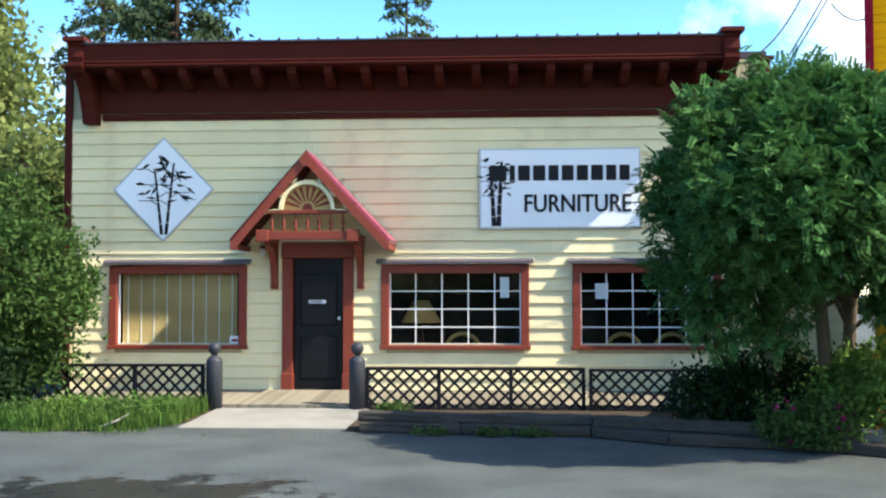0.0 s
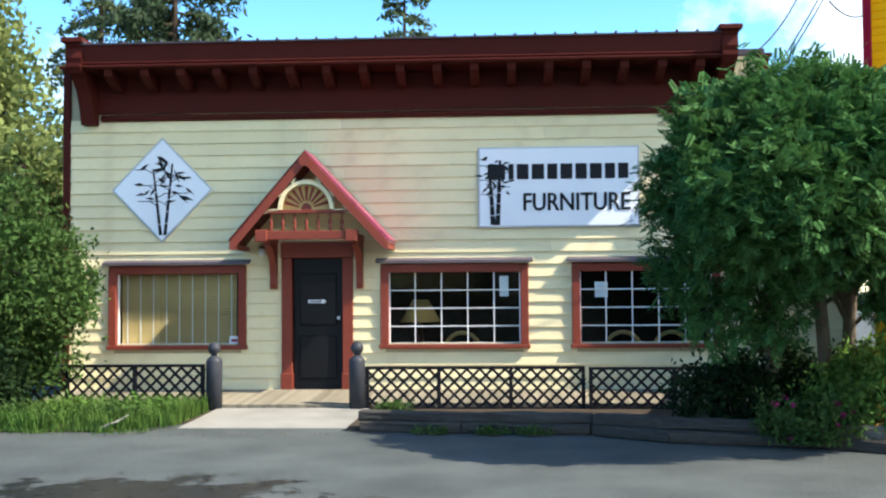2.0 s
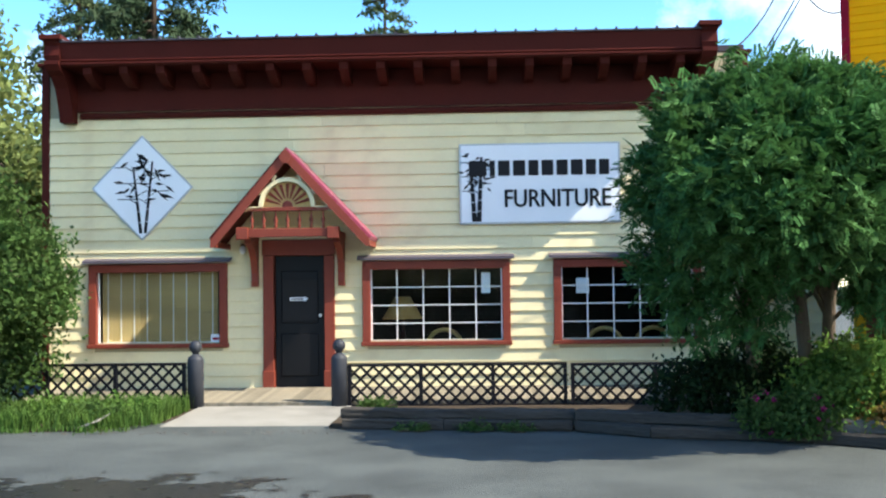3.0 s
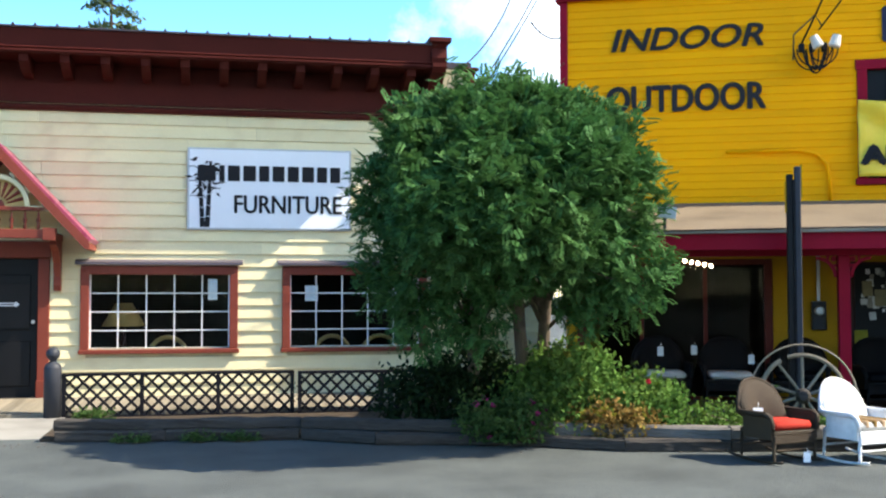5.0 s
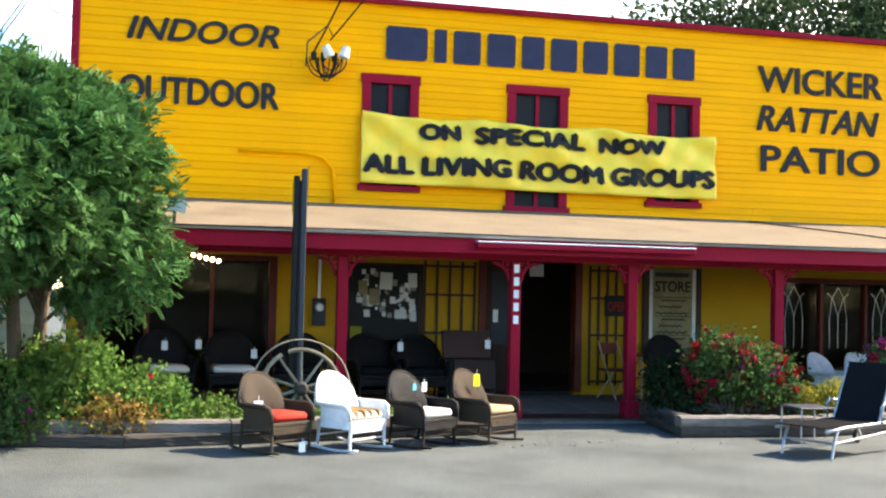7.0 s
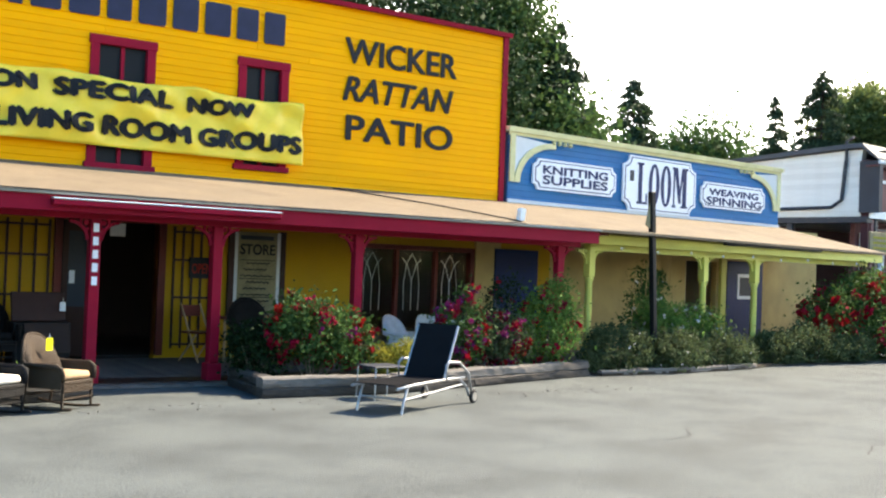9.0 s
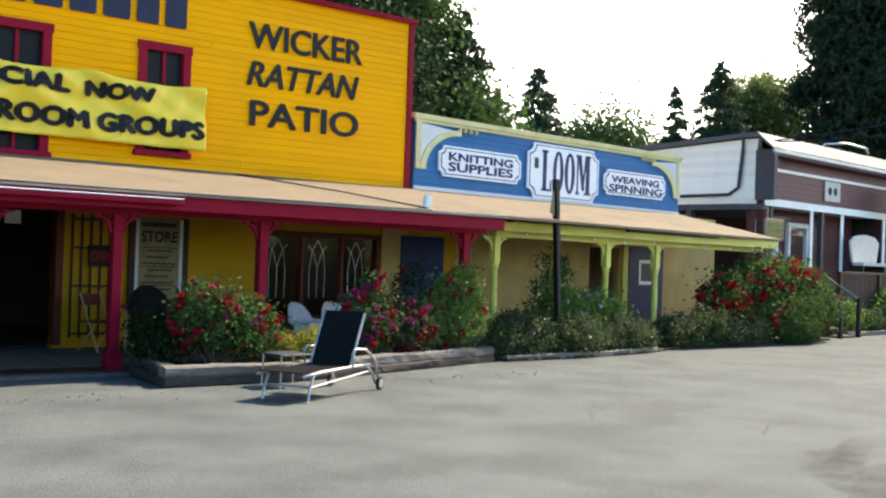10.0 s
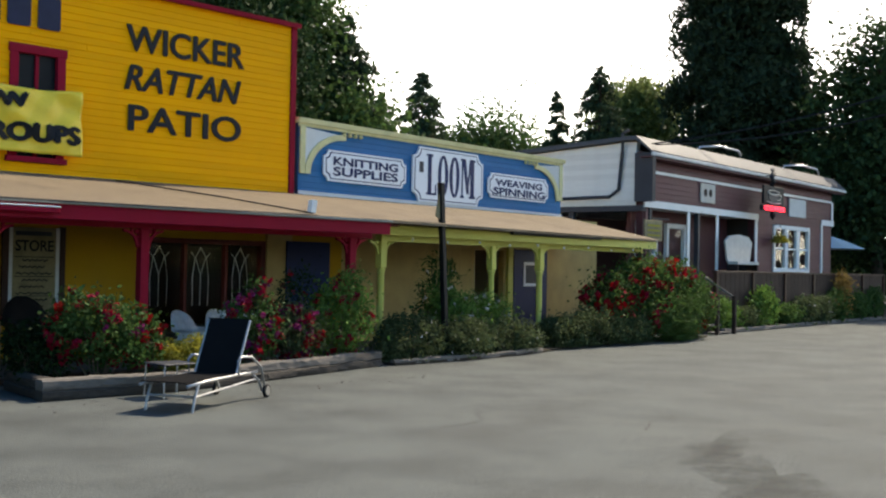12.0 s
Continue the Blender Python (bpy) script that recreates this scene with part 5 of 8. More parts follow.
def serif_word(parent, u0, u1, z0, z1, y):
    """LOOM in tall condensed letters with thick stems, thin joins and slab serifs."""
    k = (u1 - u0) / 1.82
    mid, t = (z0 + z1) / 2, 0.05

    def bar(bm, a, b, c, d):
        return box(bm, u0 + a * k, u0 + b * k, y - 0.006, y, c, d)

    bm = bar(bar(bar(B(), 0.05, 0.18, z0, z1), 0.0, 0.23, z1 - t, z1), 0.0, 0.36, z0, z0 + t)
    part("letter", bar(bm, 0.31, 0.36, z0 + t, z0 + 0.24), M["darkblue"], parent)
    for c in (0.60, 1.02):
        bm = B()
        for i in range(28):
            a, b = 2 * math.pi * i / 28, 2 * math.pi * (i + 1) / 28
            q = [(u0 + (c + rx * math.cos(w)) * k, mid + rz * math.sin(w)) for rx, rz, w in ((0.19, (z1 - z0) / 2 + 0.01, a), (0.19, (z1 - z0) / 2 + 0.01, b), (0.07, (z1 - z0) / 2 - 0.06, b), (0.07, (z1 - z0) / 2 - 0.06, a))]
            prism(bm, q, y - 0.006, y)
        part("letter", bm, M["darkblue"], parent)
    bm = bar(bar(B(), 1.29, 1.34, z0, z1), 1.63, 1.77, z0, z1)
    for a, b in ((1.25, 1.39), (1.58, 1.82)):
        bar(bm, a, b, z0, z0 + t)
    bar(bar(bm, 1.25, 1.36, z1 - t, z1), 1.64, 1.82, z1 - t, z1)
    for p in ([(1.31, z1), (1.44, z1), (1.58, z0 + 0.1), (1.49, z0 + 0.1)], [(1.49, z0 + 0.1), (1.54, z0 + 0.1), (1.66, z1), (1.60, z1)]):
        prism(bm, [(u0 + q * k, z) for q, z in p], y - 0.007, y)
    part("letter", bm, M["darkblue"], parent)


for u0, u1, z0, z1, c, lines in ((15.37, 17.85, 3.35, 3.97, 0.12, (("KNITTING", 15.64, 17.56, 3.68, 3.84), ("SUPPLIES", 15.64, 17.56, 3.47, 3.64))),
                                 (18.08, 20.60, 3.11, 4.31, 0.2, (("LOOM", 18.52, 20.29, 3.27, 4.17),)),
                                 (20.82, 23.36, 3.36, 3.95, 0.12, (("WEAVING", 21.10, 23.05, 3.66, 3.81), ("SPINNING", 21.02, 23.18, 3.44, 3.61)))):
    s = thing("shop_sign", FL, "white notched signboard with navy lettering", "sign", "signs on the blue front")
    part("edge", prism(B(), notched(u0, u1, z0, z1, c), -0.075, -0.03), M["signwhite"], s)
    part("line_border", prism(B(), notched(u0 + 0.05, u1 - 0.05, z0 + 0.04, z1 - 0.04, c), -0.079, -0.0755), M["darkblue"], s)
    part("panel", prism(B(), notched(u0 + 0.075, u1 - 0.075, z0 + 0.06, z1 - 0.06, c), -0.083, -0.0795), M["signwhite"], s)
    for text, a, b, d, e in lines:
        if len(lines) == 1:
            serif_word(s, a, b, d, e, -0.084)
            continue
        words("lettering", text, M["darkblue"], s, a, b, d, e, -0.084, 0.006, heavy=0.014 if len(lines) > 1 else 0.03)
    if len(lines) == 1:
        part("small_print", block(18.28, 18.42, -0.088, -0.084, 3.75, 3.98), M["slate"], s)
lb = thing("porch_beam", FL, "lime yellow porch beam", "beam", kind="structure")
part("front_board", block(14.35, 24.2, -2.72, -2.66, 2.22, 2.40, 0.006), M["lime"], lb)
part("header", block(14.5, 24.0, -2.45, -2.30, 2.12, 2.30), M["lime"], lb)
part("gutter", block(18.0, 21.4, -2.84, -2.73, 2.36, 2.42, 0.01), M["slate"], lb, "dark gutter")
solid("ceiling_blue_porch", block(14.2, 24.0, -2.6, -0.02, 2.37, 2.40), M["plywood"], FL, "boarded porch ceiling", "ceiling", kind="structure")
lp = None
for u in (14.56, 17.87, 19.6):
    m = FL @ Matrix.Translation((u, -2.38, 0))
    if lp:
        copy_thing(lp, m)
        continue
    lp = thing("porch_post", m, "lime yellow turned porch post with brackets", "post", "posts of the lime porch")
    part("shaft", lathe(B(), [(0.07, 0.0), (0.07, 0.3), (0.055, 0.35), (0.065, 1.0), (0.06, 1.55), (0.085, 1.6), (0.06, 1.64)], sides=14), M["lime"], lp, smooth=True)
    part("head", block(-0.075, 0.075, -0.075, 0.075, 1.64, 2.12, 0.006), M["lime"], lp)
    for s in (1, -1):
        part("bracket", turned_bracket(s), M["lime"], lp)
solid("porch_deck_blue", block(14.2, 24.3, -2.5, -0.02, 0.0, 0.12), M["greydeck"], FL, "grey porch deck of the blue shop", "deck", kind="structure")
bd = thing("door_3", FL, "blue painted door panel with a framed poster", "door", kind="structure")
part("door_leaf", block(21.95, 23.40, -0.06, -0.01, 0.14, 2.15), M["darkblue"], bd)
part("poster", block(22.35, 23.05, -0.075, -0.061, 1.25, 1.85), M["signwhite"], bd)
part("print", block(22.43, 22.97, -0.08, -0.0755, 1.33, 1.77), M["slate"], bd)
part("frame", block(21.7, 21.9, -0.07, 0.0, 0.14, 2.2), M["lime"], bd)
dp = thing("door_4", FY, "dark blue closed panel door on the porch", "door", kind="structure")
part("door_leaf", block(12.80, 13.85, -0.06, -0.01, 0.12, 2.12), M["darkblue"], dp)
part("panel", block(13.0, 13.7, -0.075, -0.061, 0.35, 1.0, 0.005), M["darkblue"], dp)

# ---- maroon cafe ----
PORCH_M = (27.5, 34.9, 0.6, 3.48)
WM = (36.6, 39.8, 1.75, 3.3)
wall_maroon = wall("wall_maroon", FM, 27.2, 42.4, 0.0, 5.0, 0.0, 0.2, [PORCH_M, WM], M["maroon_wall"], "maroon clapboard front wall of a cafe")
siding(wall_maroon, 27.35, 42.3, 0.6, 4.75, 0.15, [PORCH_M, WM], M["maroon"], y=0.0, seed=21, longest=5, lap=0.022)
wall_white = wall("wall_maroon_left", FM, 27.2, 27.4, 3.5, 4.45, 0.2, 14, [], M["oldwhite"], "white weathered clapboard side wall over the porch corner")
wall_low = wall("wall_maroon_low", FM, 27.2, 27.4, 0.0, 3.5, 5.0, 14, [], M["oldwhite"], "white weathered clapboard side wall")
part("gable", prism_x(B(), [(0.2, 4.452), (0.2, 5.27), (0.5, 5.27), (14, 4.47), (14, 4.452)], 27.2, 27.4), M["oldwhite"], wall_white)
for i in range(33):
    z = 0.35 + i * 0.145
    low = z < 3.42
    deep = min(14, 0.5 + (5.24 - z - 0.13) * 16.9)
    part("board", prism_x(B(), [(5.0 if low else 0.2, 0), (deep, 0), (deep, 0.13), (5.0 if low else 0.2, 0.13)], -0.03, -0.0), M["oldwhite"], wall_low if low else wall_white, m=Matrix.Translation((27.2, 0, z)) @ Matrix.Rotation(radians(-4), 4, "Y"))
side_beam = thing("cafe_side_beam", FM, "dark beam and posts carrying the white wall over the porch", "beam", kind="structure")
part("beam", block(27.12, 27.42, -0.02, 5.0, 3.34, 3.5, 0.006), M["slate"], side_beam)
for w in (2.2, 4.7):
    part("post", block(27.18, 27.36, w, w + 0.18, 0.6, 3.34, 0.006), M["oldwhite" if w > 3 else "slate"], side_beam)
wall("wall_maroon_right", FM, 42.2, 42.4, 0.0, 4.45, 0.2, 14, [], M["maroon"], "maroon side wall")
wall("wall_recess", FM, 28.3, 35.1, 0.0, 3.6, 0.95, 1.1, [], M["maroon"], "maroon wall of the recessed porch")
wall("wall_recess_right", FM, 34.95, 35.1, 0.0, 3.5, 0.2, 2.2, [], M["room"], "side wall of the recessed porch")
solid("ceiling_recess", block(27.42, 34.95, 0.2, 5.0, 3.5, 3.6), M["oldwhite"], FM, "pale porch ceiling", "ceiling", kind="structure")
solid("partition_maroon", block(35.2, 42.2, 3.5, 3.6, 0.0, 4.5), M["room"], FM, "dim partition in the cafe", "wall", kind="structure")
solid("roof_maroon", prism_x(B(), [(-0.35, 4.95), (-0.35, 5.0), (0.12, 5.42), (0.5, 5.42), (14.0, 4.6), (14.0, 4.5), (0.5, 5.3), (0.12, 5.3)], 27.0, 42.9), M["greyroof"], FM, "grey shed roof with pale flashing", "roof", kind="structure")
solid("deck_maroon", block(27.2, 46, -1.0, 5.0, 0.0, 0.6), M["fencewood"], FM, "raised wooden cafe deck", "deck", kind="structure")
mt_ = thing("cafe_trim", FM, "white painted fascia and corner boards of the cafe", "trim", kind="structure")
part("eave_board", block(27.0, 42.9, -0.40, -0.34, 4.86, 4.95, 0.01), M["oldwhite"], mt_)
part("soffit", block(27.0, 42.9, -0.34, 0.0, 4.80, 4.84), M["maroon"], mt_)
part("upper_line", block(27.3, 42.3, -0.05, -0.028, 4.42, 4.50), M["white"], mt_)
part("lower_fascia", block(27.2, 35.15, -0.07, -0.028, 3.46, 3.66, 0.006), M["white"], mt_)
part("right_fascia", block(41.2, 42.5, -0.06, -0.028, 3.55, 3.75), M["white"], mt_)
for u, z0, z1 in ((27.2, 3.6, 4.85), (34.95, 0.6, 3.46), (41.15, 0.6, 3.6), (42.28, 3.7, 4.45), (31.9, 0.6, 3.46), (29.9, 0.6, 3.46)):
    part("corner_board", block(u, u + 0.16, -0.055, -0.024, z0, z1), M["white"], mt_)
part("dark_gable_board", block(27.08, 27.25, -0.36, 0.2, 3.6, 4.95), M["slate"], mt_, "dark end board")


def cafe_window(u0, u1, z0, z1, y, label):
    w = thing("window_cafe", FM, label, "window", kind="structure")
    t = 0.14
    for a, b, c, d in ((u0, u0 + t, z0, z1), (u1 - t, u1, z0, z1), (u0 + t, u1 - t, z1 - t, z1), (u0 + t, u1 - t, z0, z0 + t)):
        part("frame", block(a, b, y - 0.06, y + 0.06, c, d, 0.008), M["white"], w)
    part("meeting_rail", block(u0 + t, u1 - t, y - 0.03, y + 0.03, (z0 + z1) / 2 - 0.03, (z0 + z1) / 2 + 0.03), M["white"], w)
    p = part("pane", block(u0 + t, u1 - t, y + 0.01, y + 0.016, z0 + t, z1 - t), M["glass"], w)
    p.visible_shadow = False


for a, b in ((36.5, 37.65), (37.65, 38.75), (38.75, 39.9)):
    cafe_window(a, b, 1.75, 3.38, -0.02, "white framed sash window in the maroon wall")
cafe_window(28.5, 29.7, 1.2, 3.15, 0.87, "white framed window in the recessed porch")
cafe_window(30.3, 31.6, 0.7, 3.15, 0.87, "white framed glazed door in the recessed porch")
for u in (27.6, 30.7):
    solid("porch_post", block(u, u + 0.14, -0.01, 0.13, 0.6, 3.46, 0.006), M["slate"], FM, "dark cafe porch post", "post", "posts of the cafe porch")
cf = thing("board_fence", FM, "dark brown board fence round the cafe deck", "fence")
for i in range(46):
    u = 29.5 + i * 0.34
    part("board", block(u, u + 0.325, -1.14, -1.10, 0.35, 1.68), M["fencewood"], cf)
part("top_rail", block(29.45, 45.2, -1.18, -1.04, 1.68, 1.75, 0.006), M["darkwood"], cf)
for i in range(7):
    u = 29.45 + i * 2.6
    part("post", block(u, u + 0.12, -1.20, -1.09, 0.1, 1.72), M["darkwood"], cf)


# ---- plants ----
def leaf_cloud(pts, size, seed, droop=0.3, narrow=0.45, jitter=0.35):
    """Many small pointed leaves as one mesh: each a folded diamond of its own."""
    r = np.random.RandomState(seed)
    n = len(pts)
    d = r.normal(size=(n, 3))
    d[:, 2] -= droop
    d /= np.linalg.norm(d, axis=1)[:, None]
    s = r.normal(size=(n, 3))
    s -= (s * d).sum(1)[:, None] * d
    s /= np.linalg.norm(s, axis=1)[:, None]
    L = (size * (1 + jitter * r.uniform(-1, 1, n)))[:, None]
    p = np.asarray(pts)
    v = np.stack([p - d * L * 0.5, p + s * L * narrow * 0.5, p + d * L * 0.5, p - s * L * narrow * 0.5], 1).reshape(-1, 3)
    me = bpy.data.meshes.new("leaves")
    f = np.arange(n * 4).reshape(-1, 4)
    me.from_pydata(v.tolist(), [], f.tolist())
    return me


def frond_cloud(tips, per, spread, length, leaflet, seed):
    """Feathered compound leaves: a drooping stalk with paired leaflets, several to a twig tip."""
    r = np.random.RandomState(seed)
    n = len(tips) * per
    root = np.repeat(tips, per, 0) + r.normal(size=(n, 3)) * spread
    mid = tips.mean(0)
    d = root - mid
    d /= np.linalg.norm(d, axis=1)[:, None] + 1e-6
    d = d * 0.6 + r.normal(size=(n, 3)) * 0.8 + np.array([0, 0, 0.25])
    d /= np.linalg.norm(d, axis=1)[:, None]
    s = np.cross(d, np.array([0, 0, 1.0])) + r.normal(size=(n, 3)) * 0.25
    s /= np.linalg.norm(s, axis=1)[:, None] + 1e-6
    L = length * r.uniform(0.6, 1.25, n)[:, None]
    quads = []
    for k in range(6):
        f = 0.2 + 0.8 * k / 5
        c = root + d * L * f - np.array([0, 0, 1]) * L * 0.18 * f * f
        for side in (-1, 1):
            t = s * side + d * 0.45 - np.array([0, 0, 0.25])
            t /= np.linalg.norm(t, axis=1)[:, None]
            w = d * 0.5 * leaflet * 0.5
            a = leaflet * (1.1 - 0.35 * f)
            quads.append(np.stack([c, c + t * a * 0.5 + w, c + t * a, c + t * a * 0.5 - w], 1))
    v = np.concatenate(quads).reshape(-1, 3)
    me = bpy.data.meshes.new("fronds")
    me.from_pydata(v.tolist(), [], np.arange(len(v)).reshape(-1, 4).tolist())
    return me


def in_ellipsoids(ells, n, r, hollow=0.45):
    vol = np.array([e[3] * e[4] * e[5] for e in ells])
    k = r.choice(len(ells), n, p=vol / vol.sum())
    d = r.normal(size=(n, 3))
    d /= np.linalg.norm(d, axis=1)[:, None]
    rad = r.uniform(hollow ** 3, 1, n) ** (1 / 3)
    e = np.array(ells)
    return e[k, :3] + d * rad[:, None] * e[k, 3:]


def foliage(ells, clumps, per, spread, size, seed, hollow=0.45, droop=0.3, narrow=0.45):
    """Leaves gathered in clumps inside a set of ellipsoids."""
    r = np.random.RandomState(seed)
    c = in_ellipsoids(ells, clumps, r, hollow)
    p = np.repeat(c, per, 0) + r.normal(size=(clumps * per, 3)) * spread * r.uniform(0.5, 1.3, (clumps, 1)).repeat(per, 0)
    p[:, 2] = np.maximum(p[:, 2], 0.03)
    return leaf_cloud(p, size, seed + 1, droop, narrow), c


def tree(name, base, stems, ells, clumps, per, spread, size, leaf, seed, label, trunk_mat="bark", trunk=0.09, hollow=0.45, limbs=26, narrow=0.45, feathered=0.0):
    t = thing(name, Matrix.Translation(base), label, "tree")
    off = Vector(base)
    rel = [(e[0] - off.x, e[1] - off.y, e[2] - off.z, *e[3:]) for e in ells]
    me, c = foliage(rel, clumps, per, spread, size, seed, hollow, narrow=narrow)
    if feathered:
        me = frond_cloud(c, per, spread, feathered, size, seed + 1)
    rng = random.Random(seed)
    for foot, top in stems:
        f, h = Vector(foot) - off, Vector(top) - off
        mid = f.lerp(h, 0.5) + Vector((rng.uniform(-0.08, 0.08), rng.uniform(-0.08, 0.08), 0))
        bm = tube(B(), [f - Vector((0, 0, 0.05)), f.lerp(mid, 0.4), mid, mid.lerp(h, 0.5), h], [trunk * 1.25, trunk, trunk * 0.8, trunk * 0.6, trunk * 0.35], 10)
        trunk_ob = part("trunk", bm, M[trunk_mat], t, smooth=True)
        bm = B()
        for i in range(limbs):
            a = mid.lerp(h, rng.uniform(-0.2, 0.95))
            b = Vector(c[rng.randrange(len(c))])
            if b.z > a.z - 0.4:
                k = a.lerp(b, 0.5) + Vector((0, 0, 0.12 * (b - a).length))
                tube(bm, [a, k, b], [trunk * 0.35, trunk * 0.22, trunk * 0.06], 5)
        tagged(part("limb", bm, M[trunk_mat], trunk_ob, smooth=True), kind="stuff")
    me.materials.append(M[leaf])
    part("crown", me, None, t)
    return t


def conifer(base, h, r, seed, mat_, label, n=5200, size=0.42, bare=0.06, ragged=0.35, taper=0.8, boughs=130, hang=0.1):
    """A conifer: tapered trunk, whorls of drooping branches, needles in sprays along them."""
    t = thing("conifer_tree", Matrix.Translation(base), label, "tree")
    q = np.random.RandomState(seed)
    part("trunk", tube(B(), [(0, 0, -0.2), (0, 0, h * 0.5), (0, 0, h)], [h * 0.012, h * 0.007, 0.02], 8), M["darkbark"], t)
    nb = boughs
    z = bare + (1 - bare) * np.sort(q.uniform(0, 1, nb)) ** 0.95
    a = q.uniform(0, 2 * np.pi, nb)
    L = r * (1 - z) ** taper * q.uniform(1 - ragged, 1.05, nb) + 0.1
    k = q.choice(nb, n, p=L / L.sum())
    s = q.uniform(0.12, 1, n) ** 0.7
    d = np.stack([np.cos(a[k]) * L[k] * s, np.sin(a[k]) * L[k] * s, z[k] * h - 0.38 * L[k] * s * s + 0.12 * L[k] * s], 1)
    side = q.normal(size=n) * 0.13 * (L[k] * s + 0.3)
    d += np.stack([-np.sin(a[k]) * side, np.cos(a[k]) * side, np.zeros(n)], 1)
    d += q.normal(size=(n, 3)) * 0.05 * (L[k] * 0.5 + 0.5)[:, None]
    d[:, 2] -= np.abs(q.normal(size=n)) * hang * (L[k] * 0.5 + 0.2)
    me = leaf_cloud(d, size, seed, 0.7, 0.35)
    me.materials.append(M[mat_])
    part("crown", me, None, t)
    bm = B()
    for i in range(0, nb, 3):
        e = Vector((math.cos(a[i]) * L[i], math.sin(a[i]) * L[i], z[i] * h - 0.25 * L[i]))
        tube(bm, [(0, 0, z[i] * h), e], [0.05, 0.015], 4)
    tagged(part("limb", bm, M["darkbark"], t), kind="stuff")
    return t


def polar(az, dist, z=0.0):
    a = radians(az)
    return (-math.sin(a) * dist, math.cos(a) * dist, z)


def broadleaf(az, dist, top, width, leaf, seed, label, low=0.15, size=0.4, clumps=260, per=34):
    """A distant leafy tree whose crown is several uneven lobes."""
    base = polar(az, dist)
    rng = random.Random(seed)
    ells = []
    for i in range(7):
        f = rng.uniform(low, 0.86)
        wv = width * (0.34 if f > 0.7 else 0.5)
        ells.append((base[0] + rng.uniform(-1, 1) * width * 0.45 * (1.1 - f), base[1] + rng.uniform(-1, 1) * width * 0.45, top * f, wv, wv, top * 0.16))
    ells.append((base[0], base[1], top * 0.86, width * 0.25, width * 0.25, top * 0.14))
    return tree("leafy_tree", base, [(base, (base[0], base[1], top * 0.85))], ells, clumps, per, width * 0.10, size, leaf, seed, label, "darkbark", 0.25, limbs=14, narrow=0.6)


# the rowan between the shops and the tree beside the walk
ROWAN = Matrix.Rotation(radians(-15), 4, "Z")


def rowan_lobe(u, w, z, a, b, c):
    q = ROWAN @ Vector((u, w, z))
    return (q.x, q.y, q.z, a, b, c)


def rowan_point(u, w, z):
    return tuple(ROWAN @ Vector((u, w, z)))


rng = random.Random(8)
lobes = [(0.7, 12.3, 3.0, 1.4, 1.4, 0.95), (0.85, 12.3, 3.5, 0.95, 0.8, 0.45), (-0.1, 12.3, 3.5, 0.6, 0.6, 0.42), (-0.35, 12.2, 2.75, 0.65, 0.8, 0.65), (-0.3, 12.1, 1.95, 0.6, 0.7, 0.55),
         (0.75, 11.6, 2.25, 1.2, 1.0, 0.55), (1.7, 12.0, 2.8, 0.7, 0.8, 0.6), (1.92, 11.8, 2.0, 0.55, 0.6, 0.5), (1.7, 11.9, 1.55, 0.5, 0.5, 0.32), (0.5, 11.1, 2.55, 1.1, 0.7, 0.6), (1.45, 12.3, 3.45, 0.6, 0.6, 0.42),
         (-0.15, 11.9, 1.35, 0.35, 0.4, 0.3), (0.25, 12.1, 1.5, 0.5, 0.5, 0.42), (0.1, 11.5, 3.1, 0.7, 0.6, 0.5), (1.3, 11.3, 3.0, 0.6, 0.6, 0.45)]
for k in range(44):
    u = rng.uniform(-0.6, 2.1)
    lobes.append((u, rng.uniform(11.7, 12.7), 3.78 - 0.3 * (u - 0.8) ** 2 + rng.uniform(-0.1, 0.14), 0.16, 0.16, 0.32))
tree("rowan_tree", rowan_point(1.0, 13.1, 0.0), [(rowan_point(1.0, 13.1, 0.0), rowan_point(0.75, 12.3, 3.3)), (rowan_point(1.14, 13.15, 0.0), rowan_point(1.3, 12.3, 3.0)), (rowan_point(0.42, 13.3, 0.0), rowan_point(0.3, 12.5, 2.7))],
     [rowan_lobe(*q) for q in lobes], 2900, 11, 0.06, 0.058, "leaf", 11, "dense green rowan tree between the shops", trunk=0.085, hollow=0.4, feathered=0.145)
p = xy(FB, -7.1, -2.2)
tree("leafy_tree", (*p, 0.0), [((*p, 0), (p[0], p[1], 2.6)), ((p[0] - 0.3, p[1] - 0.2, 0), (p[0] - 0.6, p[1], 2.8))],
     [(p[0], p[1], 1.9, 1.3, 1.2, 0.95), (p[0] - 0.1, p[1], 2.7, 0.85, 0.9, 0.75), (p[0] + 0.5, p[1], 1.5, 0.8, 0.8, 0.6), (p[0] - 0.9, p[1], 2.4, 0.9, 0.9, 1.0), (p[0], p[1], 0.9, 1.1, 0.8, 0.55)],
     620, 50, 0.13, 0.095, "leaf_left", 21, "green leafy tree at the shop corner", trunk=0.06, hollow=0.45)

# woods behind the shops
broadleaf(22.3, 27, 8.6, 3.2, "leaf_pale", 31, "pale green willow behind the shop corner", size=0.2, clumps=500, per=40)
broadleaf(20.2, 24, 5.2, 2.8, "leaf_pale", 32, "pale green willow behind the shop corner", size=0.18, clumps=400, per=40)
conifer(polar(13.7, 38), 17.5, 6.0, 41, "needle", "dark conifer behind the cream shop", ragged=0.5, n=34000, size=0.3, boughs=190)
conifer(polar(17.3, 42), 18.5, 3.6, 42, "needle_pale", "thin pale conifer behind the cream shop", n=20000, size=0.24, boughs=190)
conifer(polar(1.9, 40), 14.6, 4.2, 43, "needle_pale", "slim conifer top behind the cream shop", n=20000, size=0.24, boughs=170)
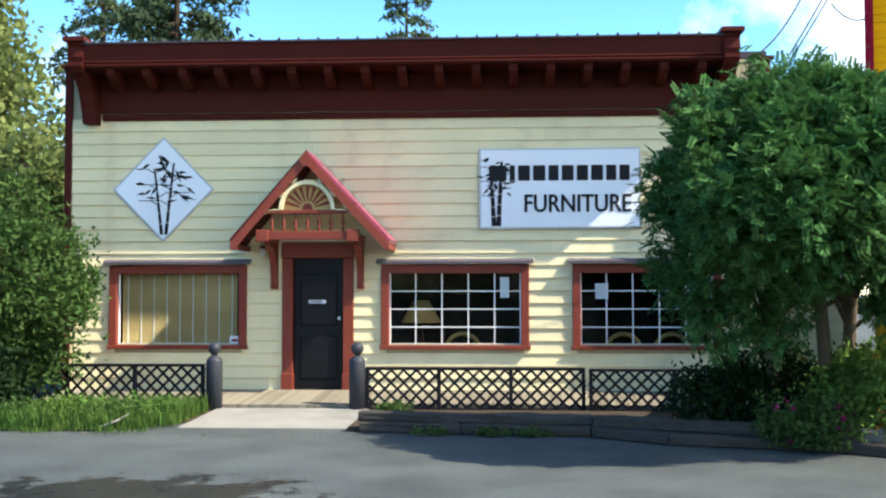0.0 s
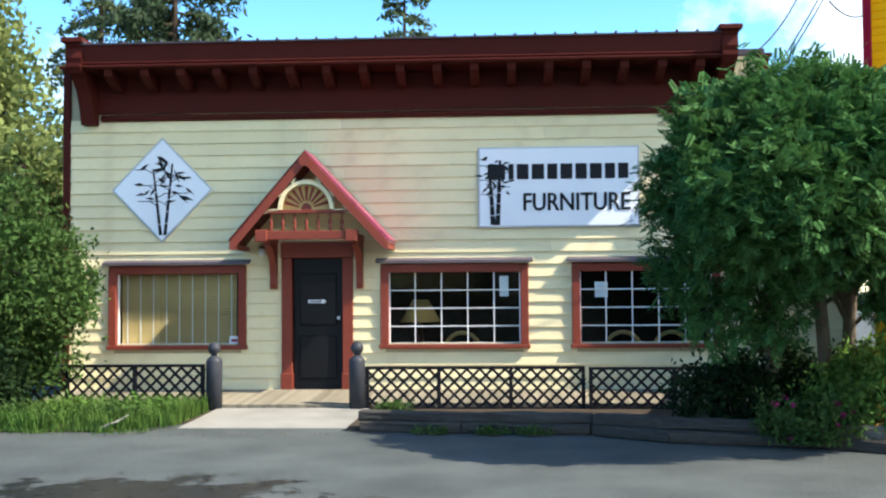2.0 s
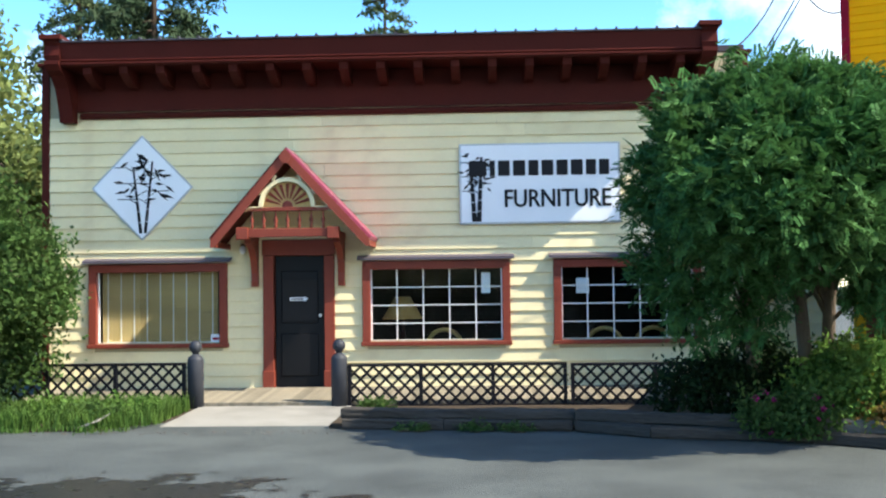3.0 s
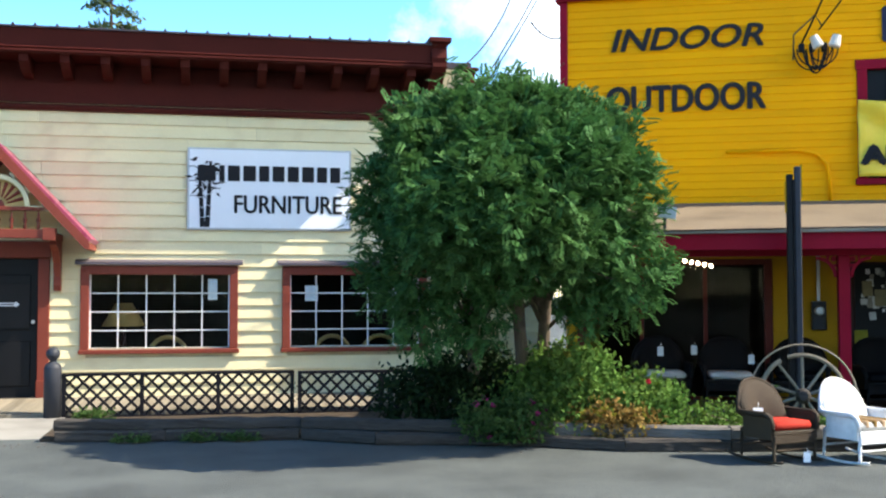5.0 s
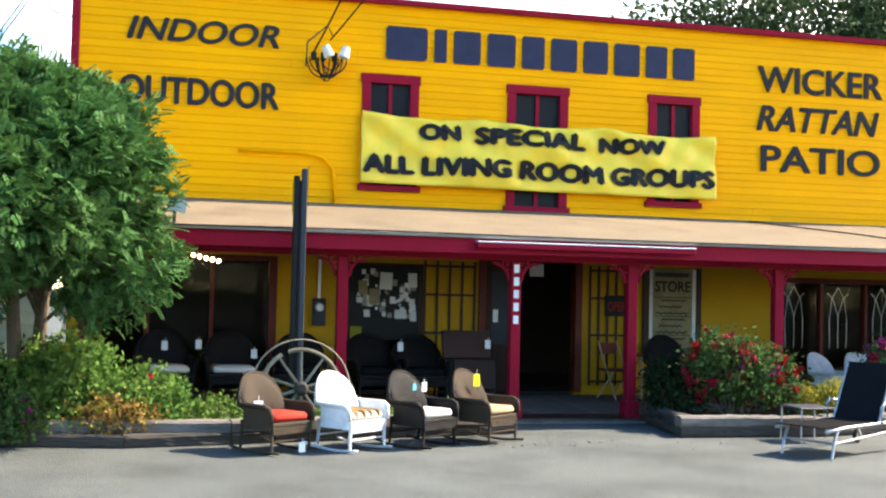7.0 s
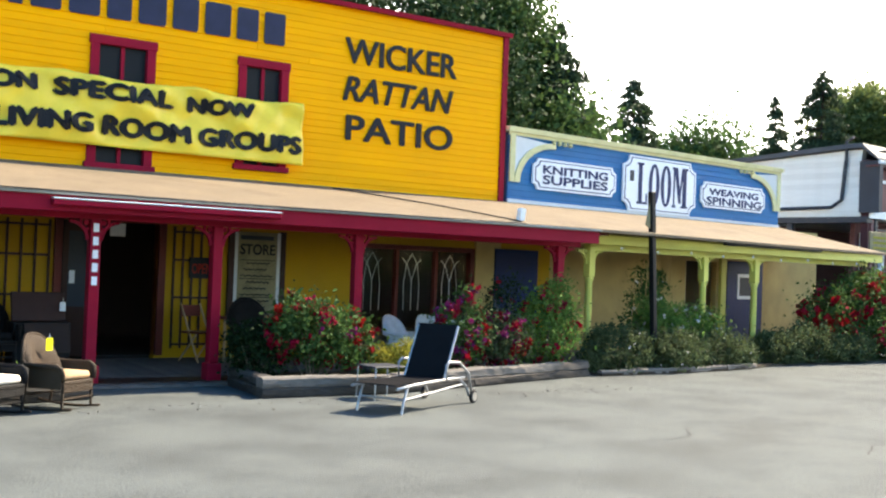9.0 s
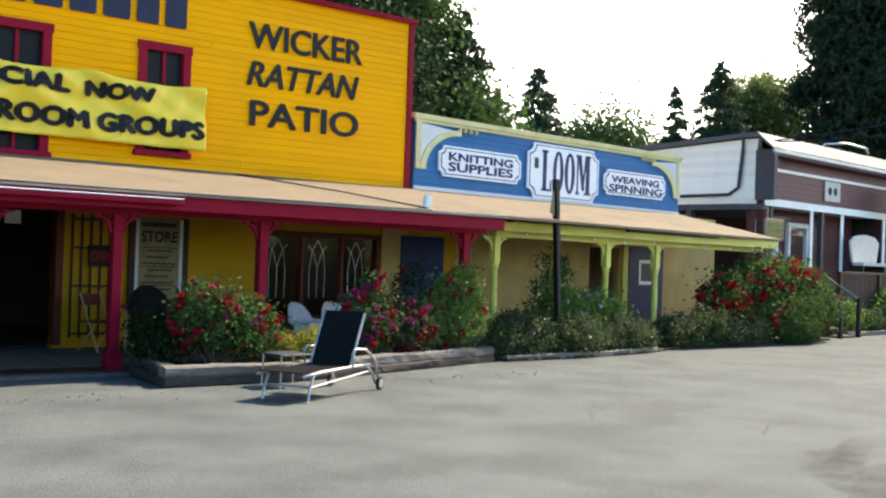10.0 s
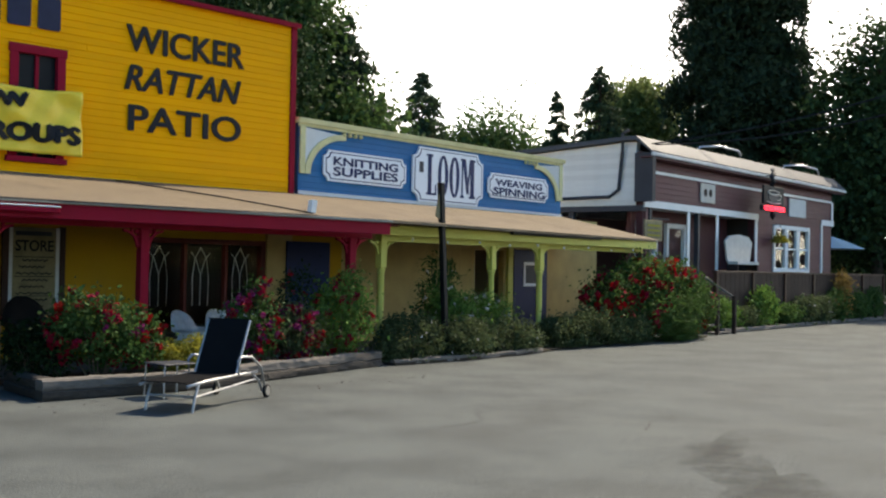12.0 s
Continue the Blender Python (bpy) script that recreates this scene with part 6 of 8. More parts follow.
broadleaf(-53.5, 42, 13.6, 6.5, "leaf_wood", 50, "dark tree behind the yellow store", low=0.4, size=0.24, clumps=620, per=48)
broadleaf(-65.3, 46, 15, 5.5, "leaf_mid", 51, "tall green tree behind the yellow store", low=0.3, size=0.24, clumps=900, per=48)
broadleaf(-61.0, 44, 15, 6.5, "leaf_wood", 52, "tall dark tree behind the yellow store", low=0.3, size=0.22, clumps=800, per=50)
conifer(polar(-69.0, 60), 11.2, 4.0, 46, "needle_pale", "conifer behind the blue shop", size=0.28, n=24000, boughs=190, ragged=0.5)
conifer(polar(-71.2, 55), 11.6, 4.6, 47, "needle", "conifer with layered boughs behind the blue shop", size=0.28, n=30000, ragged=0.5, boughs=190)
conifer(polar(-67.2, 46), 12.2, 3.4, 61, "needle", "drooping conifer beside the yellow store", n=34000, size=0.26, ragged=0.55, boughs=170, hang=0.3, taper=0.6)
broadleaf(-75.3, 70, 11.4, 8.5, "leaf_mid", 53, "round green tree behind the shops", size=0.3, low=0.3, clumps=900, per=60)
conifer(polar(-78.2, 62), 11.8, 2.8, 48, "needle", "narrow conifer behind the cafe", size=0.28, n=20000, boughs=180)
conifer(polar(-80.4, 60), 12.8, 5.5, 49, "needle", "broad conifer behind the cafe", size=0.28, n=32000, boughs=190)
broadleaf(-82.4, 64, 12.8, 4.6, "leaf_pale", 54, "pale green tree behind the cafe", size=0.28, low=0.3, clumps=800, per=56)
conifer(polar(-87.6, 54), 22.0, 4.6, 60, "needle_dark", "huge dark cedar behind the cafe", n=150000, size=0.36, bare=0.02, ragged=0.45, taper=0.32, boughs=330, hang=0.3)
broadleaf(-94.0, 52, 12.8, 5.5, "leaf_wood", 55, "dark leafy tree at the end of the lane", size=0.26, clumps=700, per=46)
broadleaf(-91.3, 66, 8.5, 5.0, "leaf_mid", 56, "low green tree at the end of the lane", size=0.4, low=0.1)
broadleaf(-97.5, 62, 13.0, 7.0, "leaf_wood", 57, "dark leafy tree at the end of the lane", size=0.28, low=0.1, clumps=700, per=46)

# a far belt of woods all round
q = np.random.RandomState(77)
a = q.uniform(0, 2 * np.pi, 40000)
dist = q.uniform(95, 130, 40000)
# last term: unseen extra height behind the camera, added to cut low sky light
hmax = 4.2 + 2.5 * np.sin(a * 9) + 1.5 * np.sin(a * 23 + 1) + 9 * (np.sin(a) < -0.25)
pts = np.stack([np.cos(a) * dist, np.sin(a) * dist, q.uniform(0, 1, 40000) * hmax], 1)
me = leaf_cloud(pts, 1.1, 78, 0.3, 0.7)
me.materials.append(M["leaf_dark"])
tagged(new("far_woods", me), "dark belt of distant woods, raised out of view to block low sky", "woods", kind="stuff")


def shrub(name, plan, centre, ells, clumps, per, spread, size, leaf, seed, label, flowers=(), narrow=0.5, hollow=0.3, category="shrub"):
    """A shrub of stems and leaves, lying along a facade, with optional blossoms (material, count, size)."""
    t = thing(name, Matrix.Translation(centre) @ plan.to_3x3().to_4x4(), label, category)
    me, c = foliage(ells, clumps, per, spread, size, seed, hollow, narrow=narrow)
    me.materials.append(M[leaf])
    part("foliage", me, None, t)
    rng = random.Random(seed)
    bm = B()
    for i in range(14):
        e = Vector(c[rng.randrange(len(c))])
        tube(bm, [(e.x * 0.3, e.y * 0.3, 0), (e.x * 0.6, e.y * 0.6, e.z * 0.6), e], [0.012, 0.009, 0.004], 5)
    part("stem", bm, M["bark"], t)
    r = np.random.RandomState(seed + 5)
    for mt, n, s in flowers:
        cc = in_ellipsoids([(x, y, z, a * 1.08, b * 1.08, h * 1.08) for x, y, z, a, b, h in ells], n, r, 0.8)
        cc[:, 2] = np.maximum(cc[:, 2], 0.08)
        pp = np.repeat(cc, 9, 0) + r.normal(size=(n * 9, 3)) * s * 0.3
        me = leaf_cloud(pp, s * 0.8, seed + 9, -0.2, 0.9)
        me.materials.append(M[mt])
        part("blossoms", me, None, t)
    return t


# ---- beds in front of the porch ----
EDGE = [xy(FY, 5.85, -4.62), xy(FY, 7.8, -4.62), xy(FY, 9.4, -4.18), xy(FY, 12.35, -3.32)]
timbers(EDGE, 0.0, 0.13, 0.2, True)
timbers([EDGE[0], EDGE[1], EDGE[3]], 0.125, 0.13, 0.2)
timber(xy(FY, 6.0, -3.2), xy(FY, 5.86, -4.5), 0.0, 0.13, 0.2, True)
timber(xy(FY, 6.0, -3.2), xy(FY, 5.86, -4.5), 0.125, 0.13, 0.2, True)
strip_sheet("bed_right", [xy(FY, 6.1, -4.4), xy(FY, 7.8, -4.4), xy(FY, 9.4, -4.0), xy(FY, 12.3, -3.15)], [xy(FY, 6.1, -3.18), xy(FY, 7.8, -3.18), xy(FY, 9.4, -3.17), xy(FY, 12.3, -3.10)], 0.17, M["soil"], "soil of the planted rose bed", "soil")
LOW = [xy(FL, 13.9, -3.35), xy(FL, 15.8, -3.45), xy(FL, 17.3, -3.42), xy(FL, 18.5, -3.25)]
timbers(LOW, 0.0, 0.10, 0.14)
strip_sheet("bed_blue", LOW + [xy(FL, 20.5, -2.75), xy(FL, 24.8, -3.1), xy(FL, 26.5, -3.0)], [xy(FL, u, -2.52) for u in (13.9, 15.8, 17.3, 18.5, 20.5, 24.8, 26.5)], 0.05, M["soil"], "soil of the bed before the blue shop", "soil")
CB = [(29.0, -1.65), (32.0, -1.25), (36.0, -1.22), (40.0, -1.21), (47.0, -1.2)]
CBF = [(28.8, -1.75), (32.5, -1.72), (36.4, -1.60), (40.0, -1.55), (47.0, -1.5)]
timbers([xy(FM, *p) for p in CBF], 0.0, 0.12, 0.16)
strip_sheet("bed_cafe", [xy(FM, u, w + 0.1) for u, w in CBF], [xy(FM, *p) for p in CB], 0.06, M["soil"], "soil of the bed along the cafe fence", "soil")


def fy(u, w, z=0.0):
    return at(FY, u, w, z)


def fl(u, w, z=0.0):
    return at(FL, u, w, z)


def fm(u, w, z=0.0):
    return at(FM, u, w, z)


def fb(u, w, z=0.0):
    return at(FB, u, w, z)


shrub("rose_bush", FY, fy(7.0, -3.75, 0.17), [(0, 0, 0.55, 0.75, 0.45, 0.42), (-0.2, 0, 0.75, 0.45, 0.35, 0.35), (0.4, 0.05, 0.5, 0.5, 0.4, 0.35)], 210, 34, 0.085, 0.07, "rose_leaf", 101, "rose bush covered in dark red blooms", [("red_petal", 110, 0.10), ("pink_petal", 4, 0.08)])
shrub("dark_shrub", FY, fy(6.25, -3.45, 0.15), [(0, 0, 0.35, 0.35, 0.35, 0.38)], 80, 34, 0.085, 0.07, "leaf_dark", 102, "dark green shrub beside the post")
shrub("golden_shrub", FY, fy(8.35, -3.75, 0.17), [(0, 0, 0.22, 0.45, 0.3, 0.22)], 100, 40, 0.06, 0.05, "gold_leaf", 103, "low golden flowering shrub")
shrub("rose_bush", FY, fy(9.55, -3.55, 0.17), [(0, 0, 0.55, 0.45, 0.3, 0.5), (0.1, 0, 1.05, 0.18, 0.15, 0.22)], 110, 26, 0.09, 0.065, "rose_leaf", 104, "tall rose bush with red and magenta blooms", [("red_petal", 24, 0.13), ("pink_petal", 32, 0.10)])
shrub("rose_bush", FY, fy(10.35, -3.45, 0.17), [(0, 0, 0.45, 0.55, 0.3, 0.4)], 110, 26, 0.09, 0.06, "lavender_leaf", 105, "loose rose bush with magenta and red blooms", [("pink_petal", 30, 0.09), ("red_petal", 30, 0.13)])
shrub("rose_bush", FY, fy(11.5, -3.15, 0.12), [(0, 0, 0.65, 0.65, 0.35, 0.6), (0.2, 0, 1.15, 0.3, 0.25, 0.3)], 190, 30, 0.10, 0.07, "leaf_bright", 106, "leafy rose bush beside the lime post", [("red_petal", 34, 0.10)])
shrub("rose_bush", FY, fy(10.8, -3.0, 0.12), [(0, 0, 0.8, 0.35, 0.25, 0.75)], 70, 22, 0.10, 0.06, "leaf_dark", 107, "dark climbing rose stems", [("red_petal", 14, 0.07)])
for k, (u, w, rx, h) in enumerate(((14.7, -2.95, 0.95, 0.44), (16.0, -3.1, 0.9, 0.40), (17.7, -3.0, 0.95, 0.38))):
    shrub("mounded_shrub", FL, fl(u, w, 0.03), [(0, 0, h * 0.75, rx, 0.42, h)], 190, 40, 0.07, 0.06, "lavender_leaf", 110 + k, "low grey-green mounded shrub over the kerb", [("white_petal", 6, 0.03)])
shrub("flowering_shrub", FL, fl(16.9, -2.75, 0.03), [(0, 0, 0.75, 1.1, 0.3, 0.35), (-0.7, 0.1, 0.95, 0.5, 0.25, 0.35)], 170, 32, 0.10, 0.065, "leaf_bright", 114, "tall yellow-green shrub with small white blossoms", [("white_petal", 40, 0.05)])
shrub("climbing_vine", FL, fl(16.8, -1.9, 0.1), [(0, 0, 1.15, 0.55, 0.15, 0.65), (-0.1, 0, 0.6, 0.7, 0.2, 0.5)], 130, 30, 0.09, 0.07, "leaf_left", 115, "green vine climbing strings on the porch", [("white_petal", 14, 0.06)])
for k in range(4):
    solid("vine_string", tube(B(), [(16.3 + 0.35 * k, -1.9, 0.1), (16.3 + 0.35 * k, -2.0, 2.15)], 0.006, 5), M["plywood"], FL, "thin string for a climbing vine", "string", "vine strings")
for k, (u, w, rx, h) in enumerate(((19.9, -2.75, 0.8, 0.36), (21.2, -2.9, 1.4, 0.46), (22.4, -2.95, 0.9, 0.42))):
    shrub("mounded_shrub", FL, fl(u, w, 0.03), [(0, 0, h * 0.8, rx, 0.45, h)], 200, 40, 0.07, 0.065, "lavender_leaf", 120 + k, "low grey-green mounded shrub at the asphalt edge")
shrub("rose_bush", FL, fl(23.4, -2.75, 0.03), [(0, 0, 0.85, 1.3, 0.6, 0.8), (-1.2, 0.1, 0.95, 0.9, 0.5, 0.65), (0.2, 0, 1.5, 1.0, 0.5, 0.5), (1.5, -0.1, 1.05, 0.9, 0.5, 0.85), (2.3, -0.2, 0.85, 0.7, 0.45, 0.7)], 760, 36, 0.14, 0.085, "leaf_left", 124, "large rambling rose with bright red blooms", [("red_petal", 150, 0.20), ("rust_leaf", 40, 0.10)])
shrub("spiky_plant", FL, fl(24.3, -3.25, 0.03), [(0, 0, 0.45, 1.0, 0.3, 0.5), (0.4, 0, 0.8, 0.5, 0.25, 0.4)], 260, 34, 0.09, 0.22, "leaf_left", 125, "clump of tall grassy leaves", narrow=0.08)
for k, (u, h, lf, fl_) in enumerate(((29.6, 0.55, "leaf_bright", ()), (30.8, 0.4, "lavender_leaf", ()), (32.4, 0.8, "leaf_bright", ()), (34.4, 0.42, "leaf_left", ()), (35.9, 0.6, "lavender_leaf", (("white_petal", 30, 0.06),)), (37.4, 0.6, "lavender_leaf", (("white_petal", 20, 0.06),)), (39.0, 0.8, "leaf_left", (("rust_leaf", 20, 0.08),)), (41.2, 0.7, "leaf_left", ()), (43.2, 0.8, "leaf_left", ()))):
    shrub("garden_plant", FM, fm(u, -1.4, 0.04), [(0, 0, h * 0.75, 0.9, 0.22, h * 0.75)], 130, 30, 0.09, 0.10, lf, 130 + k, "leafy garden plant along the cafe fence", fl_)
shrub("garden_plant", FM, fm(39.6, -1.35, 0.04), [(0, 0, 1.0, 0.5, 0.2, 0.8)], 70, 26, 0.12, 0.10, "rust_leaf", 150, "tall reddish garden plant at the fence")
shrub("dark_shrub", FB, fb(2.7, -4.35, 0.04), [(0, 0, 0.4, 0.9, 0.45, 0.4), (0.9, -0.2, 0.42, 0.6, 0.45, 0.42), (0.3, 0, 0.75, 0.5, 0.4, 0.3)], 330, 36, 0.09, 0.075, "leaf_dark", 160, "green shrub under the rowan, tree shade put into its leaf colour")
shrub("mixed_shrub", FY, fy(-1.35, -4.45, 0.04), [(0, 0, 0.42, 0.65, 0.45, 0.4), (0.7, 0.1, 0.38, 0.65, 0.45, 0.36), (0.1, 0, 0.75, 0.45, 0.4, 0.28)], 420, 38, 0.09, 0.075, "leaf_bright", 161, "bright green shrub spilling over the timber", [("red_petal", 6, 0.05), ("gold_leaf", 30, 0.06)])
shrub("rusty_shrub", FY, fy(-0.75, -4.75, 0.04), [(0, 0, 0.22, 0.5, 0.25, 0.22)], 90, 34, 0.07, 0.055, "rust_leaf", 162, "low orange and golden shrub on the timber", [("gold_leaf", 60, 0.05)])
shrub("flowering_shrub", FY, fy(-1.9, -4.95, 0.04), [(0, 0, 0.25, 0.5, 0.25, 0.25)], 90, 34, 0.07, 0.065, "leaf_left", 163, "low leafy plant with pink flowers", [("pink_petal", 12, 0.05)])
shrub("weeds", FY, fy(1.2, -4.05, 0.04), [(0, 0, 0.12, 1.0, 0.28, 0.16), (1.6, 0.2, 0.10, 1.1, 0.28, 0.14), (-0.8, 0, 0.15, 0.5, 0.3, 0.2)], 240, 34, 0.07, 0.055, "leaf_bright", 164, "low green weeds behind the timber", [("white_petal", 10, 0.03)], category="weeds")
for k, (u, w) in enumerate(((-0.9, -4.3), (-0.2, -4.36), (0.3, -4.42))):
    shrub("weeds", FB, fb(u, w), [(0, 0, 0.04, 0.25, 0.05, 0.05)], 26, 20, 0.03, 0.04, "leaf_left", 170 + k, "small weeds at the foot of the timber", category="weeds")
shrub("weeds", FB, fb(-1.6, -2.2, 0.03), [(0, 0, 0.06, 0.3, 0.1, 0.08)], 30, 24, 0.04, 0.05, "leaf_left", 175, "small weeds at the fence", category="weeds")
for k, (u, w) in enumerate(((-5.0, -3.6), (-5.6, -3.2), (-6.3, -3.7), (-4.7, -2.9), (-6.9, -3.3))):
    shrub("weeds", FB, fb(u, w, 0.03), [(0, 0, 0.10, 0.45, 0.3, 0.14)], 60, 24, 0.06, 0.06, "leaf_bright" if k % 2 else "leaf_left", 180 + k, "broad leaved weeds among the grass", category="weeds")
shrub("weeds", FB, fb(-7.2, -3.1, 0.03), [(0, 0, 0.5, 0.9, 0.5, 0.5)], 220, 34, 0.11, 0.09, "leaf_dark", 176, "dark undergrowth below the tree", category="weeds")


def grass(name, spots, h, seed, label):
    """Tufted blades as one mesh; spots are (x, y) roots."""
    r = np.random.RandomState(seed)
    s = np.asarray(spots)
    n = len(s)
    a = r.uniform(0, 2 * np.pi, n)
    L = h * r.uniform(0.4, 1.2, n)
    lean = r.uniform(0.1, 0.7, n) * L
    d = np.stack([np.cos(a), np.sin(a), np.zeros(n)], 1)
    w = np.stack([-np.sin(a), np.cos(a), np.zeros(n)], 1) * 0.008
    b = np.column_stack([s, np.full(n, 0.02)])
    mid = b + d * (lean * 0.3)[:, None] + np.array([0, 0, 1]) * (L * 0.6)[:, None]
    tip = b + d * lean[:, None] + np.array([0, 0, 1]) * L[:, None]
    v = np.stack([b - w, b + w, mid + w * 0.8, mid - w * 0.8, tip], 1).reshape(-1, 3)
    k = np.arange(n)[:, None] * 5
    f = [tuple(q) for q in (k + np.array([0, 1, 2, 3])).tolist()] + [tuple(q) for q in (k + np.array([3, 2, 4])).tolist()]
    me = bpy.data.meshes.new("blades")
    me.from_pydata(v.tolist(), [], f)
    me.materials.append(M["grass"])
    return tagged(new(name, me), label, "grass", kind="stuff")


q = np.random.RandomState(91)
u = q.uniform(-9.0, -4.15, 15000)
w = q.uniform(-4.15, -1.9, 15000)
keep = (w > -4.15 + 0.5 * np.maximum(0, u + 4.9)) & (q.uniform(size=15000) < 0.35 + 0.65 * (np.sin(u * 5.1 + w * 3) > -0.4))
grass("tall_grass", [xy(FB, a, b) for a, b in zip(u[keep], w[keep])], 0.25, 92, "uneven green grass verge before the lattice fence")
u = q.uniform(-9.0, -4.3, 700)
grass("edge_grass", [xy(FB, a, -4.2 + 0.1 * math.sin(a * 7) + 0.12 * q.normal()) for a in u], 0.08, 93, "short grass straggling onto the asphalt")
u = q.uniform(-1.0, 3.9, 1800)
grass("bed_grass", [xy(FY, a, -4.5 + 0.24 * (a - 2.2) * (a > 2.2) + 0.45 + 0.3 * q.uniform()) for a in u], 0.18, 94, "grass tufts behind the timber")
br = solid("fallen_branch", tube(B(), [(-5.0, -4.1, 0.03), (-4.75, -4.05, 0.12), (-4.62, -3.95, 0.20)], [0.02, 0.016, 0.006], 6), M["concrete"], FB, "bleached stick lying in the grass", "branch")

# wet patches and stains on the asphalt
p = fb(-3.2, -8.35)
blob_sheet("puddle", p.x, p.y, 2.1, 1.3, 0.004, M["wet"], "dark wet patch on the asphalt", "puddle", 5, 0.12)
p = fb(-1.1, -8.45)
blob_sheet("puddle", p.x, p.y, 0.3, 0.2, 0.004, M["wet"], "dark wet patch on the asphalt", "puddle", 6, 0.2)
M["stain"] = patchmat("asphalt_stain", (0.046, 0.050, 0.047), 0.9, 3.2, 0.12, 0.5, 5.0, 0.55)
for k, (u, w, a, b) in enumerate(((8.3, -11.2, 1.3, 0.5), (9.6, -10.2, 1.0, 0.35), (7.2, -11.6, 0.8, 0.5))):
    p = fm(u, w)
    blob_sheet("oil_stain", p.x, p.y, a, b, 0.004 + 0.001 * k, M["stain"], "dark broken stain on the asphalt", "stain", 15 + k, 0.42)
M["crack"] = pmat("asphalt_crack", (0.04, 0.038, 0.036), 0.95, 0.3, 3, 0.3)
rng = random.Random(66)
for k in range(9):
    x, y = fm(rng.uniform(8, 22), rng.uniform(-10, -4)).xy
    pts = [(x, y)]
    a = rng.uniform(-0.6, 0.3)
    for i in range(9):
        a += rng.uniform(-0.5, 0.5)
        pts.append((pts[-1][0] + 0.16 * math.cos(a), pts[-1][1] + 0.16 * math.sin(a)))
    bm = B()
    vs = [(bm.verts.new((px, py - 0.008, 0.0035)), bm.verts.new((px, py + 0.008, 0.0035))) for px, py in pts]
    for (a0, a1), (b0, b1) in zip(vs, vs[1:]):
        bm.faces.new((a0, b0, b1, a1))
    solid("asphalt_crack", bm, M["crack"], Matrix.Identity(4), "thin dark crack in the asphalt", "crack", kind="structure")

bm = B()
rng = random.Random(12)
for i in range(260):
    e = rng.random()
    p = fb(rng.uniform(-6.5, -1.8), -4.25 + rng.gauss(0, 0.12)) if e < 0.5 else fy(rng.uniform(-2, 12), -5.0 + rng.gauss(0, 0.2))
    s = rng.uniform(0.004, 0.013)
    box(bm, -s, s, -s * 0.8, s * 0.8, -0.002, s * 0.8, Matrix.Translation((p.x, p.y, 0)) @ Matrix.Rotation(rng.uniform(0, 3), 4, "Z"))
solid("gravel", bm, M["timber"], Matrix.Identity(4), "loose pale grit along the bed edges", "gravel", kind="stuff")


# ---- wicker rocking chairs ----
def sweep_shell(bm, nu, nv, fn, thick):
    g = [[[bm.verts.new(fn(i / nu, j / nv, k * thick)) for j in range(nv + 1)] for i in range(nu + 1)] for k in (0, 1)]
    for i in range(nu):
        for j in range(nv):
            bm.faces.new((g[0][i][j], g[0][i + 1][j], g[0][i + 1][j + 1], g[0][i][j + 1]))
            bm.faces.new((g[1][i][j + 1], g[1][i + 1][j + 1], g[1][i + 1][j], g[1][i][j]))
    for i in range(nu):
        bm.faces.new((g[0][i][0], g[1][i][0], g[1][i + 1][0], g[0][i + 1][0]))
        bm.faces.new((g[0][i + 1][nv], g[1][i + 1][nv], g[1][i][nv], g[0][i][nv]))
    for j in range(nv):
        bm.faces.new((g[0][0][j + 1], g[1][0][j + 1], g[1][0][j], g[0][0][j]))
        bm.faces.new((g[0][nu][j], g[1][nu][j], g[1][nu][j + 1], g[0][nu][j + 1]))
    return bm


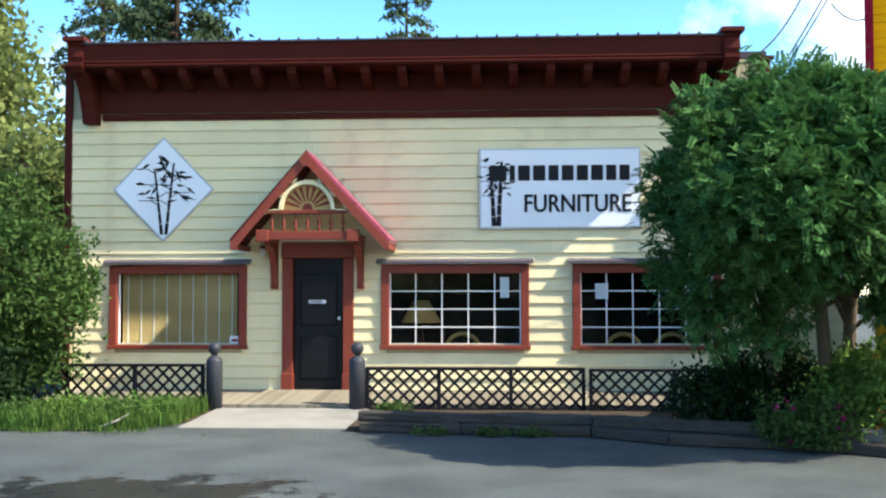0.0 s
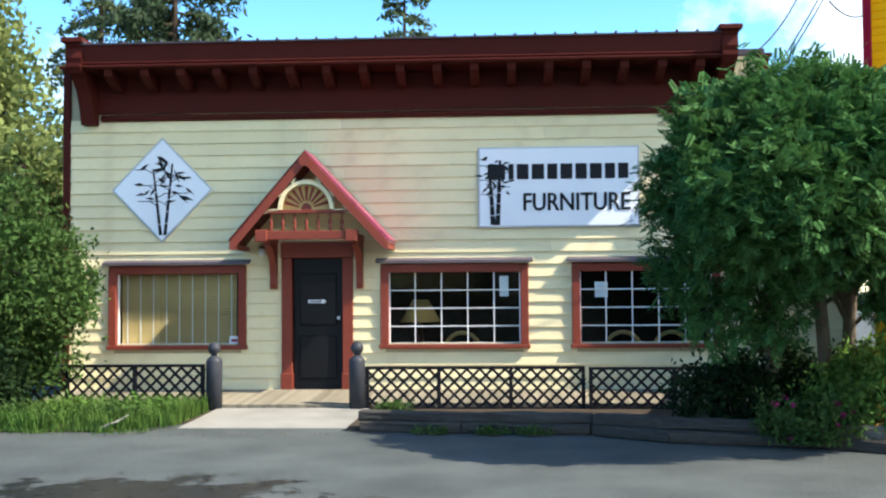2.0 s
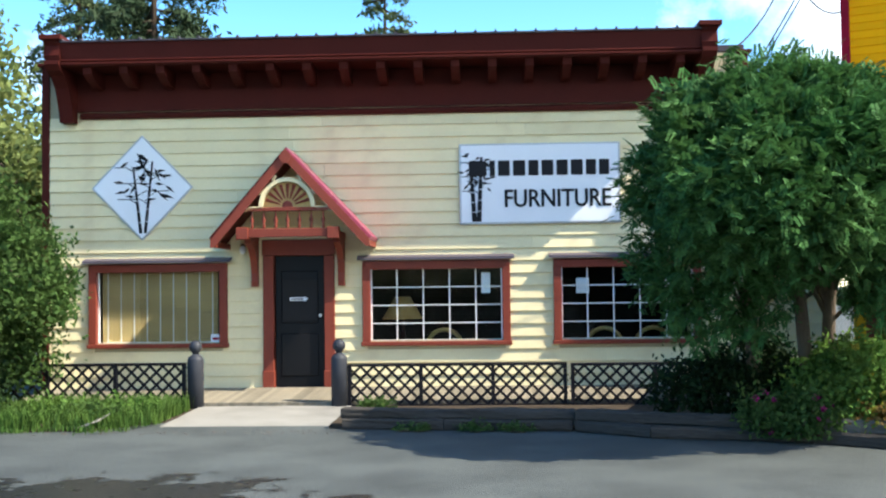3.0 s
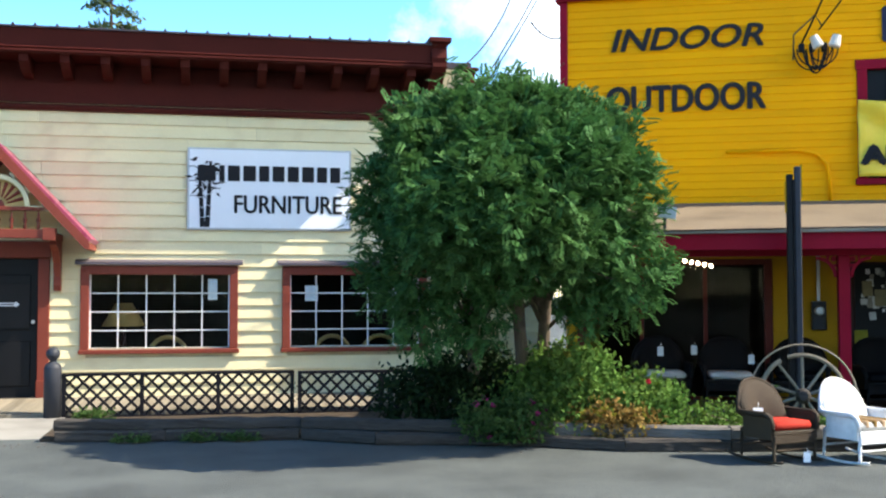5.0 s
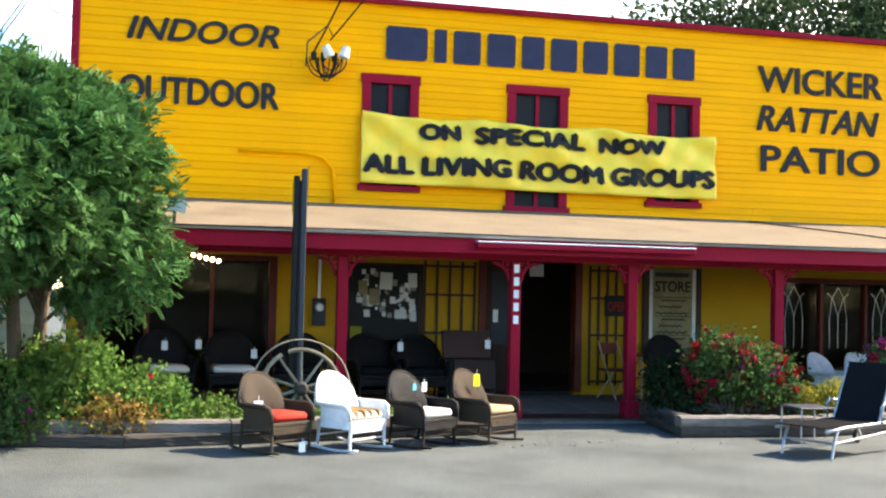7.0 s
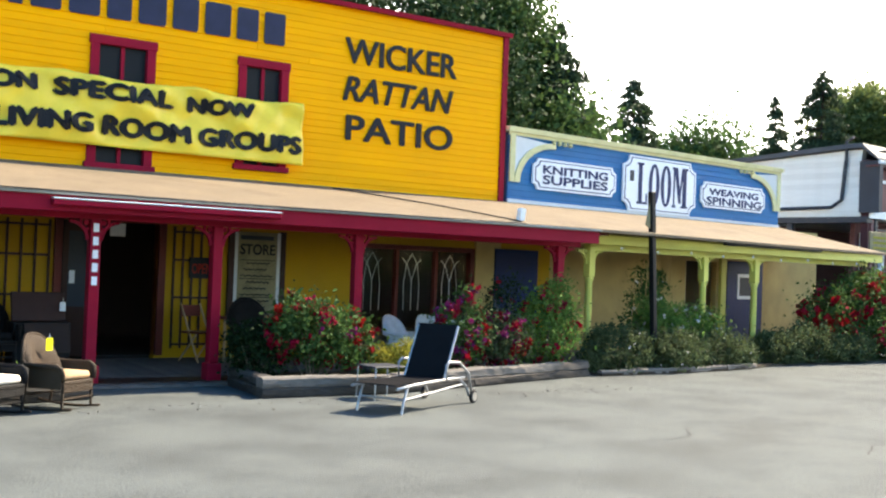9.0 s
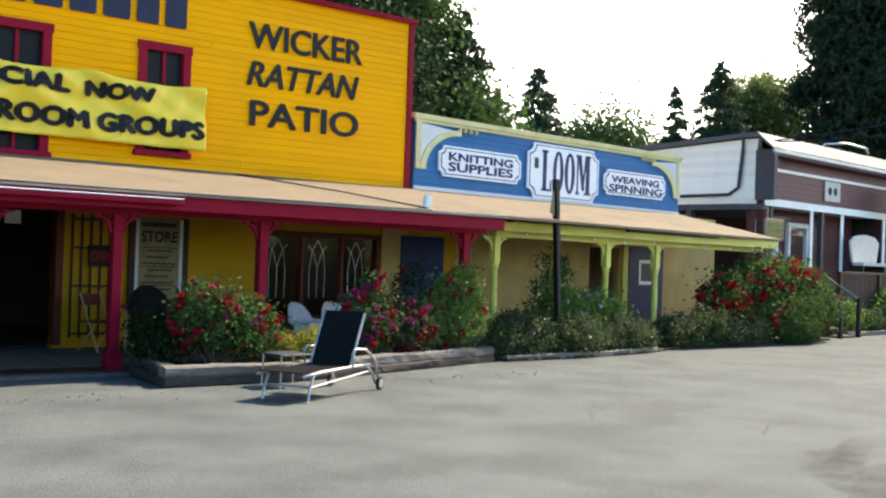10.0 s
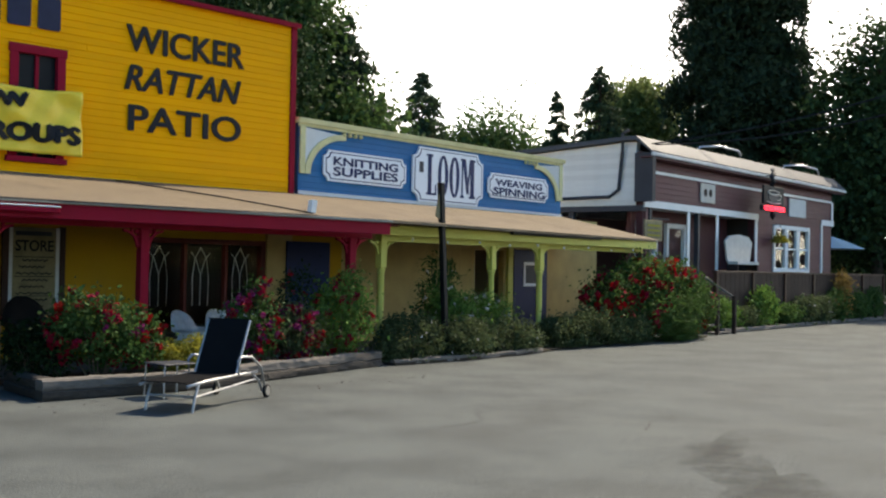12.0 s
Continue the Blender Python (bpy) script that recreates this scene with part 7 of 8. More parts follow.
def rocking_chair(m, wick, cloth, label, rockers=True, name="rocking_chair", group="wicker rocking chairs in a row"):
    """Wicker armchair: front towards -y; fan back that rolls into the arms."""
    c = thing(name, m, label, "chair", group)
    W = M[wick]

    def back(s, t, k):
        x = (s * 2 - 1)
        wide = 0.25 + 0.09 * t
        top = 0.38 + (0.20 + 0.40 * (max(0.0, 1 - abs(x) ** 2.3)) ** 0.6) * t
        return (x * wide, 0.20 + 0.20 * t * t - 0.10 * x * x * (1 + 0.5 * t) + k, top)

    backrest = part("backrest", sweep_shell(B(), 28, 8, back, 0.03), W, c, smooth=True)
    rim = [back(s / 28, 1, 0.015) for s in range(29)]
    part("rim", tube(B(), rim, 0.024, 8), W, backrest, smooth=True)
    for s in (-1, 1):
        e = Vector(back(0 if s < 0 else 1, 1, 0.015))
        arm = part("arm", tube(B(), [e + Vector((-s * 0.03, 0.02, 0.10)), e + Vector((0, -0.03, 0.03)), (s * 0.35, 0.06, 0.60), (s * 0.355, -0.10, 0.60), (s * 0.35, -0.22, 0.60), (s * 0.34, -0.285, 0.565), (s * 0.33, -0.305, 0.50), (s * 0.325, -0.31, 0.40)], [0.02, 0.026, 0.032, 0.036, 0.036, 0.034, 0.028, 0.022], 10), W, c, smooth=True)
        part("arm_panel", block(s * 0.325 - 0.010, s * 0.325 + 0.010, -0.29, 0.18, 0.30, 0.59), W, arm)
        for y in (-0.29, 0.24):
            part("leg", tube(B(), [(s * 0.29, y, 0.40), (s * (0.30 if y < 0 else 0.27), y + (0.05 if y > 0 else 0.0), 0.05)], [0.022, 0.018], 8), W, c)
        if rockers:
            part("rocker", tube(B(), [(s * 0.30, -0.42 + 0.93 * i / 12, 0.018 + 0.16 * (abs(i / 12 - 0.42)) ** 2) for i in range(13)], 0.017, 8), W, c, smooth=True)
    part("seat", block(-0.31, 0.31, -0.31, 0.27, 0.35, 0.405, 0.012), W, c)
    part("skirt", block(-0.30, 0.30, -0.315, -0.295, 0.25, 0.35, 0.004), W, c)
    part("stretcher", block(-0.27, 0.27, -0.30, -0.28, 0.16, 0.18), W, c)
    part("stretcher", block(-0.27, 0.27, 0.25, 0.27, 0.18, 0.20), W, c)
    cu = block(-0.27, 0.27, -0.30, 0.22, 0.408, 0.50, 0.03)
    for v in cu.verts:
        if v.co.z > 0.47:
            v.co.z += 0.025 * (1 - (v.co.x / 0.3) ** 2)
    cushion = part("cushion", cu, M[cloth], c, smooth=True)
    return c, cushion


def seat_at(u, w, turn):
    return FY @ Matrix.Translation((u, w, 0.0)) @ Matrix.Rotation(radians(turn), 4, "Z") @ Matrix.Diagonal((0.88, 0.86, 0.81, 1))


def tag(m, mt, label, s=0.09):
    t = thing("price_tag", m, label, "tag", "price tags on the chairs")
    part("card", block(-s * 0.45, s * 0.45, -0.002, 0.002, -s, s * 0.4), M[mt], t)
    part("string", tube(B(), [(0, 0, s * 0.4), (0.01, 0.01, s * 0.9)], 0.003, 4), M["white"], t)
    return t


rocking_chair(seat_at(0.91, -5.42, 38), "wicker_brown", "red_cloth", "brown wicker rocking chair with a red cushion")
c2, cu2 = rocking_chair(seat_at(1.72, -5.30, 38), "wicker_white", "cream_cloth", "white wicker rocking chair with a striped cushion")
for k in range(4):
    part("stripe", block(-0.22 + 0.125 * k, -0.16 + 0.125 * k, -0.306, 0.20, 0.445, 0.533, 0.012), M["rust_leaf" if k % 2 else "tan_cloth"], cu2, "coloured cushion stripe")
rocking_chair(seat_at(2.53, -5.12, 38), "wicker_black", "cream_cloth", "black wicker rocking chair with a pale cushion")
rocking_chair(seat_at(3.34, -4.78, 40), "wicker_tan", "tan_cloth", "brown wicker rocking chair with a tan cushion")
tag(seat_at(0.73, -5.50, 20) @ Matrix.Translation((0, 0, 0.60)), "signwhite", "torn white paper tag on the chair back", 0.13)
tag(seat_at(2.53, -5.15, 30) @ Matrix.Translation((0, -0.03, 0.83)), "signwhite", "white price tag on the chair back")
tag(seat_at(2.43, -5.19, 30) @ Matrix.Translation((0, 0, 0.82)), "cyan", "light blue tag on the chair back", 0.06)
tag(seat_at(3.28, -4.62, 30) @ Matrix.Translation((0, 0, 0.88)), "tag_yellow", "bright yellow tag on the chair back", 0.12)
tag(seat_at(1.18, -5.62, 20) @ Matrix.Translation((0, 0, 0.11)), "signwhite", "white paper tag under the chair")
for u, w, t in ((-0.3, -1.1, 10), (0.62, -1.1, 5), (1.55, -1.2, -5), (2.65, -1.2, 10), (3.3, -1.3, 0)):
    rocking_chair(FY @ Matrix.Translation((u, w, 0.12)) @ Matrix.Rotation(radians(t), 4, "Z") @ Matrix.Diagonal((1.1, 1.1, 0.95, 1)), "wicker_black", "sling" if u > 1 else "cream_cloth", "black wicker armchair in the porch shade", False, "wicker_armchair", "armchairs on the porch")
for u, z, mt_n in ((-0.3, 0.92, "oldwhite"), (0.15, 0.94, "oldwhite"), (0.9, 0.82, "oldwhite"), (2.95, 0.94, "oldwhite")):
    tag(FY @ Matrix.Translation((u, -1.6, z)), mt_n, "pale price tag hung on a porch chair")
for u, w, t in ((9.95, -1.5, 30), (10.75, -1.3, 20)):
    rocking_chair(FY @ Matrix.Translation((u, w, 0.12)) @ Matrix.Rotation(radians(t), 4, "Z") @ Matrix.Diagonal((1.08, 1, 0.76, 1)), "wicker_white", "cream_cloth", "white wicker armchair behind the roses", False, "wicker_armchair", "white armchairs on the porch")
rocking_chair(FY @ Matrix.Translation((7.2, -1.4, 0.12)), "wicker_black", "wicker_black", "black wicker armchair by the store board", False, "wicker_armchair", "armchairs on the porch")
hc = thing("folding_chair", FY @ Matrix.Translation((6.5, -0.9, 0.12)) @ Matrix.Rotation(radians(20), 4, "Z"), "dark red wooden folding chair beside the doorway", "chair")
part("seat", block(-0.2, 0.2, -0.2, 0.2, 0.43, 0.46, 0.006), M["redwood"], hc)
part("backrest", block(-0.2, 0.2, 0.2, 0.225, 0.68, 0.86, 0.006), M["redwood"], hc)
for s in (-0.19, 0.19):
    part("leg", tube(B(), [(s, -0.22, 0.0), (s, 0.22, 0.88)], 0.014, 6), M["tan_cloth"], hc)
    part("leg", tube(B(), [(s * 0.9, 0.24, 0.0), (s * 0.9, -0.15, 0.44)], 0.014, 6), M["tan_cloth"], hc)
pt = thing("side_table", FY @ Matrix.Translation((7.05, -0.9, 0.12)), "small dark wooden table on the porch", "table")
part("tabletop", block(-0.25, 0.25, -0.22, 0.22, 0.66, 0.69, 0.006), M["redwood"], pt)
for a in (-0.2, 0.2):
    for b in (-0.17, 0.17):
        part("leg", block(a - 0.018, a + 0.018, b - 0.018, b + 0.018, 0, 0.66), M["tan_cloth"], pt)
eb = thing("grill", FY @ Matrix.Translation((4.0, -1.3, 0.12)), "dark display stand with a sloping lid", "display")
part("body", block(-0.38, 0.38, -0.22, 0.22, 0.0, 0.62, 0.01), M["black"], eb)
part("lid", block(-0.36, 0.36, -0.03, 0.03, 0.0, 0.42, 0.01), M["darkwood"], eb, m=Matrix.Translation((0, 0.0, 0.62)) @ Matrix.Rotation(radians(-18), 4, "X"))
part("panel", block(-0.3, 0.3, -0.05, -0.031, -0.42, 0.0), M["fencewood"], eb, m=Matrix.Translation((0.05, -0.2, 0.6)) @ Matrix.Rotation(radians(-18), 4, "X"))
tag(FY @ Matrix.Translation((4.3, -1.36, 0.98)), "oldwhite", "pale price tag hung on the display")

# ---- wagon wheel, poles, lamps and pipes ----
wh = thing("wagon_wheel", FY @ Matrix.Translation((1.32, -3.95, 0.52)) @ Matrix.Rotation(radians(-6), 4, "X"), "weathered wagon wheel leaning at the pole", "wheel")
part("tyre", tube(B(), [(0.58 * math.cos(a), 0, 0.58 * math.sin(a)) for a in [2 * math.pi * k / 40 for k in range(40)]], 0.011, 6, True), M["deck"], wh, "thin iron tyre")
for k in range(3):
    part("felloe", tube(B(), [(0.46 * math.cos(a), 0, 0.46 * math.sin(a)) for a in [radians(12 + 108 * k + 98 * j / 10) for j in range(11)]], 0.026, 8), M["deck"], wh)
for k in range(10):
    a = radians(18 + 36 * k)
    part("spoke", tube(B(), [(0.07 * math.cos(a), 0, 0.07 * math.sin(a)), (0.45 * math.cos(a), 0, 0.45 * math.sin(a))], [0.02, 0.016], 7), M["deck"], wh)
part("hub", lathe(B(), [(0.05, -0.10), (0.08, -0.06), (0.09, 0), (0.08, 0.06), (0.05, 0.10)], sides=14), M["timber_dark"], wh, m=Matrix.Rotation(radians(90), 4, "X"))
pole = thing("signal_pole", FY @ Matrix.Translation((1.29, -3.62, 0)), "black paired timber pole with yellow top straps", "pole")
for s in (-0.055, 0.035):
    part("post", block(s - 0.035, s + 0.035, -0.05, 0.05, 0, 3.12 + s, 0.008), M["slate" if s > 0 else "black"], pole)
part("cover_strip", block(-0.018, -0.002, -0.055, 0.045, 0.0, 3.0), M["black"], pole)
part("strap", block(-0.105, -0.092, -0.04, 0.04, 2.62, 2.98), M["shaded_yellow"], pole, "yellow strap")
part("strap", block(0.072, 0.085, -0.04, 0.04, 2.80, 3.18), M["shaded_yellow"], pole, "yellow strap")
pole = thing("leaning_pole", FL @ Matrix.Translation((15.56, -3.1, 0)) @ Matrix.Rotation(radians(-4.2), 4, "Y"), "dark leaning pole with a pale flag strip", "pole")
part("post", block(-0.05, 0.05, -0.05, 0.05, 0, 3.2, 0.008), M["black"], pole)
part("strip", prism(B(), [(-0.06, 2.55), (-0.18, 2.62), (-0.06, 3.0)], -0.01, 0.01), M["parchment"], pole, "pale flag strip")
fl_ = thing("flood_lamp", FY @ Matrix.Translation((-0.20, -3.33, 2.46)), "grey flood lamp on the porch edge", "lamp")
part("housing", box(B(), -0.11, 0.11, -0.07, 0.07, 0.14, 0.28, Matrix.Rotation(radians(8), 4, "Y")), M["steel"], fl_)
part("stem", tube(B(), [(0, 0, -0.02), (0, 0, 0.16)], 0.02, 8), M["slate"], fl_)
fl_ = thing("flood_lamp", FY @ Matrix.Translation((10.88, -3.2, 2.44)), "small white flood lamp on the porch roof", "lamp")
part("housing", box(B(), -0.05, 0.05, -0.05, 0.05, 0.06, 0.26, Matrix.Rotation(radians(8), 4, "Y")), M["white"], fl_)
part("stem", tube(B(), [(0, 0, 0.02), (0, 0, 0.08)], 0.02, 8), M["slate"], fl_)
wl_ = thing("wall_lamp_cluster", FY @ Matrix.Translation((1.95, -0.12, 5.15)), "tangle of black cables with two floodlights", "lamp")
rng = random.Random(3)
for k in range(9):
    rx, rz, cx = rng.uniform(0.08, 0.33), rng.uniform(0.2, 0.36), rng.uniform(-0.08, 0.08)
    part("cable_loop", tube(B(), [(cx + rx * math.cos(a), -0.03 - 0.02 * k, 0.12 - rz * math.sin(a)) for a in [math.pi * j / 12 for j in range(13)]], 0.011, 5), M["ink"], wl_)
for x, tilt in ((0.27, 15), (-0.02, -25)):
    lampm = Matrix.Translation((x, -0.22, 0.22)) @ Matrix.Rotation(radians(tilt), 4, "Y")
    part("floodlight", lathe(B(), [(0.04, -0.02), (0.06, 0.06), (0.085, -0.10), (0.075, -0.12)], sides=14), M["cream_cloth"], wl_, "cream reflector bulb", m=lampm)
for x in (-0.2, -0.05, 0.12):
    part("lamp_holder", block(x - 0.04, x + 0.04, -0.14, -0.02, 0.08, 0.2, 0.01), M["ink"], wl_)
part("bracket", tube(B(), [(-0.3, 0.08, 0.0), (-0.3, -0.05, 0.35), (0.0, -0.1, 0.62), (0.1, 0.05, 0.5)], 0.012, 6), M["slate"], wl_)
pp = solid("wall_pipe", tube(B(), [(0.66, -0.06, 3.80), (1.70, -0.06, 3.80), (1.95, -0.06, 3.74), (2.10, -0.06, 3.58), (2.14, -0.06, 3.35), (2.14, -0.06, 3.04)], 0.024, 8), M["yellow"], FY, "yellow painted pipe bent down the wall", "pipe", smooth=True)
sl = thing("porch_bulbs", FY @ Matrix.Translation((0.24, -1.8, 2.12)), "cluster of small lit porch bulbs", "lamp")
for k in range(5):
    part("bulb", lathe(B(), [(0.008, -0.025), (0.026, -0.005), (0.022, 0.02), (0.008, 0.03)], 0.085 * k - 0.2, 0.02 * (k % 2), 8), M["bulb"], sl, smooth=True, m=Matrix.Translation((0, 0, -0.018 * k)))
part("rail", tube(B(), [(-0.25, 0, 0.05), (0.2, 0, -0.03)], 0.01, 6), M["slate"], sl)
part("hanger", tube(B(), [(0, 0, 0.03), (0, 0, 0.25)], 0.008, 6), M["slate"], sl)


def cable(points, r, label, sag=0.0):
    pts = [Vector(p) for p in points]
    if len(pts) == 2:
        a, b = pts
        pts = [a.lerp(b, k / 12) - Vector((0, 0, sag * 4 * (k / 12) * (1 - k / 12))) for k in range(13)]
    return solid("cable", tube(B(), pts, r, 5), M["ink"], Matrix.Identity(4), label, "cable", "overhead cables")


def aim(az, el, d):
    a, e = radians(az), radians(el)
    return Vector((-math.sin(a) * d, math.cos(a) * d, 1.65 + d * math.tan(e)))


cable([aim(-15.6, 11.6, 19), aim(-19.3, 17.0, 30)], 0.018, "dark overhead service cable", 0.5)
cable([aim(-17.1, 11.0, 19), aim(-20.6, 16.8, 30)], 0.016, "dark overhead service cable", 0.1)
cable([aim(-17.3, 11.0, 19), aim(-20.9, 16.8, 30)], 0.016, "dark overhead service cable", 0.1)
cable([at(FY, 1.75, -0.25, 5.35), at(FY, 2.6, -4.0, 7.6)], 0.014, "thin overhead service cable", 0.15)
cable([at(FY, 2.0, -0.2, 5.55), at(FY, 3.6, -4.0, 7.7)], 0.012, "thin overhead service cable", 0.1)
cable([at(FY, -1.8, -0.1, 5.65), at(FY, -2.2, -0.6, 5.8)], 0.012, "short wire at the wall corner", 0.1)
cable([at(FY, 9.0, -0.4, 3.0), at(FY, 9.9, -2.2, 2.72), at(FY, 10.85, -3.2, 2.50)], 0.012, "black wire across the porch roof")
cable([at(FY, -1.0, -3.44, 2.43), at(FY, 2, -3.45, 2.45), at(FY, 6, -3.46, 2.435), at(FY, 10.8, -3.46, 2.45)], 0.010, "black wire along the porch edge")
cable([at(FM, 27.3, -0.2, 5.2), at(FM, 36, -9, 9.0)], 0.02, "dark overhead cable to the cafe", 0.5)
cable([at(FM, 27.5, -0.2, 5.2), at(FM, 37, -9, 8.6)], 0.02, "dark overhead cable to the cafe", 0.7)
for k in range(9):
    t = solid("string_bulb", lathe(B(), [(0.006, 0.03), (0.025, 0.0), (0.006, -0.03)], sides=8), M["signwhite"], FL @ Matrix.Translation((15.0 + 1.0 * k, -2.74, 2.17 - 0.03 * (k % 2))), "small white string light bulb", "light bulb", "string lights on the lime porch")

# ---- lounger and table ----
LM = FY @ Matrix.Translation((6.57, -6.2, 0)) @ Matrix.Rotation(radians(27), 4, "Z")
lo = thing("sun_lounger", LM, "aluminium sun lounger with dark sling and raised back", "lounger")
for s in (-0.30, 0.30):
    part("side_rail", tube(B(), [(-0.12, s, 0.30), (0.3, s, 0.325), (1.15, s, 0.335), (1.5, s, 0.33)], 0.018, 8), M["alu"], lo, smooth=True)
    part("leg", tube(B(), [(0.12, s, 0.31), (0.04, s, 0.15), (0.0, s, 0.0)], 0.017, 8), M["alu"], lo)
    part("rear_leg", tube(B(), [(1.36, s, 0.33), (1.56, s, 0.22), (1.66, s, 0.08)], 0.017, 8), M["alu"], lo)
    part("arm", tube(B(), [(0.98, s * 1.12, 0.33), (0.96, s * 1.12, 0.50), (1.03, s * 1.12, 0.55), (1.30, s * 1.12, 0.53), (1.56, s * 1.12, 0.38), (1.66, s * 1.12, 0.12)], 0.016, 8), M["alu"], lo, smooth=True)
    wheel = part("wheel", lathe(B(), [(0.075, -0.02), (0.085, -0.012), (0.085, 0.012), (0.075, 0.02)], sides=18), M["rubber"], lo, m=Matrix.Translation((1.68, s * 1.17, 0.085)) @ Matrix.Rotation(radians(90), 4, "X"))
    part("rim", lathe(B(), [(0.058, -0.024), (0.058, 0.024)], sides=16), M["concrete"], wheel, "grey plastic rim")
    part("back_frame", tube(B(), [(1.02, s * 0.93, 0.34), (1.34, s * 0.93, 0.97)], 0.016, 8), M["alu"], lo)
part("cross_rail", tube(B(), [(0.06, -0.30, 0.17), (0.06, 0.30, 0.17)], 0.013, 6), M["alu"], lo)
part("lower_rail", tube(B(), [(0.05, -0.30, 0.17), (1.5, -0.30, 0.25)], 0.012, 6), M["alu"], lo)
part("seat_sling", block(-0.13, 1.03, -0.285, 0.285, 0.335, 0.347), M["sling"], lo)
part("back_sling", box(B(), -0.006, 0.006, -0.285, 0.285, 0.0, 0.72, Matrix.Translation((1.02, 0, 0.34)) @ Matrix.Rotation(radians(26.5), 4, "Y")), M["sling"], lo)
sb = thing("side_table", FY @ Matrix.Translation((7.35, -4.95, 0)), "small low glass topped aluminium table", "table")
part("tabletop", block(-0.24, 0.24, -0.24, 0.24, 0.40, 0.42, 0.006), M["slate"], sb)
for a in (-0.22, 0.22):
    for b in (-0.22, 0.22):
        part("leg", tube(B(), [(a, b, 0.40), (a * 1.05, b * 1.05, 0.0)], 0.012, 6), M["alu"], sb)
for i, (du, dw, r) in enumerate(((9.9, -2.2, 0.42),)):
    gt = thing("garden_table", FY @ Matrix.Translation((du + 0.6, dw, 0.1)), "pale slatted garden bench behind the roses", "bench")
    for k in range(6):
        part("slat", block(-0.6, 0.6, -0.02, 0.02, 0.25 + 0.09 * k, 0.31 + 0.09 * k), M["oldwhite"], gt)
    for s in (-0.58, 0.54):
        part("leg", block(s, s + 0.05, -0.03, 0.03, 0.0, 0.82), M["oldwhite"], gt)
tracery = thing("window_tracery", FY, "pale wrought iron tracery behind the window glass", "ironwork")
for c in (10.15, 11.0, 11.85):
    for s in (-1, 1):
        part("scroll", tube(B(), [(c + s * 0.16, 0.12, 0.9), (c + s * 0.17, 0.12, 1.4), (c + s * 0.12, 0.12, 1.75), (c, 0.12, 1.95)], 0.008, 5), M["steel"], tracery)
        part("scroll", tube(B(), [(c, 0.12, 0.9), (c, 0.12, 1.45), (c + s * 0.1, 0.12, 1.75), (c + s * 0.2, 0.12, 1.85)], 0.008, 5), M["steel"], tracery)

# ---- cafe details ----
ns = thing("neon_sign", FM @ Matrix.Translation((34.9, -0.65, 0)), "dark coffee cup sign with a red glowing bar", "sign")
part("plate", block(-0.85, 0.85, -0.04, 0.04, 3.95, 4.55, 0.02), M["ink"], ns)
part("cup", prism(B(), [(-0.55, 4.33), (0.35, 4.33), (0.3, 4.15), (0.1, 4.02), (-0.3, 4.02), (-0.5, 4.15)], -0.06, -0.041), M["slate"], ns)
part("cup_rim", tube(B(), [(-0.1 + 0.45 * math.cos(a), -0.07, 4.33 + 0.07 * math.sin(a)) for a in [2 * math.pi * k / 20 for k in range(20)]], 0.02, 5, True), M["cream_cloth"], ns)
part("cup_handle", tube(B(), [(0.33, -0.06, 4.28), (0.55, -0.06, 4.27), (0.5, -0.06, 4.12), (0.25, -0.06, 4.1)], 0.02, 5), M["cream_cloth"], ns)
part("saucer", tube(B(), [(-0.6, -0.06, 4.01), (-0.1, -0.06, 3.97), (0.5, -0.06, 4.01)], 0.02, 5), M["cream_cloth"], ns)
part("steam", tube(B(), [(-0.1, 0, 4.55), (0.05, 0, 4.7), (-0.12, 0, 4.85), (0.05, 0, 5.0), (-0.05, 0, 5.1)], 0.09, 6), M["slate"], ns, smooth=True)
part("red_bar", block(-1.0, 1.0, -0.05, 0.05, 3.72, 3.90, 0.02), M["ink"], ns)
words("lettering", "COFFEE", M["neon"], ns, -0.85, 0.85, 3.745, 3.875, -0.052, 0.02, heavy=0.012)
part("drop", lathe(B(), [(0.02, 3.45), (0.1, 3.6), (0.05, 3.72)], sides=10), M["ink"], ns)
part("arm", tube(B(), [(0, 0, 4.9), (0, 0.66, 4.9)], 0.02, 6), M["slate"], ns)
cs = thing("wall_plaque", FM, "pale plaque with two dark shapes on the siding", "sign")
part("plate", block(30.75, 31.75, -0.07, -0.03, 3.80, 4.38, 0.01), M["cream_cloth"], cs)
for s in (31.05, 31.4):
    part("print", lathe(B(), [(0.12, 0), (0.12, 0.006)], sides=14), M["fencewood"], cs, m=Matrix.Translation((s, -0.072, 4.1)) @ Matrix.Rotation(radians(90), 4, "X"))
cs = thing("wall_plaque", FM, "blank pale board on the siding", "sign")
part("plate", block(37.9, 39.5, -0.07, -0.03, 3.72, 4.36, 0.01), M["oldwhite"], cs)
cs = thing("hanging_sign", FM, "small square sign with dark script on a bracket", "sign")
part("plate", block(26.0, 27.0, -0.72, -0.68, 2.50, 3.05, 0.01), M["parchment"], cs)
for k in range(3):
    part("script_line", block(26.15, 26.85, -0.73, -0.721, 2.62 + 0.13 * k, 2.67 + 0.13 * k), M["gold_leaf"], cs)
part("bracket", block(26.4, 27.4, -0.71, -0.69, 3.08, 3.12), M["slate"], cs)
bc = thing("white_bench", FM @ Matrix.Translation((33.0, -0.3, 0.1)) @ Matrix.Diagonal((0.9, 1, 0.95, 1)), "white fan backed bench on the cafe deck", "bench")
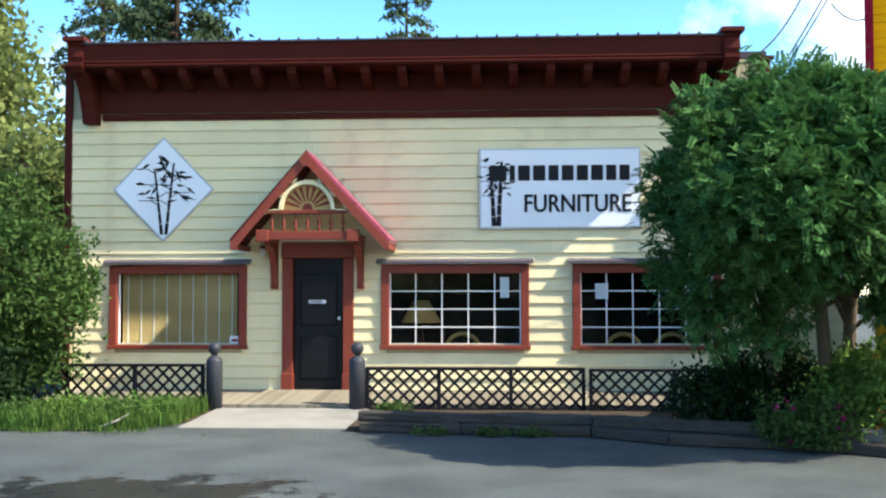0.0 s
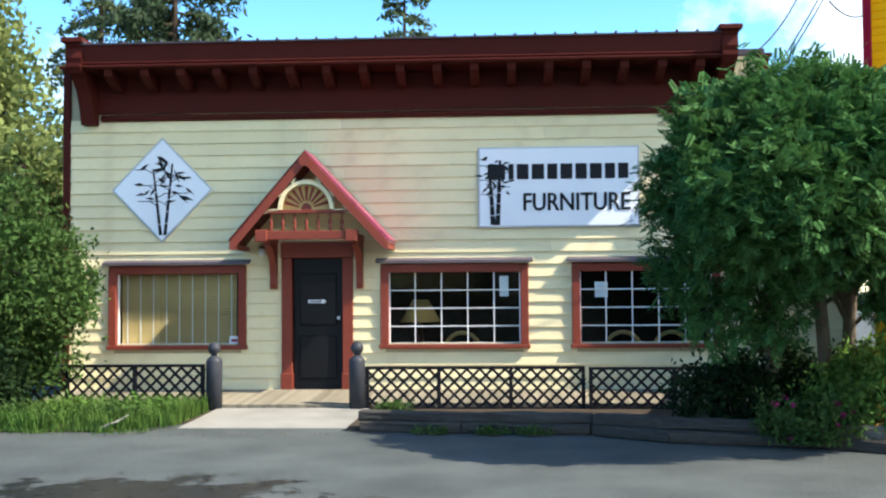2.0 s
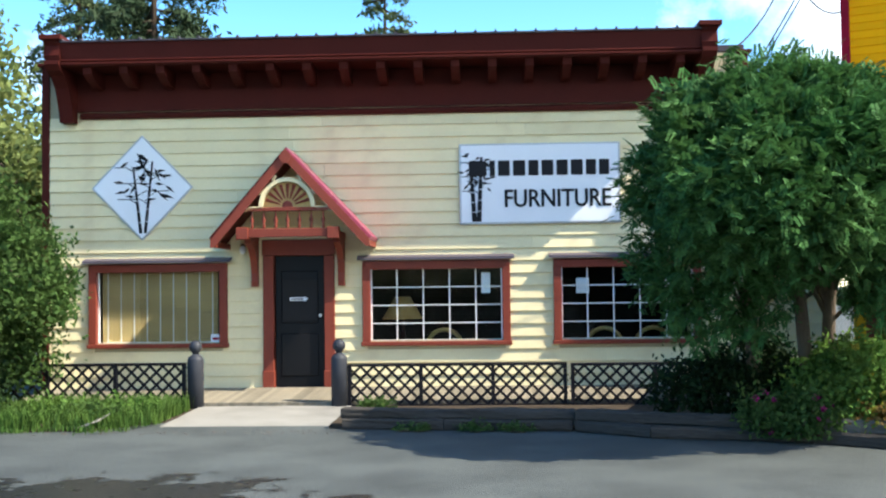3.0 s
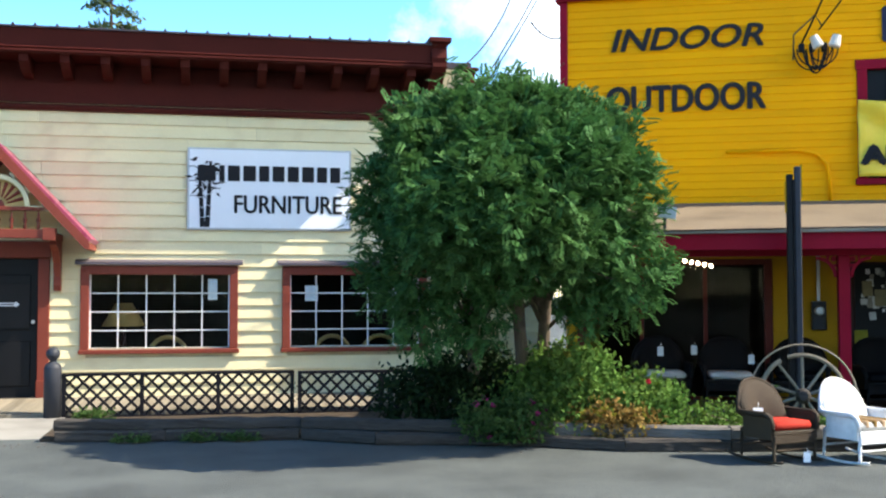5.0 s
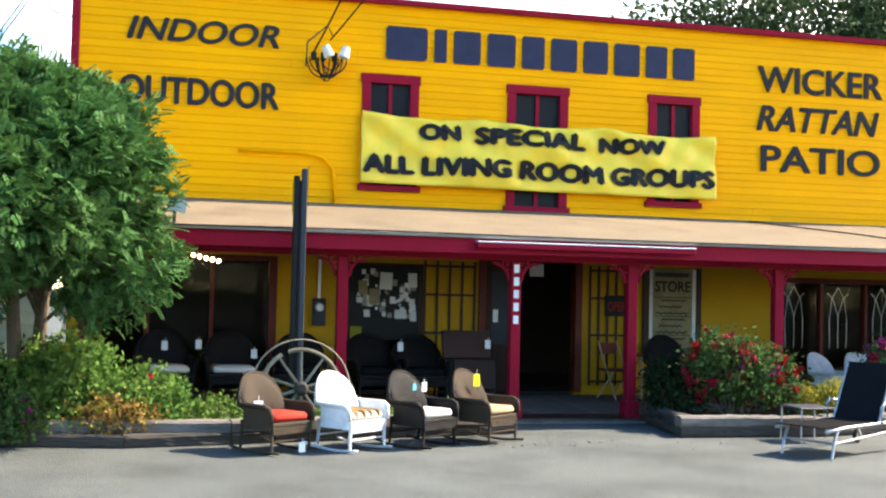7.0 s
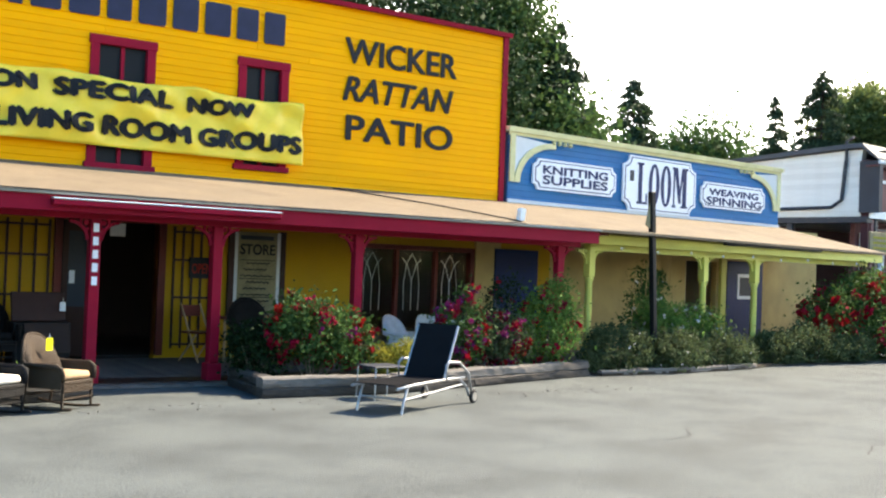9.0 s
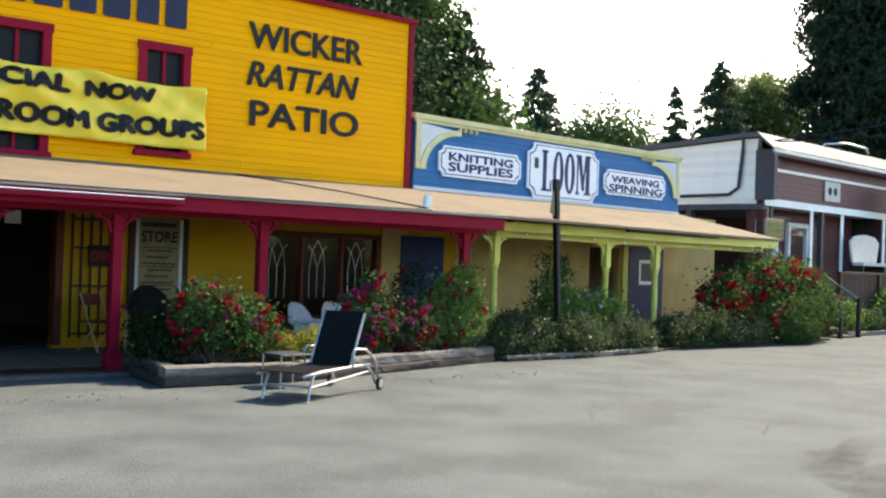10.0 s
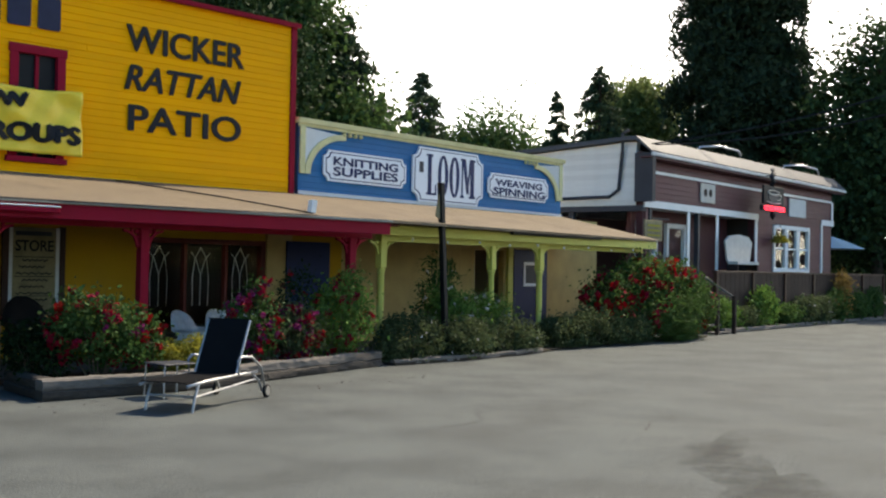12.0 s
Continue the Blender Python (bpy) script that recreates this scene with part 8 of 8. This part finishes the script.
part("backrest", prism(B(), [(-0.95, 2.05), (0.95, 2.05), (1.15, 2.7), (0.8, 2.88), (0, 2.95), (-0.8, 2.88), (-1.15, 2.7)], -0.03, 0.03), M["cream_cloth"], bc)
part("seat", block(-0.9, 0.9, -0.35, 0.0, 1.95, 2.05, 0.01), M["cream_cloth"], bc)
for s in (-0.9, 0.8):
    part("leg", block(s, s + 0.1, -0.33, 0.0, 0.5, 1.95), M["fencewood"], bc)
hb = thing("hanging_basket", FM @ Matrix.Translation((36.35, -0.35, 2.75)), "hanging basket of green trailing plant", "plant")
me, _ = foliage([(0, 0, 0, 0.25, 0.2, 0.25)], 60, 26, 0.07, 0.09, 301)
me.materials.append(M["gold_leaf"])
part("foliage", me, None, hb)
part("hook", tube(B(), [(0, 0.3, 0.6), (0, 0, 0.62), (0, 0, 0.2)], 0.015, 5), M["slate"], hb)
for u in (31.0, 37.8):
    gl_ = thing("gooseneck_lamp", FM, "bent grey gooseneck lamp over the cafe roof edge", "lamp", "gooseneck lamps")
    part("neck", tube(B(), [(u, 0.3, 5.2), (u, 0.1, 5.5), (u + 0.6, -0.3, 5.55), (u + 1.0, -0.7, 5.42), (u + 1.05, -0.75, 5.25)], 0.035, 6), M["steel"], gl_, smooth=True)
    part("base", block(u - 0.1, u + 0.1, 0.2, 0.4, 5.1, 5.25), M["steel"], gl_)
pi = thing("wall_conduit", FM @ Matrix.Translation((27.1, 0, 0)), "grey conduits running over the white side wall", "pipe")
part("pipe", tube(B(), [(0, 0.6, 5.0), (0, 0.7, 3.95), (0, 1.0, 3.75), (0, 5.5, 3.7), (0, 6.0, 3.3)], 0.05, 6), M["slate"], pi)
part("pipe", tube(B(), [(0, 3.8, 4.7), (0, 3.8, 4.0), (0, 4.2, 3.85)], 0.04, 6), M["slate"], pi)
part("mast", tube(B(), [(0, 0.6, 4.8), (0, 0.6, 5.5), (0, 0.4, 5.6)], 0.04, 6), M["slate"], pi)
sp = thing("steps", FM @ Matrix.Translation((28.4, -1.05, 0)), "wooden steps with a slanted handrail up to the deck", "steps")
for k in range(3):
    part("tread", block(-0.5, 0.5, -0.28 - 0.28 * k, -0.28 * k, 0.40 - 0.19 * k, 0.44 - 0.19 * k, 0.004), M["timber"], sp)
    part("riser", block(-0.5, 0.5, -0.03 - 0.28 * k, -0.01 - 0.28 * k, 0.22 - 0.19 * k if k < 2 else 0.0, 0.40 - 0.19 * k), M["fencewood"], sp)
for s in (-0.55, 0.55):
    part("handrail", tube(B(), [(s, 0.0, 1.55), (s, -0.9, 1.0)], 0.035, 6), M["timber"], sp)
    part("newel", block(s - 0.05, s + 0.05, -0.95, -0.85, 0.0, 1.05), M["fencewood"], sp)
um = thing("patio_umbrella", FM @ Matrix.Translation((45.0, 1.0, 0.0)), "pale grey open umbrella beyond the cafe", "umbrella")
part("canopy", lathe(B(), [(1.5, 2.75), (0.75, 3.05), (0.05, 3.3)], sides=8), M["oldwhite"], um)
part("pole", tube(B(), [(0, 0, 0.0), (0, 0, 3.3)], 0.03, 6), M["slate"], um)
